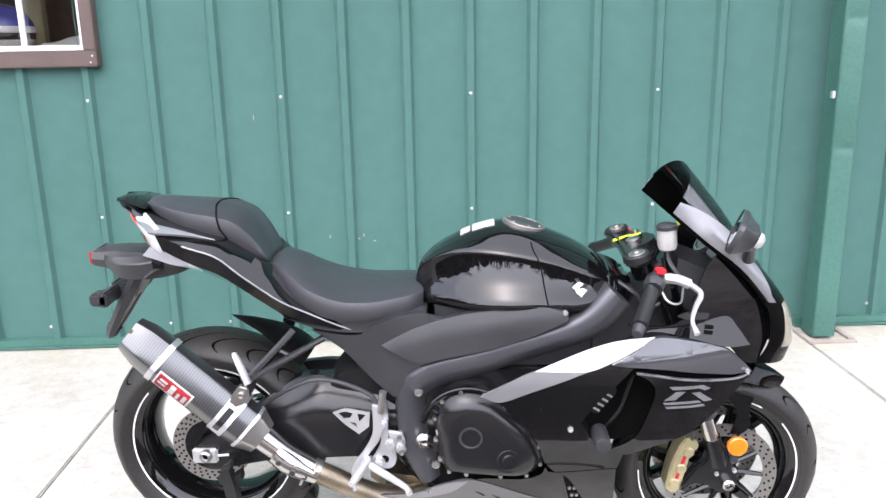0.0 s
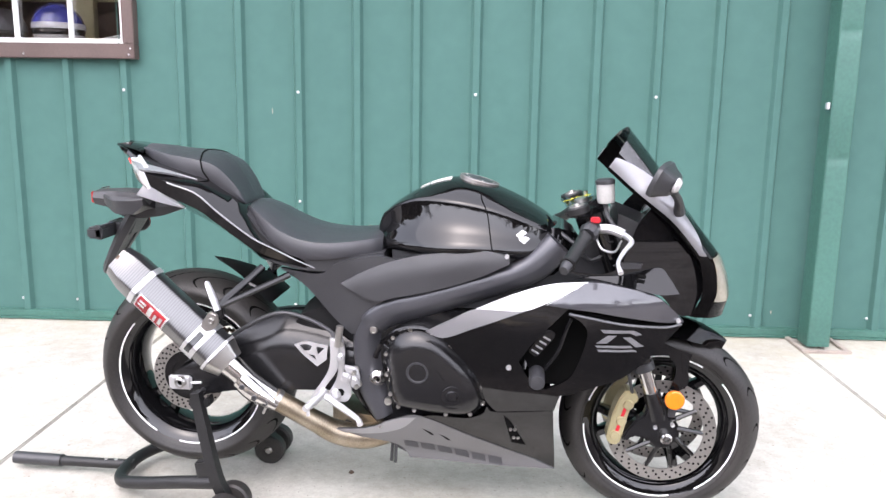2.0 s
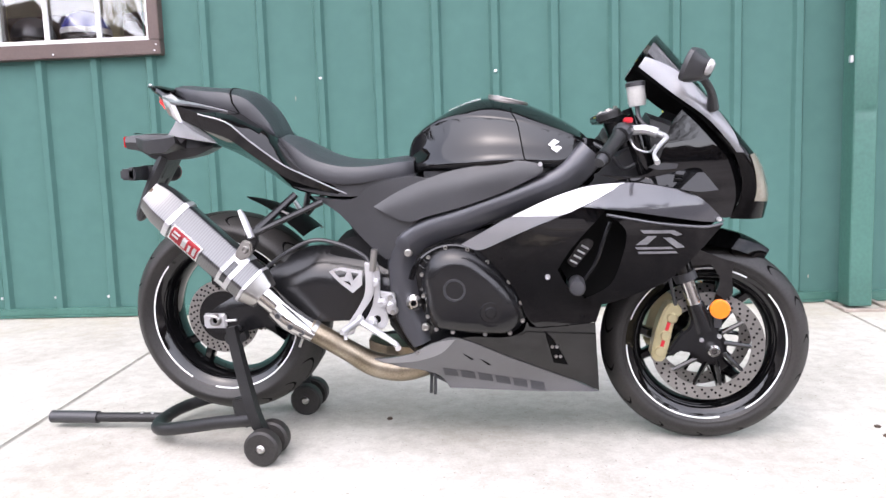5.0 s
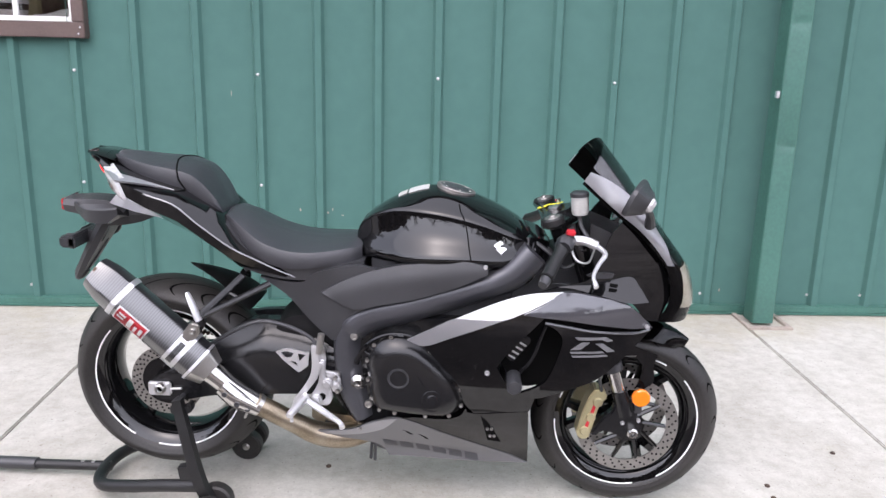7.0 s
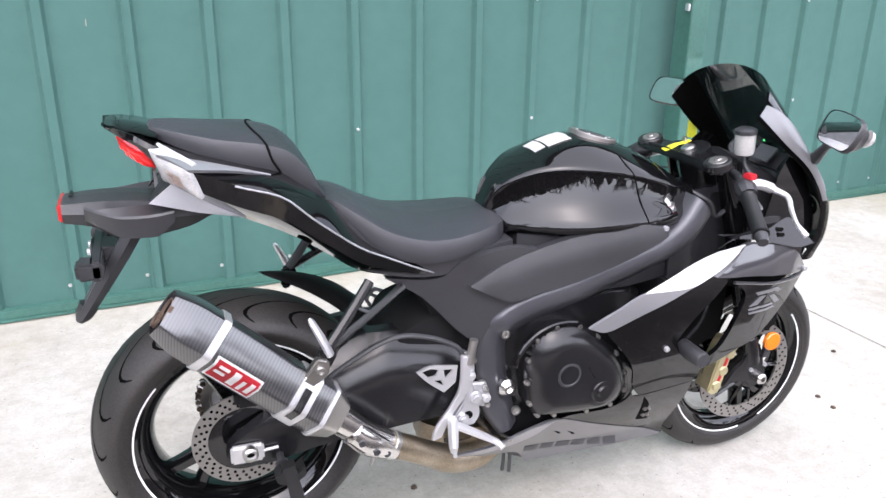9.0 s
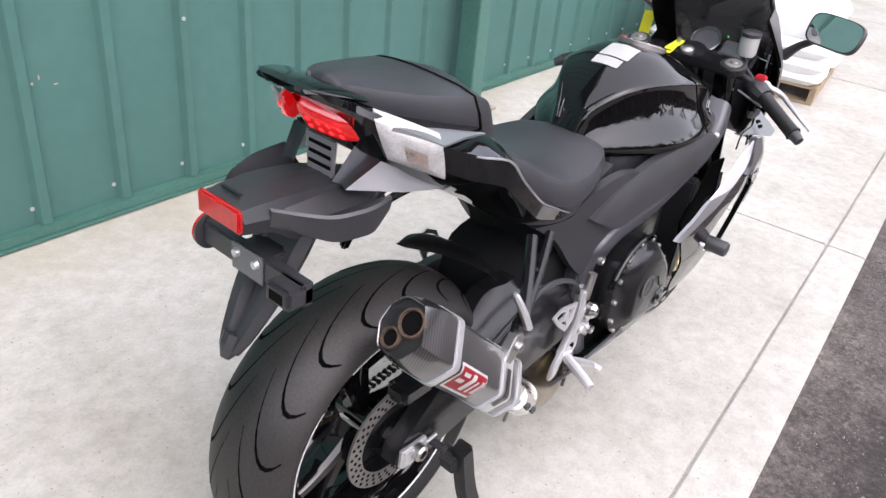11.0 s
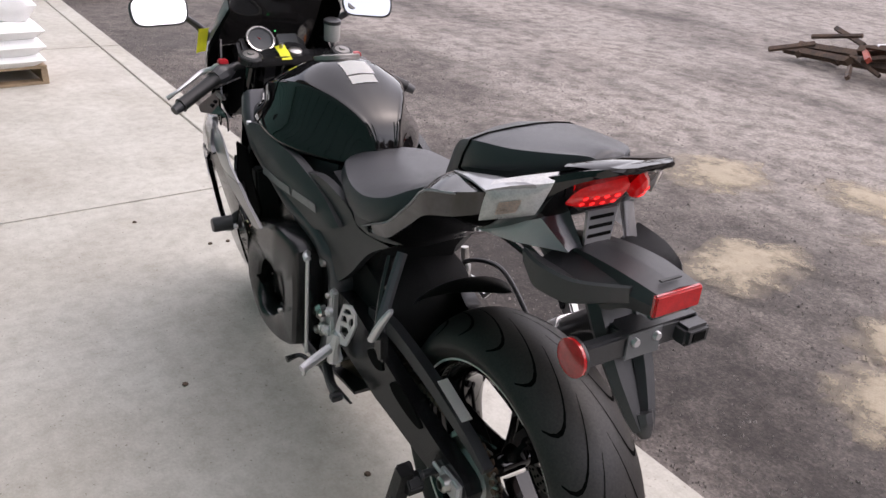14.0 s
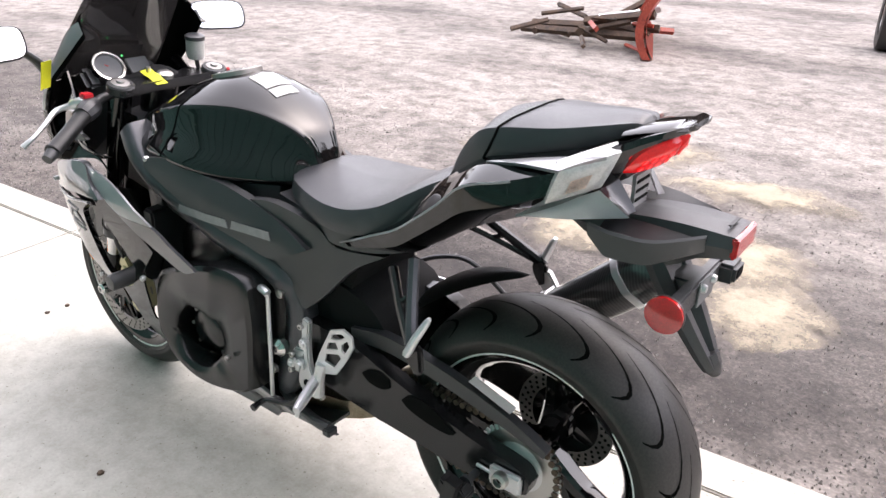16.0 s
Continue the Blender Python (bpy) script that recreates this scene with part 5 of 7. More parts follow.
    grid_faces(bm, rows)
    got = bmesh.ops.extrude_face_region(bm, geom=bm.faces[:])
    bmesh.ops.translate(bm, verts=[v for v in got["geom"] if isinstance(v, bmesh.types.BMVert)], vec=(0, -s * 0.004, -0.006))
    part("tail_trim", bm, SILVER, tail, "glossy silver upper edge of the signal lens", 40)
for s in (-1, 1):
    # the gleam along the tail crease, modelled as a silver bead
    part("crease_highlight", tube([tuple(on_tail(x, 3.95, s, 0.0006)) for x in np.linspace(0.0, 0.41, 22)], 0.0022, 6, 1), SILVER, tail, "crease highlight drawn as a thin silver bead")
part("grab_lip", hull([(x, [(0.0001, z - 0.004), (h * 0.9, z - 0.004), (h, z), (h * 0.9, z + 0.004), (0.0001, z + 0.005)]) for x, z, h in ((-0.212, 1.081, 0.05), (-0.19, 1.080, 0.068), (-0.155, 1.073, 0.078), (-0.125, 1.064, 0.08))], 3), BLACK, tail)
# undertail: two silver blades; a silver plate stands for ground seen between bars
part("undertail", hull([(-0.128, [(0.0001, 0.988), (0.04, 0.988), (0.075, 1.02), (0.0001, 1.03)]), (-0.06, [(0.0001, 0.945), (0.05, 0.945), (0.09, 0.968), (0.0001, 1.0)]), (0.06, [(0.0001, 0.888), (0.06, 0.888), (0.1, 0.905), (0.0001, 0.96)]), (0.28, [(0.0001, 0.770), (0.07, 0.770), (0.10, 0.785), (0.0001, 0.80)])], 3), MATTE, tail, "matte black undertail")
for s in (-1, 1):
    # a pointed wedge: tip, upper corner, front end and keel
    tp, up_, fr, kl = [Vector((p[0], s * p[1], p[2])) for p in ((-0.152, 0.070, 0.936), (-0.108, 0.094, 0.978), (0.026, 0.112, 0.905), (-0.066, 0.106, 0.922))]
    bm = bmesh.new()
    grid_faces(bm, [[tp.lerp(up_, f).lerp(tp.lerp(kl, f), g) for g in (0, 0.33, 0.66, 1)] for f in (0.02, 0.25, 0.5, 0.75, 1)] + [[up_.lerp(fr, f).lerp(kl.lerp(fr, f), g) + Vector((0, s * 0.004 * math.sin(math.pi * g), 0)) for g in (0, 0.33, 0.66, 1)] for f in (0.2, 0.4, 0.6, 0.8, 0.98)])
    bmesh.ops.solidify(bm, geom=bm.faces[:], thickness=0.005)
    part("undertail_blade", bm, WHITEP, tail, "pale silver undertail blade", 40)
    it, ib = Vector((-0.118, s * 0.050, 0.988)), Vector((-0.151, s * 0.042, 0.938))
    sub = bmesh.new()
    grid_faces(sub, [[it.lerp(ib, f).lerp(up_.lerp(tp, f), g) + Vector((0.006 * math.sin(math.pi * g), 0, 0)) for g in np.linspace(0, 1, 6)] for f in np.linspace(0, 1, 5)])
    bmesh.ops.solidify(sub, geom=sub.faces[:], thickness=0.004)
    part("undertail_panel", sub, GREYP, tail, "dark grey rear panel under the lamps", 40)
part("slot_panel", plate([(-0.030, 0.990), (0.030, 0.990), (0.026, 0.928), (-0.026, 0.928)], -0.138, -0.132, None, 0, False, "x"), SILVER, tail, "silver panel standing for pale ground between dark bars")
for k in range(4):
    part("panel_bar", box((-0.1395, -0.024, 0.975 - 0.0155 * k), (-0.137, 0.024, 0.981 - 0.0155 * k), 0.001), RECESSB, tail)

# ---- rear mudguard, plate bracket, reflectors ----
bm = hull([(x, [(0.0001, zl), (h * 0.8, zl), (h, (zl + zu) / 2), (h * 0.85, zu - 0.004), (0.0001, zu)]) for x, zu, zl, h in (
    (-0.305, 0.941, 0.900, 0.047), (-0.255, 0.944, 0.890, 0.052), (-0.215, 0.944, 0.866, 0.054), (-0.15, 0.938, 0.862, 0.052), (-0.08, 0.922, 0.874, 0.048), (-0.03, 0.908, 0.895, 0.04))], 3)
fender = part("rear_mudguard", bm, MATTE, bike, "matte black rear mudguard", 30)
for s in (-1, 1):
    rows = []
    for x, yo, zo in spl([(-0.266, 0.053, 0.934), (-0.236, 0.084, 0.930), (-0.204, 0.107, 0.926), (-0.170, 0.120, 0.928), (-0.138, 0.124, 0.930), (-0.107, 0.121, 0.934)], 4):
        zi = 0.936 - 0.06 * (x + 0.264)
        yi = 0.040
        drop = interp(x, [-0.266, -0.20, -0.14, -0.107], [0.024, 0.042, 0.044, 0.022])
        rows.append([(x, s * y, z) for y, z in ((yi, zi), (yi + (yo - yi) * 0.5, min(zi, zo) - 0.016), (yo - 0.004, zo), (yo, zo - 0.004), (yo - 0.003, zo - drop), (yi + (yo - yi) * 0.7, zo - drop - 0.004), (yi, zi - 0.036))])
    sub = bmesh.new()
    grid_faces(sub, rows, True, True)
    part("mudguard_wing", sub, MATTE, fender, "", 30)
    part("strut", tube([(-0.186, s * 0.034, 0.872), (-0.212, s * 0.033, 0.830), (-0.250, s * 0.028, 0.770), (-0.284, s * 0.017, 0.715), (-0.300, s * 0.010, 0.690)], [0.019, 0.019, 0.017, 0.014, 0.011], 6, 4), MATTE, fender)
part("strut_tip", tube([(-0.288, 0.0, 0.712), (-0.300, 0.0, 0.692), (-0.310, 0.0, 0.678)], [0.020, 0.017, 0.008], 10, 3), MATTE, fender)
part("strut_web", plate([(-0.205, 0.866), (-0.168, 0.870), (-0.205, 0.805), (-0.236, 0.806)], -0.034, 0.034, None, 0.005), MATTE, fender)
part("strut_floor", plate([(-0.218, 0.81), (-0.208, 0.812), (-0.284, 0.70), (-0.292, 0.704)], -0.018, 0.018, None, 0.002), MATTE, fender)
part("rear_reflector", box((-0.312, -0.0435, 0.904), (-0.302, 0.0475, 0.938), 0.003), RED, fender, "flat red rear reflector")
part("moulded_mark", box((-0.292, -0.018, 0.9455), (-0.286, 0.022, 0.9475), 0.0005), STANDM, fender)
plbr = part("plate_bracket", box((-0.264, -0.118, 0.806), (-0.244, 0.112, 0.846), 0.004), MATTE, bike, "black number plate bracket")
part("bracket_lug", plate([(-0.254, 0.812), (-0.20, 0.82), (-0.20, 0.842), (-0.254, 0.845)], -0.034, 0.034, None, 0.003), MATTE, plbr)
part("plate_mount", box((-0.2675, -0.034, 0.803), (-0.2645, 0.036, 0.848), 0.001), LCD, plbr, "dark grey mounting plate")
for y in (-0.022, 0.022):
    part("plate_bolt", lathe([(0, 0.006), (0.006, 0.006), (0.0075, 0.002), (0.0075, -0.002)], (-0.268, y, 0.834), (-1, 0, 0), 10), ALU, plbr, "bright bolt")
part("bracket_end", box((-0.290, -0.118, 0.808), (-0.242, -0.066, 0.842), 0.006), MATTE, plbr)
part("bracket_slot", box((-0.2915, -0.106, 0.817), (-0.288, -0.078, 0.833), 0.001), RECESSB, plbr)
part("reflector_cup", lathe([(0, -0.004), (0.022, -0.004), (0.0305, 0.0), (0.0305, 0.005), (0, 0.005)], (-0.246, 0.113, 0.822), (0.0, 1, 0), 28), MATTE, plbr)
part("round_reflector", lathe([(0, 0.004), (0.026, 0.0035), (0.030, 0.001), (0.030, -0.004), (0, -0.004)], (-0.246, 0.122, 0.822), (0.0, 1, 0), 28), RED, plbr, "round red side reflector")

# ---- frame, side covers, engine ----
def frame_y(x, z):
    return interp(x, [0.45, 0.6, 0.75, 0.95, 1.05, 1.12], [0.150, 0.168, 0.190, 0.200, 0.190, 0.165])


for s in (-1, 1):
    cover = [(0.300, 0.747), (0.416, 0.737), (0.472, 0.772), (0.579, 0.797), (0.640, 0.792), (0.650, 0.755), (0.625, 0.70), (0.585, 0.64), (0.560, 0.575), (0.51, 0.565), (0.458, 0.611), (0.38, 0.695)]
    part("side_cover", panel(cover, lambda x, z: interp(x, [0.3, 0.45, 0.55, 0.63], [0.128, 0.142, 0.153, 0.166]) - 0.03 * max(0, 0.66 - z), s, 0.02), MATTE, bike)
    upper = [(0.484, 0.717), (0.555, 0.757), (0.628, 0.787), (0.711, 0.811), (0.79, 0.823), (0.885, 0.833), (0.953, 0.822), (0.955, 0.802), (0.863, 0.757), (0.75, 0.718), (0.648, 0.691), (0.577, 0.675)]
    cov = part("frame_cover", panel(upper, lambda x, z: frame_y(x, z) + 0.010 - 0.35 * max(0, z - interp(x, [0.48, 0.65, 0.86, 0.96], [0.70, 0.755, 0.80, 0.815])), s, 0.02, 0.02), MATTE, bike)
    part("cover_screw", bolt((0.947, s * (frame_y(0.947, 0.82) + 0.006), 0.822), s, 0.006), ALU, cov)
    # twin spar: a rounded beam that bends down to the swingarm pivot
    mid = spl([(1.085, 0.850), (1.02, 0.785), (0.93, 0.746), (0.82, 0.706), (0.72, 0.670), (0.64, 0.644), (0.585, 0.612), (0.557, 0.565), (0.556, 0.50), (0.565, 0.43), (0.59, 0.36), (0.605, 0.32)], 4)
    half = spl([(0.040,), (0.038,), (0.034,), (0.036,), (0.038,), (0.040,), (0.040,), (0.042,), (0.042,), (0.045,), (0.040,), (0.03,)], 4)
    rows = []
    for i, (x, z) in enumerate(mid):
        a, b = np.array(mid[max(i - 1, 0)]), np.array(mid[min(i + 1, len(mid) - 1)])
        d = (b - a) / np.linalg.norm(b - a)
        nx, nz = -d[1], d[0]
        w = half[i][0]
        y = frame_y(x, z) - (0.012 if z < 0.6 else 0.0)
        rows.append([(x + nx * w * p, s * (y - q), z + nz * w * p) for p, q in ((-1, 0.06), (-1, 0.016), (-0.9, 0.006), (-0.7, 0.0), (0.0, -0.002), (0.15, 0.0), (0.85, 0.016), (1, 0.026), (1, 0.06))])
    bm = bmesh.new()
    grid_faces(bm, rows, True, True)
    spar = part("frame_spar", bm, FRAMEM, bike, "dark anodised aluminium frame spar", 50)
    part("pivot_nut", lathe([(0.0085, 0.012), (0.012, 0.012), (0.019, 0.006), (0.023, 0.002), (0.023, -0.012), (0.0085, -0.012)], (0.589, s * 0.163, 0.444), (0, s, 0), 24), CHROME, spar, "bright swingarm pivot nut")
    for x, z in ((0.577, 0.585), (0.524, 0.462), (0.530, 0.42), (0.618, 0.372)):
        part("frame_bolt", lathe([(0, 0.002), (0.006, 0.002), (0.007, 0.005), (0.011, 0.004), (0.012, -0.004)], (x, s * 0.158, z), (0, s, 0), 14), STEEL, spar)

bm = hull([(x, [(0.0001, zl), (h * 0.85, zl), (h, zl + 0.04), (h, zu - 0.03), (h * 0.8, zu), (0.0001, zu)]) for x, zl, zu, h in ((0.50, 0.36, 0.52, 0.10), (0.58, 0.28, 0.60, 0.13), (0.70, 0.25, 0.66, 0.15), (0.86, 0.25, 0.68, 0.15), (0.96, 0.28, 0.64, 0.13), (1.0, 0.32, 0.56, 0.11))], 2)
eng = part("engine", bm, ENGINE, bike, "black cast engine block")
for s in (-1, 1):
    if s < 0:
        cov = [(0.622, 0.470), (0.617, 0.53), (0.642, 0.585), (0.69, 0.608), (0.75, 0.602), (0.80, 0.57), (0.86, 0.513), (0.893, 0.455), (0.898, 0.40), (0.862, 0.362), (0.79, 0.358), (0.70, 0.365), (0.65, 0.372), (0.63, 0.41)]
        bm = bmesh.new()
        grid_faces(bm, [[(0.735 + (x - 0.735) * f, y, 0.478 + (z - 0.478) * f) for x, z in outline(cov)] for f, y in ((1.0, -0.135), (1.0, -0.186), (0.97, -0.195), (0.90, -0.208), (0.80, -0.220), (0.66, -0.228), (0.62, -0.2285), (0.3, -0.231), (0.05, -0.2315))], True, True)
        lid = part("clutch_cover", bm, ENGINE, eng, "black domed clutch cover", 24)
        part("clutch_ring", lathe([(0.024, 0.0), (0.026, 0.0025), (0.030, 0.0025), (0.031, 0)], (0.713, -0.2305, 0.492), (0.02, -1, 0), 36), MATTE, lid)
        for k in range(9):
            a = 1.15 + 0.17 * k
            p, q = [Vector((0.706 + r * math.cos(a), -0.196, 0.488 + r * math.sin(a))) for r in (0.098, 0.116)]
            part("case_fin", rod(p, q, 0.004), BLACK, lid)
        part("case_rim", tube([(0.706 + 0.121 * math.cos(a), -0.193, 0.488 + 0.121 * math.sin(a)) for a in np.linspace(1.05, 2.9, 14)], 0.008, 10, 1), BLACK, lid, "gloss black case rim")
        part("starter_dome", lathe([(0, 0.017), (0.013, 0.017), (0.016, 0.012), (0.027, 0.012), (0.030, 0.007), (0.041, 0.006), (0.046, -0.006)], (0.808, -0.220, 0.430), (0.1, -1, 0), 32), ENGINE, lid)
        part("cover_rib", plate([(0.760, 0.503), (0.767, 0.508), (0.793, 0.470), (0.786, 0.464)], -0.215, -0.2335, None, 0.003), ENGINE, lid)
        for x, z in ((0.640, 0.578), (0.688, 0.604), (0.748, 0.598), (0.800, 0.562), (0.858, 0.508), (0.890, 0.45), (0.893, 0.40), (0.858, 0.366), (0.790, 0.362), (0.70, 0.368), (0.655, 0.376), (0.632, 0.412), (0.622, 0.47), (0.62, 0.53)):
            part("cover_bolt", bolt((x, -0.1965, z), -1, 0.006, 0.006), STEEL, lid)
    else:
        lid = part("alternator_cover", lathe([(0, 0.04), (0.05, 0.04), (0.068, 0.028), (0.080, 0.0), (0.082, -0.02)], (0.832, 0.140, 0.398), (0, 1, 0), 40), ENGINE, eng, "black alternator cover")
        for k in range(8):
            a = k * 0.785
            part("cover_bolt", bolt((0.832 + 0.063 * math.cos(a), 0.171, 0.398 + 0.063 * math.sin(a)), 1, 0.005), STEEL, lid)
part("radiator", box((1.02, -0.17, 0.36), (1.06, 0.17, 0.66), 0.006), MATTE, bike, "dark finned radiator")
part("airbox", hull([(x, [(0.0001, 0.66), (h, 0.66), (h, 0.82), (0.0001, 0.83)]) for x, h in ((0.62, 0.10), (0.7, 0.14), (0.9, 0.15), (1.06, 0.11))], 2), MATTE, bike)
part("subframe", hull([(x, [(0.0001, a), (h, a), (h, b), (0.0001, b)]) for x, a, b, h in ((0.1, 0.88, 0.92, 0.09), (0.3, 0.765, 0.80, 0.10), (0.38, 0.70, 0.78, 0.10), (0.46, 0.53, 0.77, 0.105), (0.56, 0.42, 0.78, 0.11))], 3), INNER, bike)
part("shock_linkage", hull([(x, [(0.0001, a), (h, a + 0.01), (h, b - 0.02), (0.0001, b)]) for x, a, b, h in ((0.318, 0.44, 0.57, 0.10), (0.36, 0.42, 0.63, 0.11), (0.47, 0.40, 0.66, 0.11))], 3), INNER, bike, "dark rear shock linkage")
part("steering_head", rod((1.16, 0, 0.95), (1.25, 0, 0.72), 0.045), ENGINE, bike)
part("tank_front_cover", hull([(x, [(0.0001, a), (h * 0.9, a), (h, a + 0.03), (h, b - 0.03), (h * 0.8, b), (0.0001, b)]) for x, a, b, h in ((1.00, 0.74, 0.86, 0.13), (1.06, 0.74, 0.885, 0.135), (1.10, 0.75, 0.880, 0.115), (1.13, 0.78, 0.865, 0.08))], 3), BLACK, bike, "gloss black tank front cover")
part("inner_duct", hull([(x, [(0.0001, a), (h, a + 0.01), (h, b - 0.01), (0.0001, b)]) for x, a, b, h in ((1.03, 0.62, 0.80, 0.13), (1.10, 0.62, 0.80, 0.12), (1.18, 0.64, 0.86, 0.074), (1.34, 0.66, 0.86, 0.072))], 2), MATTE, bike, "black inner air duct")
for y in (-0.10, -0.06, 0.05, 0.09):
    part("wiring", tube([(1.09, y, 0.87), (1.13, y * 1.25, 0.845), (1.17, y * 1.1, 0.80), (1.22, y, 0.82)], 0.006, 8, 4), MATTE, bike)
part("headlight_bucket", hull([(x, [(0.0001, a), (h, a + 0.02), (h, b - 0.02), (0.0001, b)]) for x, a, b, h in ((1.24, 0.80, 0.95, 0.10), (1.36, 0.70, 0.90, 0.12), (1.46, 0.68, 0.83, 0.11), (1.52, 0.69, 0.76, 0.06))], 2), MATTE, bike)

# ---- fairing ----
def fair_y(x, z):
    a = interp(z, [0.2, 0.25, 0.3, 0.35, 0.4, 0.5, 0.6, 0.66, 0.72, 0.78, 0.84], [0.112, 0.142, 0.172, 0.198, 0.216, 0.242, 0.258, 0.266, 0.262, 0.244, 0.22])
    return a * interp(x, [0.44, 0.54, 0.62, 0.75, 0.95, 1.1, 1.25, 1.35, 1.42, 1.5], [0.98, 1.02, 1.0, 0.97, 1.01, 1.0, 0.90, 0.78, 0.66, 0.54])


for s in (-1, 1):
    back = [(0.93, 0.385), (0.902, 0.42), (0.885, 0.475), (0.858, 0.520), (0.785, 0.602), (0.86, 0.632)] if s < 0 else [(1.0, 0.385), (0.992, 0.43), (0.975, 0.49), (0.950, 0.55), (0.885, 0.625), (0.90, 0.64)]
    fair = part("side_fairing", panel(back + [(0.93, 0.662), (1.0, 0.690), (1.05, 0.712), (1.11, 0.702), (1.06, 0.648), (1.02, 0.60), (0.988, 0.548), (1.015, 0.500), (1.056, 0.470), (1.102, 0.452), (1.088, 0.40)], fair_y, s, 0.005, 0.03), BLACK, bike, "gloss black side fairing")
    # same paints both sides; the left takes darker ones to stand for shade
    part("silver_flash", panel([(0.738, 0.620), (0.80, 0.655), (0.87, 0.690), (0.935, 0.690), (1.0, 0.6925), (0.93, 0.6645), (0.86, 0.6345), (0.787, 0.6045)], lambda x, z: fair_y(x, z) + 0.002, s, 0.008, 0.02), SILVER if s < 0 else GREYP, fair, "fairing flash coloured silver" if s < 0 else "silver flash coloured dark grey for left-side shade")
    part("white_flash", panel([(0.872, 0.692), (0.953, 0.729), (1.03, 0.755), (1.09, 0.767), (1.16, 0.770), (1.12, 0.748), (1.052, 0.7145), (1.0, 0.6935), (0.935, 0.6915)], lambda x, z: fair_y(x, z) + 0.002, s, 0.005, 0.02), WHITEP if s < 0 else SILVER, fair, "pearl white fairing flash" if s < 0 else "fairing flash coloured silver")
    part("shoulder_panel", panel([(1.054, 0.714), (1.122, 0.748), (1.164, 0.770), (1.255, 0.757), (1.339, 0.732), (1.39, 0.69), (1.418, 0.660), (1.36, 0.664), (1.25, 0.684), (1.16, 0.700)], lambda x, z: fair_y(x, z) + 0.014 - 0.16 * max(0, z - 0.715), s, 0.016, 0.02), GREYP, fair, "dark grey metallic shoulder panel")
    part("front_panel", panel([(1.112, 0.690), (1.16, 0.680), (1.25, 0.662), (1.36, 0.648), (1.415, 0.654), (1.35, 0.585), (1.276, 0.516), (1.19, 0.480), (1.104, 0.454), (1.060, 0.472), (1.10, 0.492), (1.129, 0.518), (1.150, 0.575), (1.162, 0.638), (1.145, 0.67)], lambda x, z: fair_y(x, z) + 0.012, s, 0.014, 0.025), BLACK, fair, "gloss black front side panel")
    part("upper_fairing", panel([(1.085, 0.757), (1.16, 0.776), (1.25, 0.782), (1.345, 0.800), (1.372, 0.778), (1.394, 0.744), (1.335, 0.742), (1.25, 0.760), (1.16, 0.773)], lambda x, z: 0.236 - 1.0 * (z - 0.744) - 0.10 * max(0, x - 1.25), s, 0.004, 0.02), BLACK, fair, "gloss black upper fairing edge")
    for k in range(2):
        part("shoulder_slot", panel([(1.285 + 0.004 * k, 0.770 + 0.010 * k), (1.305 + 0.004 * k, 0.768 + 0.010 * k), (1.308 + 0.004 * k, 0.773 + 0.010 * k), (1.287 + 0.004 * k, 0.776 + 0.010 * k)], lambda x, z: 0.240 - 1.0 * (z - 0.744) - 0.10 * max(0, x - 1.25), s, 0.003, 0.02), RECESSB, fair)
    # near-black sheets stand for the shade inside slot and duct
    part("slot_wall", panel([(1.09, 0.705), (1.16, 0.705), (1.25, 0.69), (1.36, 0.67), (1.40, 0.658), (1.36, 0.640), (1.25, 0.650), (1.12, 0.672)], lambda x, z: fair_y(x, z) - 0.016, s, 0.003), RECESSB, fair)
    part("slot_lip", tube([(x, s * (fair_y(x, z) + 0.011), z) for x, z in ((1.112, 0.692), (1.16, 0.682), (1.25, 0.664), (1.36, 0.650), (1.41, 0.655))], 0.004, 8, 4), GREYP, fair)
    part("duct_wall", plate([(0.99, 0.55), (1.05, 0.63), (1.10, 0.70), (1.19, 0.69), (1.19, 0.50), (1.10, 0.46), (1.04, 0.47)], s * 0.165, s * 0.172, None, 0.002), RECESSB, fair)
    part("duct_hose", tube([(1.05, s * 0.195, 0.50), (1.09, s * 0.205, 0.56), (1.11, s * 0.20, 0.62), (1.13, s * 0.19, 0.67)], 0.006, 8, 4), ENGINE, fair)
    part("duct_bracket", plate([(1.012, 0.560), (1.034, 0.542), (1.085, 0.606), (1.078, 0.622), (1.052, 0.616)], s * 0.19, s * 0.20, None, 0.004), ENGINE, fair, "black finned bracket")
    for k in range(4):
        part("bracket_fin", rod((1.022 + 0.010 * k, s * 0.203, 0.566 + 0.013 * k), (1.040 + 0.010 * k, s * 0.203, 0.556 + 0.013 * k), 0.0028), STEEL, fair)
    part("fairing_rivet", bolt((0.962, s * (fair_y(0.962, 0.53) + 0.002), 0.530), s, 0.007), ALU, fair)
    part("fairing_rivet", bolt((1.40, s * (fair_y(1.40, 0.667) + 0.02), 0.667), s, 0.006), ALU, fair)
    # badges as plain shapes
    for pts in ([(1.196, 0.650), (1.283, 0.646), (1.304, 0.634), (1.290, 0.6305), (1.272, 0.639), (1.205, 0.641)], [(1.255, 0.628), (1.276, 0.627), (1.312, 0.600), (1.290, 0.599)], [(1.216, 0.634), (1.238, 0.633), (1.214, 0.612), (1.186, 0.612)], [(1.184, 0.606), (1.276, 0.603), (1.283, 0.597), (1.189, 0.600)], [(1.190, 0.594), (1.288, 0.591), (1.295, 0.585), (1.194, 0.588)]):
        part("fairing_badge", panel(pts, lambda x, z: fair_y(x, z) + 0.0145, s, 0.002, 0.02, None, 20), DECAL, fair, "silver badge shapes")
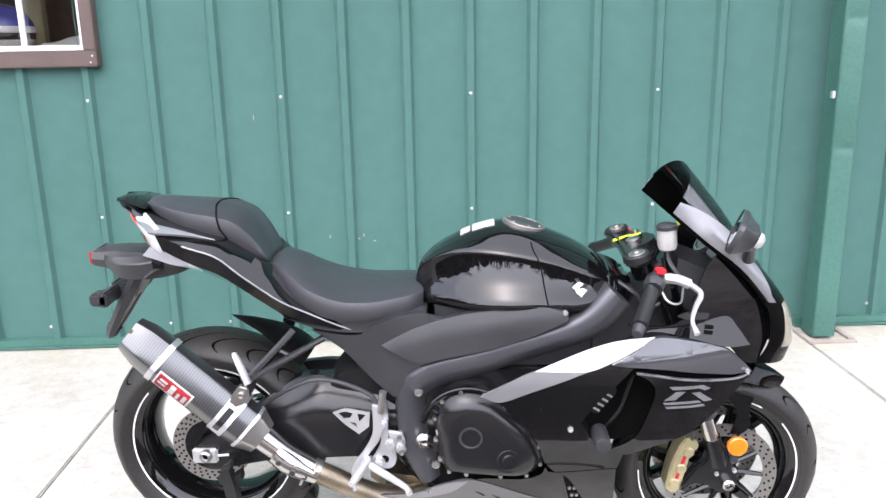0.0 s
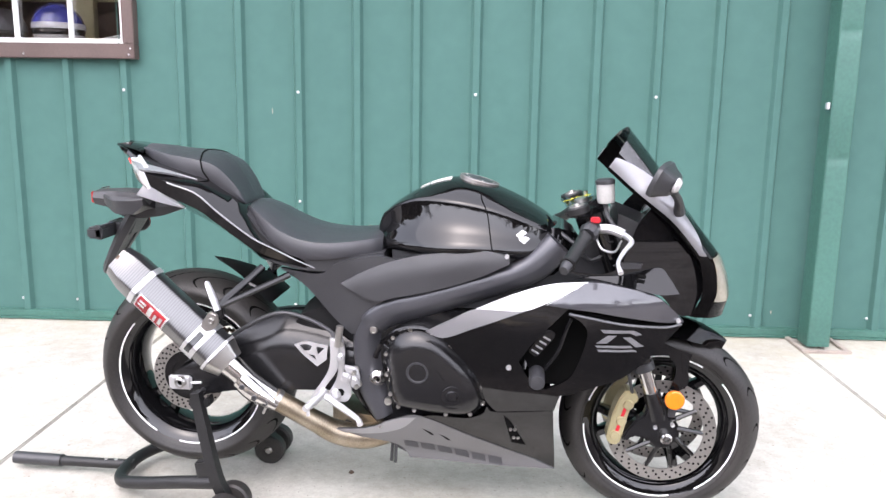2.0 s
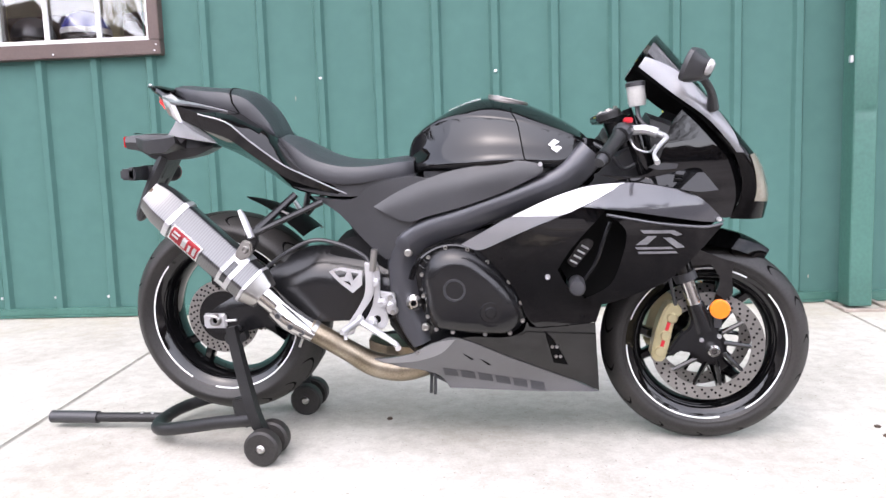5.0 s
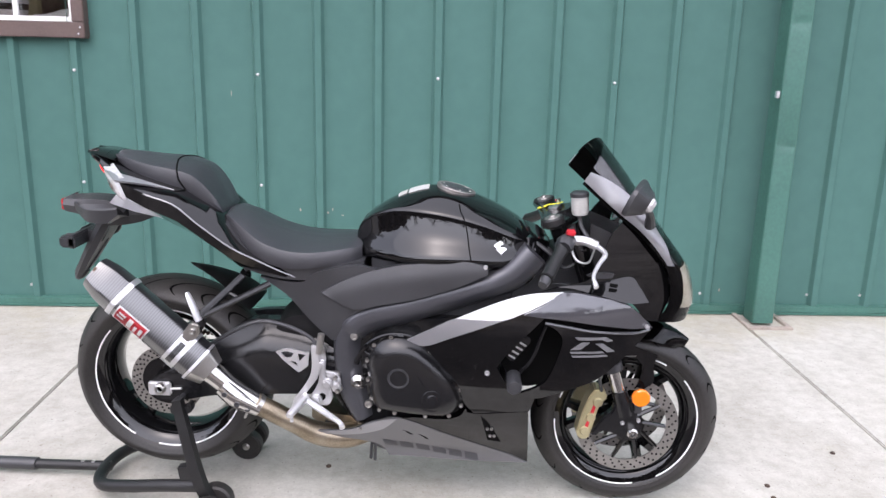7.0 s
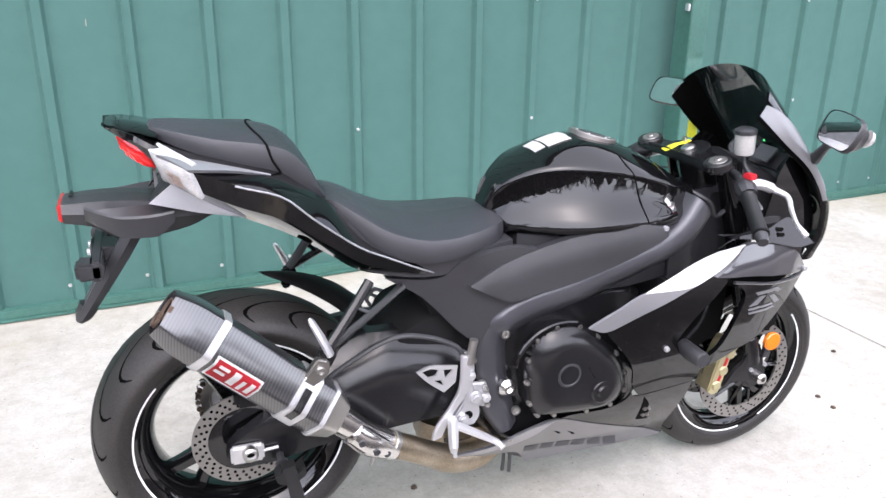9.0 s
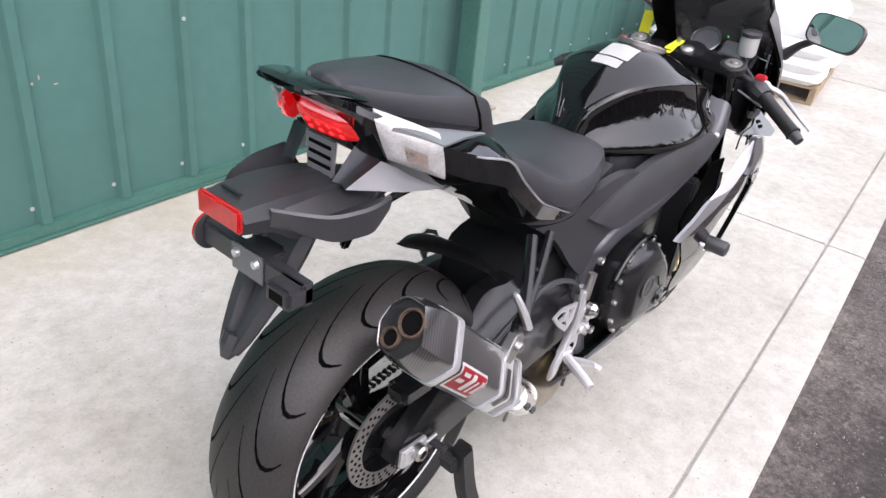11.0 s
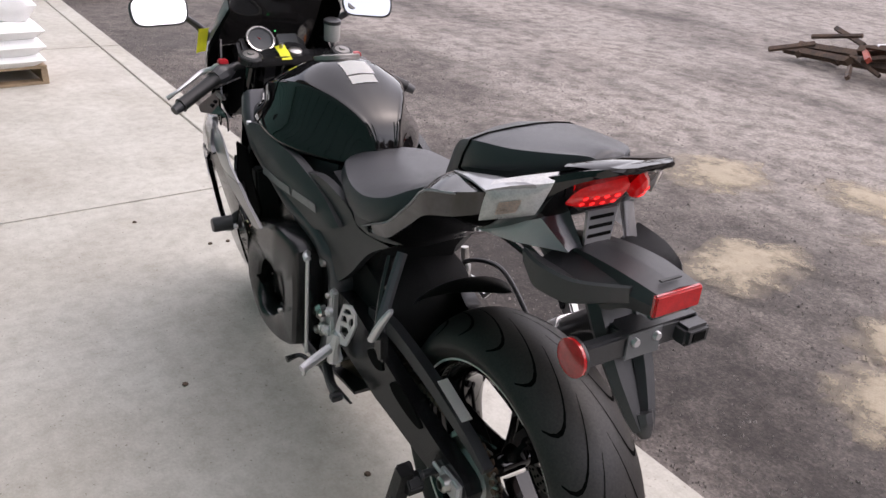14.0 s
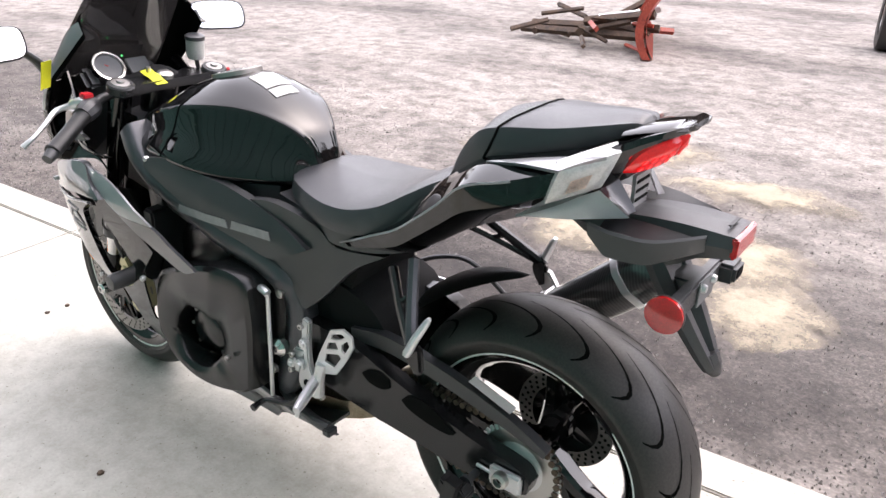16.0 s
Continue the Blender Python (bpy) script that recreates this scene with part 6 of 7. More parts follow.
    # crash bobbin
    part("crash_bobbin", lathe([(0, 0.03), (0.018, 0.028), (0.021, 0.022), (0.021, -0.05), (0, -0.05)], (1.037, s * 0.268, 0.508), (0.0, s, 0), 24), MATTE, bike, "black crash bobbin")
    # belly pan
    belly = part("belly_pan", panel([(0.846, 0.353), (0.892, 0.372), (0.905, 0.40), (0.93, 0.383), (1.086, 0.398), (1.092, 0.31), (1.099, 0.23), (1.102, 0.176), (1.014, 0.2155), (0.86, 0.285), (0.722, 0.3485), (0.76, 0.353)], fair_y, s, 0.005, 0.03), BLACK, bike, "dark belly fairing")
    part("silver_belly", panel([(0.424, 0.276), (0.51, 0.284), (0.574, 0.298), (0.615, 0.320), (0.655, 0.338), (0.716, 0.3485), (0.86, 0.2835), (1.014, 0.214), (1.102, 0.173), (0.90, 0.172), (0.676, 0.178), (0.645, 0.222), (0.58, 0.244), (0.50, 0.256), (0.432, 0.266)], lambda x, z: fair_y(x, z) + 0.002, s, 0.007, 0.03), BELLYG, belly, "dark silver lower belly panel")
    # paler overlay paints the highlight on the belly's upward-facing edge
    part("belly_highlight", panel([(0.430, 0.274), (0.508, 0.283), (0.574, 0.2975), (0.615, 0.3195), (0.655, 0.3375), (0.706, 0.3455), (0.664, 0.301), (0.603, 0.276), (0.549, 0.268), (0.48, 0.266)], lambda x, z: fair_y(x, z) + 0.0045, s, 0.005, 0.02), SILVER, belly, "upper edge of the belly pan, its highlight painted pale silver")
    for k in range(6):
        x = 0.660 + 0.0495 * k
        z = 0.248 - 0.0084 * k
        shp = [(x, z), (x + 0.040, z - 0.007), (x + 0.044, z - 0.032), (x + 0.004, z - 0.026)]
        part("belly_badge", panel(shp, lambda q, w: fair_y(q, w) + 0.0032, s, 0.001, 0.02, None, 20), INK, belly, "dark lettering bars")
    # slots and vent laid on as plates, their inner shade in the colour
    for k in range(2):
        x = 0.722 + 0.047 * k
        part("belly_slot", panel([(x, 0.298 - 0.018 * k), (x + 0.022, 0.276 - 0.018 * k), (x + 0.03, 0.276 - 0.018 * k), (x + 0.02, 0.286 - 0.018 * k)], lambda q, w: fair_y(q, w) + 0.003, s, 0.001, 0.02, None, 20), RECESSB, belly)
    part("belly_vent", panel([(0.952, 0.372), (0.975, 0.345), (1.015, 0.262), (0.975, 0.27), (0.962, 0.33)], lambda q, w: fair_y(q, w) + 0.002, s, 0.001, 0.02, None, 20), RECESSB, belly)
    for z in (0.325, 0.293):
        for dx in (0.0, 0.012):
            part("vent_bolt", bolt((0.972 + dx + (0.325 - z) * 0.3, s * (fair_y(0.98, z) + 0.003), z), s, 0.005), STEEL, belly)
    part("belly_screw", bolt((0.598, s * (fair_y(0.598, 0.30) + 0.003), 0.303), s, 0.006), STEEL, belly)
part("belly_floor", hull([(x, [(0.0001, z), (h, z + 0.004), (h, z + 0.012), (0.0001, z + 0.012)]) for x, z, h in ((0.47, 0.252, 0.12), (0.60, 0.232, 0.12), (0.68, 0.179, 0.105), (0.9, 0.1735, 0.10), (1.10, 0.1735, 0.10))], 2), MATTE, bike)
part("drain_hose", tube([(0.622, -0.10, 0.24), (0.620, -0.105, 0.19), (0.618, -0.105, 0.160)], 0.005, 8, 2), MATTE, bike)
part("drain_hose", tube([(0.634, -0.11, 0.24), (0.633, -0.115, 0.19), (0.632, -0.115, 0.160)], 0.005, 8, 2), MATTE, bike)

# ---- nose cowl, screen, headlights ----
CL = spl([(1.264, 1.156), (1.345, 1.057), (1.412, 0.961), (1.482, 0.877), (1.535, 0.805), (1.562, 0.715), (1.556, 0.655)], 6)
SL = spl([(1.198, 0.164, 1.058), (1.280, 0.178, 0.988), (1.358, 0.184, 0.928), (1.412, 0.180, 0.870), (1.450, 0.170, 0.815), (1.465, 0.156, 0.73), (1.440, 0.146, 0.662)], 6)


def nose(u, v, lift=0.0):
    """A place on the nose shell: u from -1 (right) to 1 (left), v from the screen's trailing edge to the chin."""
    k = v * (len(CL) - 1)
    c = [interp(k, range(len(CL)), [p[i] for p in CL]) for i in (0, 1)]
    q = [interp(k, range(len(SL)), [p[i] for p in SL]) for i in (0, 1, 2)]
    th = u * math.pi / 2
    w = abs(math.cos(th)) ** 0.75
    return Vector((q[0] + (c[0] - q[0]) * w + lift * 0.7, q[1] * math.sin(th) * (1 + lift * 2), q[2] + (c[1] - q[2]) * w + lift * 0.7))


def nose_patch(u0, u1, v0, v1, lift, nu=16, nv=16, th=0.004, shape=None):
    bm = bmesh.new()
    rows = []
    for v in np.linspace(0, 1, nv):
        row = []
        for u in np.linspace(0, 1, nu):
            uu, vv = u0 + (u1 - u0) * u, v0 + (v1 - v0) * v
            if shape:
                uu, vv = shape(u, v)
            row.append(nose(uu, vv, lift))
        rows.append(row)
    grid_faces(bm, rows)
    bmesh.ops.solidify(bm, geom=bm.faces[:], thickness=th)
    return bm


cowl = part("nose_cowl", nose_patch(-1, 1, 0.42, 1.0, 0.0, 33, 22), BLACK, bike, "gloss black nose cowl")
part("windscreen", nose_patch(-0.82, 0.82, 0.0, 0.425, 0.003, 33, 16, 0.003), SHADE, cowl, "dark smoked windscreen")
for s in (-1, 1):
    part("cowl_cheek", nose_patch(s * 0.76, s * 1.0, 0.0, 0.80, 0.006, 8, 22, 0.006, lambda u, v, s=s: (s * (1.0 - (1 - u) * (0.10 + 0.27 * math.sin(math.pi * min(1, v * 1.1)))), 0.62 * v)), CHEEK, cowl, "silver-grey cowl cheek")
    part("cowl_lining", nose_patch(0, 1, 0, 1, -0.006, 8, 16, 0.002, lambda u, v, s=s: (s * (0.60 + 0.395 * u), 0.006 + 0.60 * v)), RECESSB, cowl, "black inner lining of the cowl")
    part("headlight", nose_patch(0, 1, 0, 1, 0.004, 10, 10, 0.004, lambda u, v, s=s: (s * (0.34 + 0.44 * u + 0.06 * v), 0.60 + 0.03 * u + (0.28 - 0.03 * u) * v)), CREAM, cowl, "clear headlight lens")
    part("intake", nose_patch(0, 1, 0, 1, 0.003, 8, 8, 0.003, lambda u, v, s=s: (s * (0.06 + 0.22 * u), 0.74 + 0.14 * v)), RECESSB, cowl)
    side = [(1.10, 0.790), (1.19, 0.782), (1.240, 0.800), (1.262, 0.850), (1.285, 0.915), (1.318, 0.958), (1.370, 0.930), (1.412, 0.872), (1.455, 0.80), (1.470, 0.74), (1.445, 0.665), (1.405, 0.672), (1.345, 0.732), (1.25, 0.757), (1.16, 0.772)]
    part("inner_cheek", panel(side, lambda x, z: interp(x, [1.1, 1.25, 1.4, 1.47], [0.205, 0.190, 0.158, 0.140]) - 0.10 * max(0, z - 0.84), s, 0.005), BLACK, cowl, "gloss black inner cheek")
    part("cheek_slot", panel([(1.225, 0.805), (1.25, 0.815), (1.30, 0.812), (1.295, 0.800), (1.25, 0.798)], lambda x, z: 0.192, s, 0.01, 0.02), MATTE, cowl)
    # mirror: stalk, shell, glass, clear signal
    mc = Vector((1.315, s * 0.325, 1.040)) if s > 0 else Vector((1.308, -0.300, 1.050))
    if s < 0:
        nrm = Vector((-0.86, 0.32, 0.40)).normalized()
    else:
        nrm = Vector((-0.90, -0.04, 0.44)).normalized()
    up = (Vector((0, 0, 1)) - nrm * nrm.z).normalized()
    rt = up.cross(nrm).normalized()
    arm = part("mirror", tube([(1.385, s * 0.178, 0.950), (1.375, s * 0.210, 0.985), (1.35, s * 0.25, 1.015), tuple(mc - nrm * 0.015 - Vector((0, s * 0.05, 0)))], [0.016, 0.011, 0.010, 0.014], 10, 4), MATTE, bike, "black mirror on a curved stalk")
    shape = outline([(-0.080, -0.014), (-0.070, 0.034), (0.0, 0.045), (0.072, 0.040), (0.082, 0.006), (0.066, -0.036), (0.0, -0.043), (-0.062, -0.042)], 4, 85)
    shape = [(p * s * 0.93, q * 0.90) for p, q in shape]
    out = -1 if rt.y * s > 0 else 1
    bm = bmesh.new()
    rows = []
    for f, dep in ((1.0, 0.004), (1.03, 0.001), (1.04, -0.008), (0.96, -0.013), (0.80, -0.024), (0.62, -0.040), (0.40, -0.048)):
        rows.append([mc + rt * (p * f) + up * (q * f - 0.10 * min(0, dep + 0.03)) + nrm * dep for p, q in shape])
    grid_faces(bm, rows, True)
    bm.faces.new([bm.verts.new(p) for p in rows[-1]])
    bmesh.ops.remove_doubles(bm, verts=bm.verts, dist=1e-5)
    part("mirror_shell", bm, MATTE, arm, "", 22)
    bm = bmesh.new()
    bm.faces.new([bm.verts.new(mc + rt * (p * 0.965) + up * (q * 0.965) + nrm * 0.002) for p, q in shape])
    part("mirror_glass", bm, MIRROR, arm, "mirror glass", 0)
    part("mirror_signal", lathe([(0, 0.010), (0.012, 0.008), (0.019, 0.001), (0.02, -0.006), (0, -0.006)], tuple(mc - nrm * 0.040 + Vector((0, s * 0.036, 0.004))), tuple(-nrm), 18), AMBER, arm, "clear signal lens on the mirror")

# ---- cockpit ----
clamp = part("triple_clamp", plate([(1.095, -0.150), (1.13, -0.165), (1.175, -0.12), (1.20, -0.04), (1.20, 0.04), (1.175, 0.12), (1.13, 0.165), (1.095, 0.150), (1.105, 0.05), (1.105, -0.05)], 0.922, 0.945, None, 0.006, True, "z"), ENGINE, bike, "black top triple clamp")
part("stem_nut", lathe([(0, 0.014), (0.012, 0.014), (0.019, 0.010), (0.02, 0)], (1.148, 0, 0.945), (-0.3, 0, 1), 20), STEEL, clamp)
for s in (-1, 1):
    part("fork_cap", lathe([(0, 0.009), (0.008, 0.009), (0.010, 0.005), (0.021, 0.004), (0.023, 0)], (1.128, s * 0.135, 0.951), (-0.3, 0, 1), 20), DISC, clamp)
    part("fork_cup", lathe([(0.0225, 0.008), (0.030, 0.008), (0.033, 0.004), (0.033, -0.012), (0.0225, -0.012)], (1.128, s * 0.135, 0.945), (-0.3, 0, 1), 24), STANDM, clamp, "black fork clamp ring")
    g = part("handlebar", tube([(1.185, s * 0.13, 0.915), (1.165, s * 0.19, 0.905), (1.094, s * 0.345, 0.833)], 0.011, 12, 3), MATTE, bike, "black clip-on handlebar")
    part("grip", tube([(1.148, s * 0.232, 0.888), (1.140, s * 0.246, 0.880), (1.102, s * 0.330, 0.840), (1.099, s * 0.336, 0.837)], [0.021, 0.0175, 0.0175, 0.020], 16, 2), STANDM, g, "ribbed rubber grip")
    part("bar_end", rod((1.098, s * 0.338, 0.836), (1.088, s * 0.358, 0.826), 0.015, 0.012), MATTE, g)
    part("switch_box", tube([(1.170, s * 0.185, 0.905), (1.158, s * 0.208, 0.897), (1.150, s * 0.228, 0.889)], [0.020, 0.026, 0.022], 10, 3), MATTE, g)
    part("switch_button", box((1.160, s * 0.200 - 0.013, 0.920), (1.184, s * 0.200 + 0.013, 0.934), 0.003), REDPL, g, "red switch")
    part("lever_perch", tube([(1.175, s * 0.175, 0.90), (1.215, s * 0.19, 0.902), (1.245, s * 0.20, 0.892)], 0.013, 10, 3), ALU, g)
    part("lever", tube([(1.245, s * 0.20, 0.892), (1.262, s * 0.235, 0.880), (1.240, s * 0.275, 0.862), (1.222, s * 0.315, 0.842), (1.226, s * 0.345, 0.822)], [0.008, 0.007, 0.0058, 0.005, 0.007], 10, 4, None), ALU, g, "bright aluminium lever")
    part("control_cable", tube([(1.175, s * 0.19, 0.885), (1.19, s * 0.215, 0.855), (1.225, s * 0.20, 0.845), (1.25, s * 0.13, 0.86)], 0.003, 8, 5), ALU if s < 0 else MATTE, g)
res = part("brake_reservoir", lathe([(0, -0.03), (0.021, -0.03), (0.024, -0.02), (0.024, 0.022), (0, 0.022)], (1.200, -0.135, 0.994), (-0.1, 0, 1), 24), RESV, bike, "milky brake fluid reservoir")
part("reservoir_cap", lathe([(0, 0.034), (0.020, 0.034), (0.026, 0.030), (0.026, 0.0205), (0, 0.0205)], (1.200, -0.135, 0.994), (-0.1, 0, 1), 24), MATTE, res)
part("reservoir_hose", tube([(1.202, -0.135, 0.967), (1.206, -0.142, 0.935), (1.225, -0.165, 0.905)], 0.006, 8, 3), MATTE, res)
dash = part("instrument_panel", box((0, -0.115, -0.01), (0.075, 0.10, 0.055), 0.012), MATTE, bike, "black instrument panel")
DM = Matrix.Translation((1.345, 0, 0.905)) @ Matrix.Rotation(radians(38), 4, "Y")
bmd = bmesh.new()
bmd.from_mesh(dash.data)
bmesh.ops.transform(bmd, matrix=DM @ Matrix.Translation((0, 0, 0.0)), verts=bmd.verts)
bmd.to_mesh(dash.data)
bmd.free()
dc = Vector((1.356, 0.033, 0.940))
part("tachometer", lathe([(0, 0.006), (0.034, 0.006), (0.036, 0.008)], tuple(dc), (-0.75, 0, 0.66), 36), LCD, dash, "round tachometer dial")
part("dial_ring", lathe([(0.036, 0.006), (0.038, 0.011), (0.043, 0.011), (0.046, 0.0), (0.046, -0.02)], tuple(dc), (-0.75, 0, 0.66), 40), CHROME, dash, "bright dial ring")
sub = box((-0.024, -0.032, 0), (0.024, 0.032, 0.005), 0.004)
bmesh.ops.transform(sub, matrix=Matrix.Translation((1.350, -0.052, 0.936)) @ Matrix.Rotation(radians(-49), 4, "Y"), verts=sub.verts)
part("lcd_panel", sub, LCD, dash, "grey display panel")
part("indicator", rod((1.372, -0.02, 0.962), (1.370, -0.02, 0.965), 0.002), GLOW, dash, "small green lit indicator")
part("needle", rod(dc + Vector((-0.006, 0, 0.006)), dc + Vector((0.012, 0.018, 0.014)), 0.0012), REDPL, dash)
part("key", tube([(1.165, 0.035, 0.945), (1.160, 0.036, 0.972)], 0.006, 8, 1), STEEL, bike, "ignition key")


def tag(pts, label):
    bm = bmesh.new()
    bm.faces.new([bm.verts.new(p) for p in pts])
    bmesh.ops.subdivide_edges(bm, edges=bm.edges[:], cuts=3, use_grid_fill=True)
    for v in bm.verts:
        v.co.z += 0.004 * noise.noise(v.co * 40)
    bmesh.ops.solidify(bm, geom=bm.faces[:], thickness=0.001)
    return part("paper_tag", bm, YELLOW, bike, label)


tag([(1.178, 0.050, 0.962), (1.172, 0.022, 0.964), (1.098, 0.026, 0.940), (1.104, 0.054, 0.938)], "yellow paper tag on the key")
tag([(1.325, 0.192, 0.988), (1.315, 0.222, 0.988), (1.325, 0.232, 0.920), (1.335, 0.202, 0.920)], "yellow paper tag under the mirror")

# ---- swingarm, chain, hugger ----
for s in (-1, 1):
    if s < 0:
        arm = [(0.585, 0.50), (0.50, 0.535), (0.42, 0.580), (0.33, 0.600), (0.25, 0.592), (0.16, 0.540), (0.08, 0.480), (0.0, 0.435), (-0.045, 0.405), (-0.055, 0.375), (-0.02, 0.352), (0.05, 0.350), (0.16, 0.372), (0.30, 0.385), (0.45, 0.390), (0.585, 0.395)]
    else:
        arm = [(0.585, 0.52), (0.48, 0.535), (0.36, 0.525), (0.22, 0.480), (0.08, 0.438), (-0.03, 0.420), (-0.06, 0.395), (-0.055, 0.370), (-0.01, 0.352), (0.10, 0.352), (0.26, 0.372), (0.42, 0.385), (0.585, 0.395)]
    sw = part("swingarm", panel(arm, lambda x, z: interp(x, [-0.06, 0.1, 0.3, 0.6], [0.138, 0.140, 0.150, 0.140]) - (6.0 * max(0, z - interp(x, [-0.06, 0.1, 0.3, 0.6], [0.39, 0.43, 0.50, 0.46])) ** 2 if s < 0 else 0), s, 0.035, 0.02), ENGINE, bike, "black cast swingarm")
    part("axle_block", box((-0.048, min(s * 0.137, s * 0.152), 0.366), (0.022, max(s * 0.137, s * 0.152), 0.410), 0.005), ALU, sw, "silver axle adjuster block")
    part("axle_nut", lathe([(0.0095, 0.014), (0.0125, 0.014), (0.0165, 0.010), (0.0175, -0.004), (0.0095, -0.004)], (-0.008, s * 0.153, 0.392), (0, s, 0), 24), STEEL, sw, "hollow axle nut")
    part("axle_bore", lathe([(0, 0.003), (0.0096, 0.003)], (-0.008, s * 0.153, 0.392), (0, s, 0), 20), RECESSB, sw)
    part("adjuster", rod((0.02, s * 0.145, 0.388), (0.052, s * 0.145, 0.390), 0.004), ALU, sw)
    part("stand_spool", lathe([(0.0, 0.04), (0.014, 0.04), (0.014, 0.032), (0.008, 0.028), (0.008, 0.0)], (0.055, s * 0.138, 0.365), (0, s, 0), 16), MATTE, sw)
    # pockets are plates set proud, with recess shade as their colour
    for pts in ([(0.238, 0.456), (0.222, 0.472), (0.195, 0.476), (0.160, 0.466), (0.128, 0.447), (0.108, 0.432), (0.118, 0.424), (0.145, 0.423), (0.185, 0.430), (0.222, 0.442)], [(0.345, 0.476), (0.325, 0.492), (0.295, 0.498), (0.270, 0.488), (0.268, 0.470), (0.290, 0.460), (0.325, 0.462)]):
        if s > 0:
            part("arm_pocket", panel(pts, lambda x, z: interp(x, [-0.06, 0.1, 0.3, 0.6], [0.138, 0.140, 0.150, 0.140]) + 0.003, s, 0.004, 0.03), RECESSB, sw)
part("swingarm_bridge", hull([(x, [(0.0001, 0.43), (0.13, 0.43), (0.135, 0.52), (0.0001, 0.53)]) for x in (0.36, 0.44, 0.52)], 2), ENGINE, bike)
part("brake_line", tube([(0.10, -0.155, 0.50), (0.20, -0.165, 0.575), (0.30, -0.170, 0.625), (0.38, -0.168, 0.615), (0.45, -0.165, 0.58), (0.47, -0.17, 0.55)], 0.006, 8, 5), MATTE, bike)
part("rear_caliper", box((-0.03, -0.125, 0.482), (0.055, -0.075, 0.525), 0.01), ENGINE, bike, "black rear brake caliper")
part("rear_axle", rod((-0.012, -0.15, 0.388), (-0.012, 0.15, 0.388), 0.012), STEEL, bike)
bm = bmesh.new()
rows = []
for a in np.linspace(radians(80), radians(42), 18):
    f = (radians(80) - a) / radians(38)
    wdt = 0.094 * min(1, 0.03 + 1.25 * f)
    R = 0.361 + 0.024 * f
    rows.append([(RA[0] + math.cos(a) * (R - 0.026 * f ** 0.5 * abs(b) ** 2.2), b * wdt, RA[2] + math.sin(a) * (R - 0.026 * f ** 0.5 * abs(b) ** 2.2)) for b in np.linspace(-1, 1, 13)])
grid_faces(bm, rows)
bmesh.ops.solidify(bm, geom=bm.faces[:], thickness=0.004)
part("hugger", bm, STANDM, bike, "matte black rear hugger")
part("chain_guard", panel([(0.40, 0.550), (0.30, 0.565), (0.15, 0.545), (0.0, 0.505), (-0.08, 0.470), (-0.075, 0.455), (0.0, 0.478), (0.15, 0.512), (0.30, 0.530), (0.40, 0.520)], lambda x, z: 0.122, 1, 0.022), MATTE, bike, "black chain guard")
sub = bmesh.new()
grid_faces(sub, [[(0.096 - 0.095 * a, 0.123 - 0.024 * b, 0.548 - 0.030 * a + 0.002) for b in (0, 1)] for a in np.linspace(0, 1, 5)])
bmesh.ops.solidify(sub, geom=sub.faces[:], thickness=0.002)
part("warning_label", sub, PAPER, bike, "white warning label on the chain guard")
# sprocket and chain on the left
spr = lathe([(0.055, 0.094), (0.085, 0.094), (0.085, 0.100), (0.055, 0.100)], RA, seg=44, closed=True)
for k in range(42):
    a = 2 * math.pi * k / 42
    c = Vector((RA[0] + 0.088 * math.cos(a), 0.097, RA[2] + 0.088 * math.sin(a)))
    tube([c - Vector((0.006 * math.cos(a), 0, 0.006 * math.sin(a))), c + Vector((0.005 * math.cos(a), 0, 0.005 * math.sin(a)))], [0.006, 0.003], 6, 1, spr)
part("rear_sprocket", spr, STEEL, rear, "steel rear sprocket")
part("sprocket_carrier", lathe([(0, 0.09), (0.03, 0.105), (0.06, 0.099), (0.062, 0.09)], RA, seg=24), ALU, rear)
links = []
for k in range(34):
    links.append((RA[0] + 0.02 + k * 0.0159, 0.097, RA[2] + 0.087 - k * 0.0159 * 0.02))
for k in range(34):
    links.append((RA[0] + 0.01 + k * 0.0159, 0.097, RA[2] - 0.087 + k * 0.0159 * 0.12))
for k in range(17):
    a = math.pi / 2 + math.pi * k / 16
    links.append((RA[0] + 0.0 + 0.087 * math.cos(a), 0.097, RA[2] + 0.087 * math.sin(a)))
bm = bmesh.new()
for x, y, z in links:
    for dy in (-0.008, 0.008):
        lathe([(0, 0.0015), (0.0068, 0.0015), (0.0068, -0.0015), (0, -0.0015)], (x, y + dy, z), (0, 1, 0), 7, bm)
    lathe([(0.0045, 0.008), (0.0045, -0.008)], (x, y, z), (0, 1, 0), 6, bm)
part("chain", bm, RUST, bike, "dark drive chain")

# ---- exhaust ----
A0, A1 = Vector((0.168, -0.205, 0.477)), Vector((-0.138, -0.198, 0.758))
ax = (A1 - A0).normalized()
sy = (Vector((0, -1, 0)) - ax * ax.dot(Vector((0, -1, 0)))).normalized()
nn = ax.cross(sy).normalized()
nn = nn if nn.z > 0 else -nn


def facets(pts, r=0.007):
    """A polygon with each corner slightly rounded."""
    out = []
    for i, p in enumerate(pts):
        p, a, b = Vector(p), Vector(pts[i - 1]), Vector(pts[(i + 1) % len(pts)])
        q, w = p + (a - p).normalized() * r, p + (b - p).normalized() * r
        out += [tuple(q), tuple(p * 0.5 + (q + w) * 0.25), tuple(w)]
    return out


SECTION = facets([(-0.045, 0.030), (-0.024, 0.056), (0.022, 0.056), (0.056, -0.010), (0.030, -0.053), (-0.028, -0.053), (-0.050, -0.012)])


def can(f0, f1, k0, k1, n=2, lift=0.0, cap=True):
    """A stretch of the three-sided oval silencer."""
    rows = []
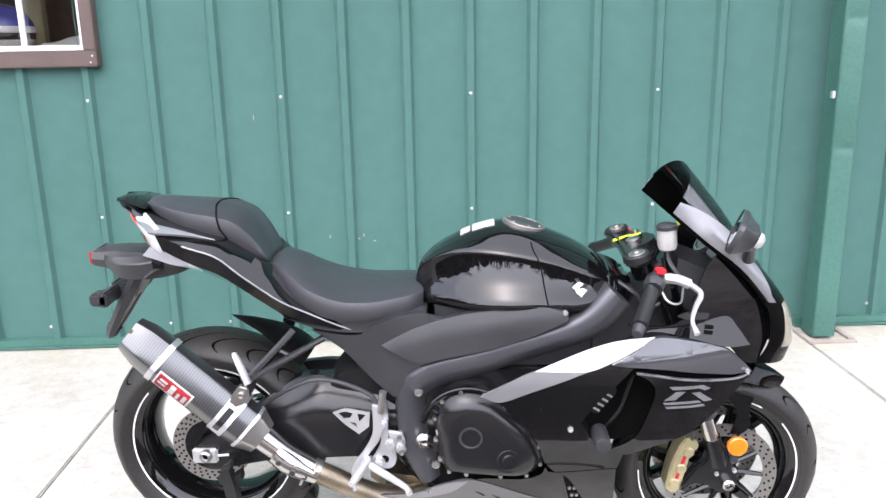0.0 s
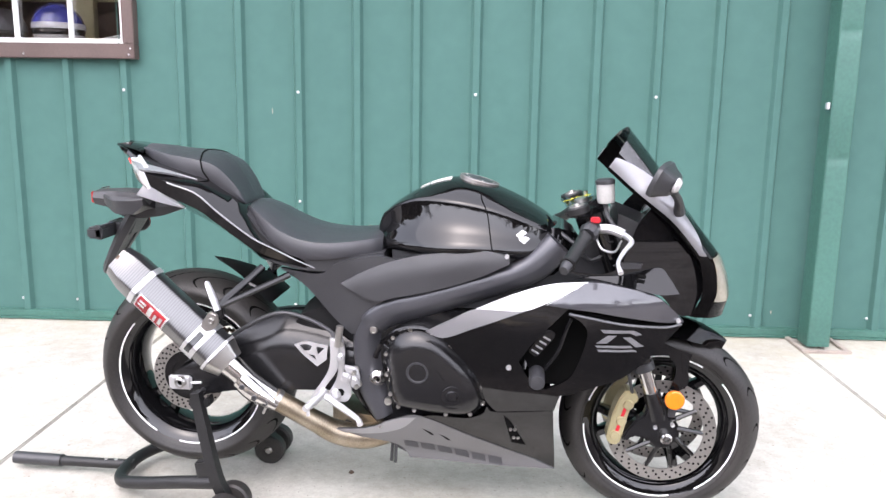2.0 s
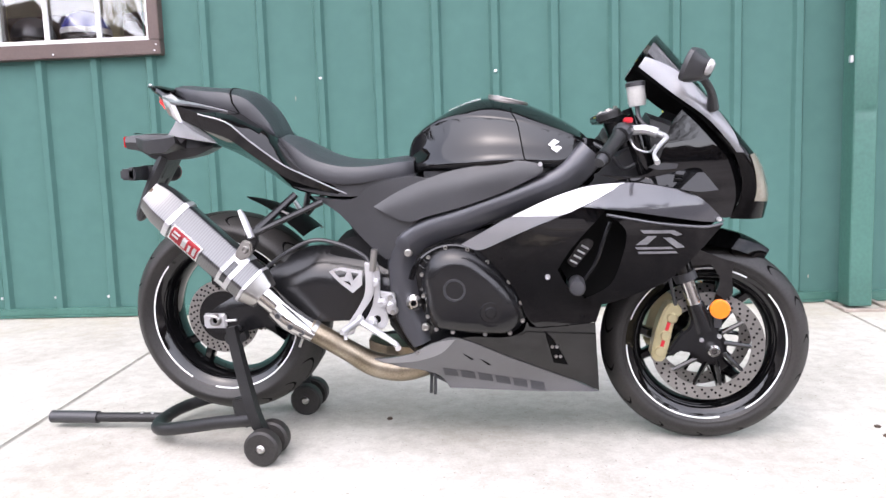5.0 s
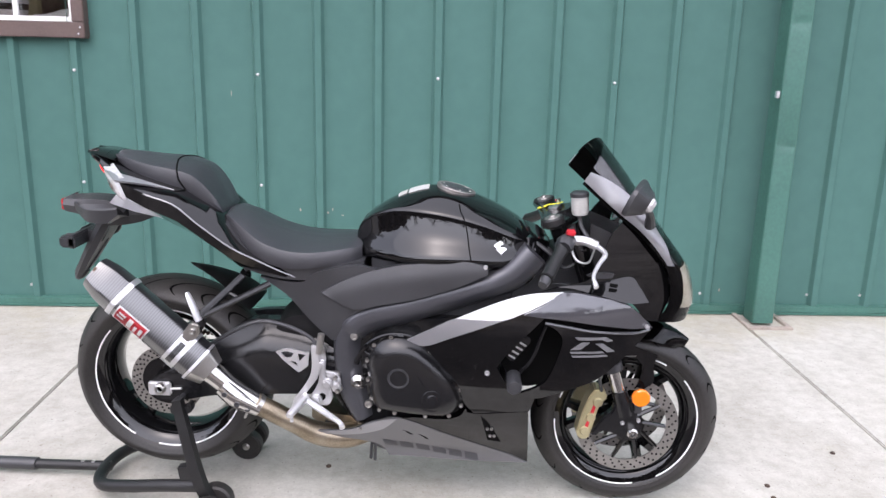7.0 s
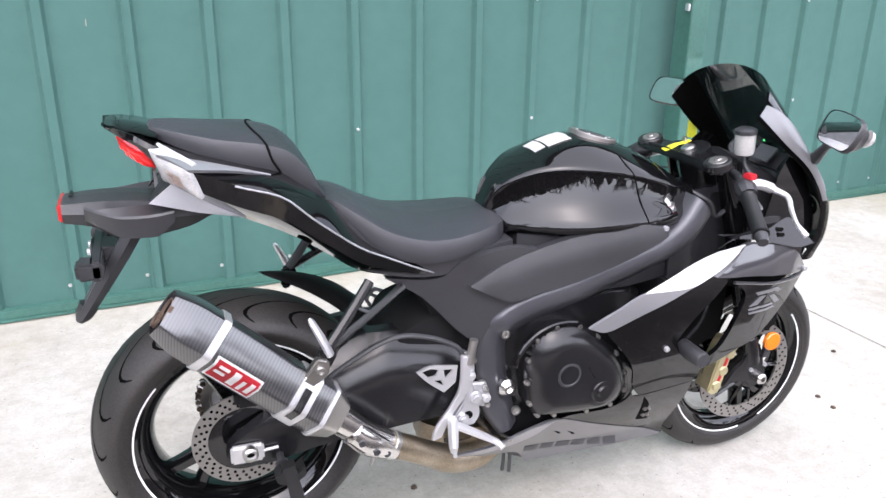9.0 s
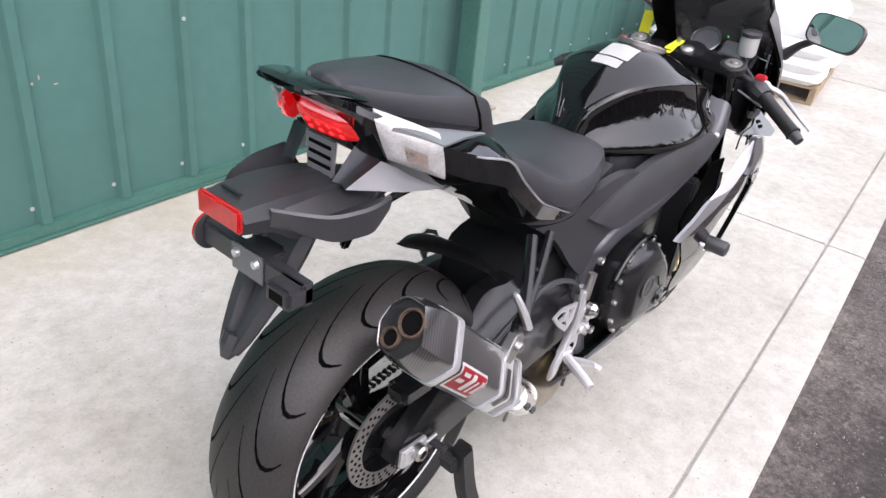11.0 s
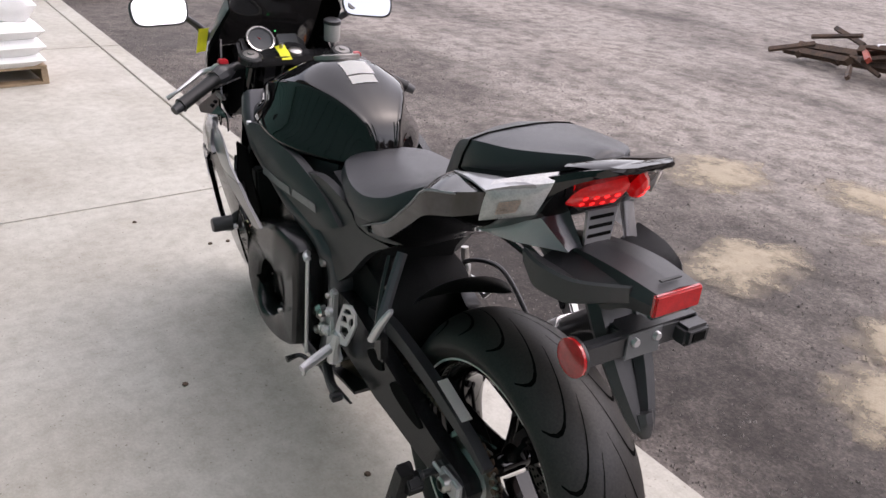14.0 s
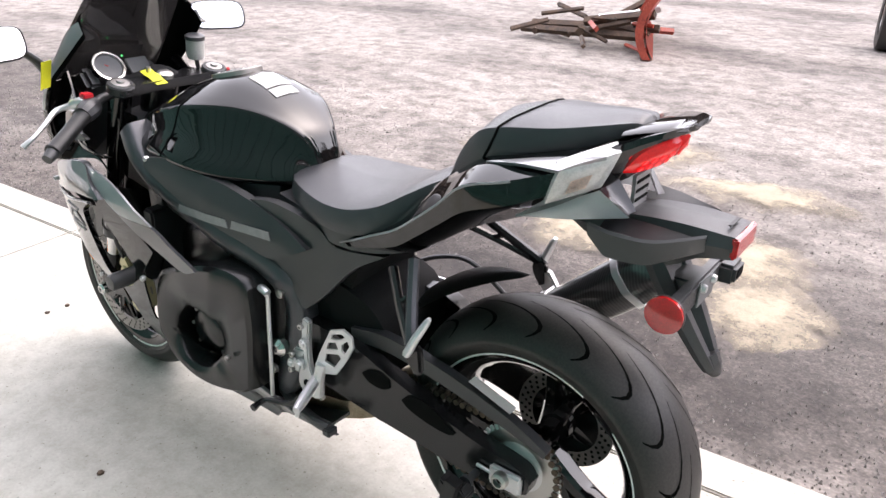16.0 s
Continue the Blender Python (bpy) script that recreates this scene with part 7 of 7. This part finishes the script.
    L = (A1 - A0).length
    for i in range(n + 1):
        f = f0 + (f1 - f0) * i / n
        k = k0 + (k1 - k0) * i / n
        rows.append([A0 + ax * (L * f) + (sy * p + nn * q) * k + (sy * p + nn * q).normalized() * lift for p, q in SECTION])
    bm = bmesh.new()
    grid_faces(bm, rows, True, cap)
    return bm


muf = part("muffler", can(0.10, 0.80, 1.0, 1.0, 6), CARBON, bike, "carbon fibre muffler")
rows = []
for f, k in ((0.785, 1.02), (0.90, 1.0), (0.94, 0.96), (1.02, 0.82), (1.033, 0.79), (1.030, 0.76), (1.012, 0.75)):
    # the rear opening is cut aslant
    rows.append([A0 + ax * ((A1 - A0).length * f + (q * 0.06 if f > 0.92 else 0)) + (sy * p + nn * q) * k for p, q in SECTION])
bm = bmesh.new()
grid_faces(bm, rows, True, True)
part("end_cap", bm, CARBON, muf, "carbon end cap with two outlets", 28)
face = [[A0 + ax * ((A1 - A0).length * f + q * 0.06) + (sy * p + nn * q) * k for p, q in SECTION] for f, k in ((1.010, 0.76), (1.016, 0.755), (1.016, 0.70))]
bm = bmesh.new()
grid_faces(bm, face, True, True)
part("end_face", bm, STANDM, muf, "dark end face round the outlets", 28)
for q, h, r in ((0.013, 0.010, 0.0195), (-0.021, -0.010, 0.0135)):
    c = A0 + ax * ((A1 - A0).length * 1.018 + q * 0.06) + nn * q + sy * h
    fn = (ax - nn * 0.07).normalized()
    part("outlet", lathe([(r - 0.0015, 0.0015), (r, 0.007), (r + 0.0025, 0.007), (r + 0.004, 0.0)], c, fn, 28), RUST, muf, "sooty outlet ring")
    part("bore", lathe([(0, 0.002), (r, 0.002)], c, fn, 28), RECESSB, muf, "dark outlet bore")
part("inlet_cap", can(0.0, 0.10, 0.72, 1.0, 3, 0.002), STEEL, muf, "steel inlet cap")
for f, w in ((0.765, 0.015), (0.215, 0.040), (0.105, 0.008)):
    part("strap", can(f, f + w / 0.39, 1.0, 1.0, 2, 0.004), ALU, muf, "bright steel strap")
L = (A1 - A0).length
part("hanger_bracket", plate([(0.085, 0.580), (0.11, 0.570), (0.148, 0.60), (0.152, 0.632), (0.128, 0.64)], -0.236, -0.215, None, 0.004), STEEL, muf)
part("hanger_bolt", bolt((0.133, -0.236, 0.612), -1, 0.010, 0.008), STEEL, muf)


def badge(f0, f1, a0, a1, lift, nx=6, ny=8):
    """A curved plate on the silencer's outer flank; a is height across the flank."""
    bm = bmesh.new()
    rows = []
    for f in np.linspace(f0, f1, nx):
        row = []
        for a in np.linspace(a0, a1, ny):
            p = interp(a, [-0.053, -0.013, -0.007, 0.056], [0.030, 0.0535, 0.0535, 0.022]) + lift
            row.append(A0 + ax * (L * f) + sy * p + nn * a)
        rows.append(row)
    grid_faces(bm, rows)
    bmesh.ops.solidify(bm, geom=bm.faces[:], thickness=0.0015)
    return bm


part("strap_slot", badge(0.248, 0.290, -0.036, 0.034, 0.0065, 4, 12), CARBON, muf, "dark slot in the strap")
bd = part("maker_badge", badge(0.49, 0.745, -0.046, 0.004, 0.004, 6, 12), PAPER, muf, "red and white maker's badge")
part("badge_field", badge(0.502, 0.733, -0.042, 0.000, 0.0052, 6, 12), REDPL, bd)
for f0, f1, a0, a1 in ((0.660, 0.715, -0.014, -0.007), (0.665, 0.720, -0.028, -0.020), (0.600, 0.635, -0.038, -0.004), (0.560, 0.580, -0.038, -0.012), (0.515, 0.540, -0.036, -0.008)):
    part("badge_mark", badge(f0, f1, a0, a1, 0.0064, 3, 8), PAPER, bd)
pipe = part("link_pipe", tube([tuple(A0 + ax * 0.004), (0.228, -0.196, 0.420), (0.295, -0.182, 0.368)], [0.034, 0.030, 0.028], 20, 4), CHROME, bike, "polished link pipe")
part("clamp_shell", tube([(0.200, -0.210, 0.440), (0.240, -0.206, 0.400), (0.300, -0.194, 0.356)], [0.030, 0.031, 0.020], 12, 4), CHROME, pipe, "polished heat shield")
for p in ((0.215, -0.240, 0.424), (0.248, -0.236, 0.392), (0.275, -0.222, 0.372)):
    part("shield_slot", bolt(p, -1, 0.008, 0.003), MATTE, pipe)
part("spring", tube([(0.262, -0.175, 0.345), (0.25, -0.175, 0.318)], 0.004, 6, 1), STEEL, pipe)
part("mid_pipe", tube([(0.285, -0.184, 0.374), (0.34, -0.172, 0.338), (0.40, -0.155, 0.296), (0.46, -0.132, 0.254), (0.54, -0.11, 0.236), (0.62, -0.07, 0.245)], [0.030, 0.0305, 0.031, 0.036, 0.038, 0.036], 20, 5), TITAN, bike, "heat-tinted titanium mid pipe")
part("collector", hull([(x, [(0.0001, z - 0.03), (h, z - 0.02), (h, z + 0.03), (0.0001, z + 0.035)]) for x, z, h in ((0.42, 0.27, 0.03), (0.48, 0.262, 0.07), (0.60, 0.262, 0.09), (0.75, 0.262, 0.08))], 2), TITAN, bike)
part("pipe_joint", lathe([(0.029, -0.008), (0.032, -0.006), (0.032, 0.006), (0.029, 0.008)], (0.295, -0.182, 0.368), (0.77, 0.15, -0.6), 24), STEEL, pipe)

# ---- footrests ----
for s in (-1, 1):
    top1, top2 = ((0.258, 0.755), (0.333, 0.733)) if s < 0 else ((0.208, 0.782), (0.262, 0.745))
    pb = part("passenger_bracket", tube([(top1[0], s * 0.150, top1[1]), (top1[0] * 0.5 + 0.078, s * 0.187, top1[1] * 0.5 + 0.328), (0.155, s * 0.222, 0.657)], [0.011, 0.011, 0.012], 8, 3, None), ENGINE if s < 0 else FRAMEM, bike, "dark passenger footrest bracket")
    part("brace", tube([(top2[0], s * 0.145, top2[1]), (top2[0] * 0.5 + 0.080, s * 0.186, top2[1] * 0.5 + 0.328), (0.157, s * 0.222, 0.655)], [0.010, 0.009, 0.010], 8, 3), ENGINE, pb)
    part("web", tube([(top1[0] * 0.6 + 0.062, s * 0.178, top1[1] * 0.6 + 0.262), (top2[0] * 0.55 + 0.07, s * 0.182, top2[1] * 0.55 + 0.295)], 0.006, 6, 1), ENGINE, pb)
    part("lug", plate([(0.132, 0.655), (0.158, 0.668), (0.168, 0.635), (0.145, 0.595), (0.128, 0.605)], s * 0.212, s * 0.228, None, 0.005), ENGINE, pb)
    sub = tube([(0.154, s * 0.236, 0.645), (0.138, s * 0.229, 0.682), (0.122, s * 0.220, 0.714), (0.118, s * 0.218, 0.722)], [0.0115, 0.0115, 0.009, 0.005], 8, 2, None, 0.7)
    part("passenger_peg", sub, ALU, pb, "folded aluminium passenger footrest")
    # rearset: heel guard, hanger, peg, pedal
    rs_ = part("rearset", plate([(0.470, 0.560), (0.490, 0.565), (0.496, 0.52), (0.494, 0.46), (0.508, 0.43), (0.514, 0.395), (0.502, 0.370), (0.466, 0.370), (0.442, 0.388), (0.462, 0.420), (0.474, 0.45), (0.476, 0.50)], s * 0.162, s * 0.178, None, 0.004), ALU, bike, "cast aluminium rearset hanger")
    loops = ([(0.353, 0.539), (0.384, 0.550), (0.420, 0.545), (0.450, 0.540), (0.446, 0.499), (0.419, 0.477), (0.380, 0.509)],
             [(0.366, 0.538), (0.386, 0.5425), (0.405, 0.537), (0.398, 0.523), (0.381, 0.521)], [(0.416, 0.536), (0.441, 0.533), (0.421, 0.512)], [(0.391, 0.513), (0.411, 0.510), (0.418, 0.494)])
    if s > 0:
        loops = ([(0.412, 0.545), (0.397, 0.574), (0.362, 0.589), (0.338, 0.580), (0.335, 0.554), (0.356, 0.515), (0.386, 0.470), (0.42, 0.458), (0.448, 0.468), (0.430, 0.510)],
                 [(0.398, 0.553), (0.392, 0.566), (0.366, 0.577), (0.356, 0.572), (0.374, 0.560)], [(0.350, 0.566), (0.345, 0.555), (0.360, 0.530), (0.368, 0.536), (0.366, 0.552)],
                 [(0.405, 0.542), (0.384, 0.550), (0.376, 0.536), (0.410, 0.524)], [(0.412, 0.512), (0.376, 0.524), (0.370, 0.517), (0.390, 0.487), (0.418, 0.490)])
    sub = bmesh.new()
    for loop in loops:
        ring = [sub.verts.new((x, s * 0.180, z)) for x, z in outline(loop, 3, 30)]
        for p, q in zip(ring, ring[1:] + ring[:1]):
            sub.edges.new((p, q))
    bmesh.ops.triangle_fill(sub, edges=sub.edges[:], use_beauty=True)
    got = bmesh.ops.extrude_face_region(sub, geom=sub.faces[:])
    bmesh.ops.translate(sub, verts=[v for v in got["geom"] if isinstance(v, bmesh.types.BMVert)], vec=(0, s * 0.005, 0))
    bmesh.ops.recalc_face_normals(sub, faces=sub.faces[:])
    part("heel_guard", sub, ALU, rs_, "pierced aluminium heel guard", 20)
    if s > 0:
        part("guard_arm", tube([(0.428, 0.184, 0.480), (0.434, 0.190, 0.44), (0.440, 0.190, 0.40)], [0.012, 0.013, 0.015], 10, 3), ALU, rs_)
    else:
        part("guard_arm", plate([(0.457, 0.566), (0.482, 0.558), (0.478, 0.474), (0.442, 0.417), (0.415, 0.359), (0.392, 0.353), (0.401, 0.388), (0.436, 0.440), (0.456, 0.486)], -0.178, -0.190, None, 0.004), ALU, rs_, "cast arm of the hanger")
    part("hanger_lug", plate([(0.490, 0.480), (0.528, 0.474), (0.538, 0.450), (0.536, 0.412), (0.518, 0.408), (0.505, 0.43)], s * 0.160, s * 0.172, None, 0.004), ALU, rs_)
    for x, z, r in ((0.500, 0.445, 0.015), (0.484, 0.505, 0.013), (0.470, 0.392, 0.016), (0.526, 0.440, 0.012)):
        part("hanger_boss", lathe([(0, 0.014), (r * 0.5, 0.014), (r * 0.6, 0.010), (r * 0.9, 0.009), (r, 0.0)], (x, s * 0.176, z), (0, s, 0), 18), ALU, rs_)
    part("hanger_hole", lathe([(0, 0.001), (0.011, 0.001), (0.011, -0.002)], (0.484, s * 0.178, 0.400), (0, s, 0), 16), RECESSB, rs_)
    for x, z in ((0.524, 0.462), (0.530, 0.420), (0.437, 0.388), (0.49, 0.545)):
        part("rearset_bolt", bolt((x, s * 0.181, z), s, 0.007), STEEL, rs_)
    pz = 0.036 if s > 0 else 0.0
    part("rider_peg", tube([(0.440, s * 0.19, 0.405 + pz), (0.428, s * 0.225, 0.397 + pz), (0.415, s * 0.262, 0.390 + pz), (0.408, s * 0.280, 0.388 + pz)], [0.012, 0.012, 0.011, 0.008], 10, 3), ALU, rs_, "knurled aluminium footrest")
    part("peg_feeler", tube([(0.414, s * 0.268, 0.387 + pz), (0.416, s * 0.272, 0.365 + pz)], 0.005, 8, 1), ALU, rs_)
    if s < 0:
        part("brake_pedal", tube([(0.440, s * 0.200, 0.398), (0.49, s * 0.208, 0.370), (0.54, s * 0.216, 0.340), (0.552, s * 0.232, 0.330)], [0.010, 0.010, 0.008, 0.009], 8, 4), ALU, rs_, "aluminium brake pedal")
        part("master_cylinder", tube([(0.478, s * 0.185, 0.54), (0.487, s * 0.185, 0.600)], 0.010, 10, 1), STEEL, rs_)
    else:
        part("shift_rod", tube([(0.572, s * 0.205, 0.345), (0.569, s * 0.203, 0.46), (0.566, s * 0.200, 0.605)], 0.0048, 8, 2), ALU, rs_, "bright shift rod")
        part("shift_lever", tube([(0.475, s * 0.195, 0.385), (0.52, s * 0.205, 0.345), (0.586, s * 0.215, 0.330), (0.590, s * 0.250, 0.325)], [0.008, 0.007, 0.006, 0.009], 8, 4), ENGINE, rs_)
        part("shift_arm", tube([(0.566, s * 0.20, 0.606), (0.580, s * 0.198, 0.610), (0.605, s * 0.185, 0.600)], 0.009, 8, 2), ALU, rs_)
# left engine shroud: a blocky cover with an oval opening over the alternator cover
edge = outline([(0.618, 0.50), (0.622, 0.598), (0.650, 0.625), (0.72, 0.630), (0.80, 0.606), (0.90, 0.566), (0.955, 0.53), (0.985, 0.44), (0.985, 0.36), (0.92, 0.305), (0.80, 0.285), (0.68, 0.305), (0.632, 0.33)], 4, 40)
rows = []
for k, f in enumerate((0.0, 0.0, 0.08, 0.45, 0.88, 0.97, 1.0, 1.0)):
    row = []
    for x, z in edge:
        a = math.atan2((z - 0.398) / 0.080, (x - 0.832) / 0.086)
        hx, hz = 0.832 + 0.086 * math.cos(a) - 0.012 * math.sin(a), 0.398 + 0.080 * math.sin(a)
        y = (0.160, 0.206, 0.213, 0.222, 0.224, 0.217, 0.203, 0.150)[k] + interp(x, [0.62, 0.70, 0.85, 0.98], [-0.010, 0.0, 0.002, -0.006])
        row.append((hx + (x - hx) * f, y, hz + (z - hz) * f))
    rows.append(row)
bm = bmesh.new()
grid_faces(bm, rows, True)
shroud = part("left_shroud", bm, ENGINE, bike, "black left engine shroud with an oval opening", 30)
part("shroud_screw", bolt((0.70, 0.224, 0.40), 1, 0.006), STEEL, shroud)
for x0, x1, z in ((0.690, 0.845, 0.728), (0.572, 0.682, 0.727)):
    pts = [(x0, z - 0.009), (x0 + 0.004, z + 0.010), (x1 - 0.006, z + 0.012), (x1, z - 0.007)]
    part("cover_badge", panel(pts, lambda x, q: frame_y(x, q) + 0.0125, 1, 0.002, 0.02, None, 20), DECAL, bike, "silver lettering bars")
kick = part("side_stand", tube([(0.62, 0.13, 0.30), (0.55, 0.16, 0.305), (0.45, 0.19, 0.322), (0.395, 0.20, 0.335)], [0.015, 0.013, 0.012, 0.012], 10, 3), MATTE, bike, "black folded side stand")
part("stand_foot", box((0.384, 0.188, 0.322), (0.406, 0.216, 0.340), 0.003), MATTE, kick)

# ---- paddock stand ----
stand = thing("paddock_stand", (0.05, 0, 0), "black tubular rear paddock stand on small rollers", "stand")
for s in (-1, 1):
    part("upright", tube([(0.062, s * 0.205, 0.385), (0.085, s * 0.213, 0.27), (0.125, s * 0.225 - 0.012, 0.135), (0.156, s * 0.195 - 0.038, 0.06)], [0.019, 0.021, 0.022, 0.020], 4, 3), STANDM, stand, "square black upright")
    part("hook", plate([(0.035, 0.355), (0.05, 0.372), (0.072, 0.352), (0.098, 0.372), (0.102, 0.345), (0.07, 0.328), (0.04, 0.335)], s * 0.170, s * 0.205, None, 0.005), STANDM, stand)
    part("adjuster_plate", plate([(0.055, 0.175), (0.10, 0.185), (0.12, 0.15), (0.10, 0.09), (0.065, 0.10)], s * 0.205, s * 0.232, None, 0.004), STANDM, stand)
    part("roller_axle", rod((0.158, s * 0.14 - 0.038, 0.055), (0.158, s * 0.256 - 0.038, 0.055), 0.007), STEEL, stand)
    for y in (0.160, 0.236):
        wl_ = part("roller", lathe([(0.014, 0.020), (0.024, 0.018), (0.028, 0.020), (0.045, 0.020), (0.051, 0.014), (0.052, 0), (0.051, -0.014), (0.045, -0.020), (0.014, -0.020)], (0.158, s * y - 0.038, 0.053), (0, 1, 0), 32), RUBBER, stand, "small black roller")
        part("roller_hub", lathe([(0, 0.022), (0.008, 0.024), (0.013, 0.019), (0.013, -0.019), (0.008, -0.024), (0, -0.022)], (0.158, s * y - 0.038, 0.053), (0, 1, 0), 16), STEEL, wl_)
part("hook_bolt", rod((0.072, 0.205, 0.312), (0.060, 0.278, 0.308), 0.009), STANDM, stand, "threaded hook bolt")
part("loop", tube([(0.125, -0.235, 0.120), (0.0, -0.21, 0.098), (-0.13, -0.175, 0.066), (-0.225, -0.14, 0.046), (-0.262, -0.075, 0.040), (-0.262, 0.02, 0.040), (-0.225, 0.085, 0.046), (-0.13, 0.13, 0.066), (0.0, 0.165, 0.098), (0.125, 0.20, 0.120)], 0.0195, 14, 6), STANDM, stand, "bent black tube loop")
part("handle_tube", tube([(-0.25, -0.028, 0.040), (-0.46, -0.028, 0.036), (-0.52, -0.028, 0.036)], 0.016, 12, 1), STANDM, stand)
part("handle_grip", tube([(-0.50, -0.028, 0.036), (-0.665, -0.028, 0.036)], 0.0205, 14, 1), MATTE, stand, "foam handle grip")
for x in (-0.31, -0.345):
    part("handle_bolt", lathe([(0, 0.004), (0.006, 0.003), (0.007, 0)], (x, -0.028, 0.0535), (0, 0, 1), 10), STEEL, stand)
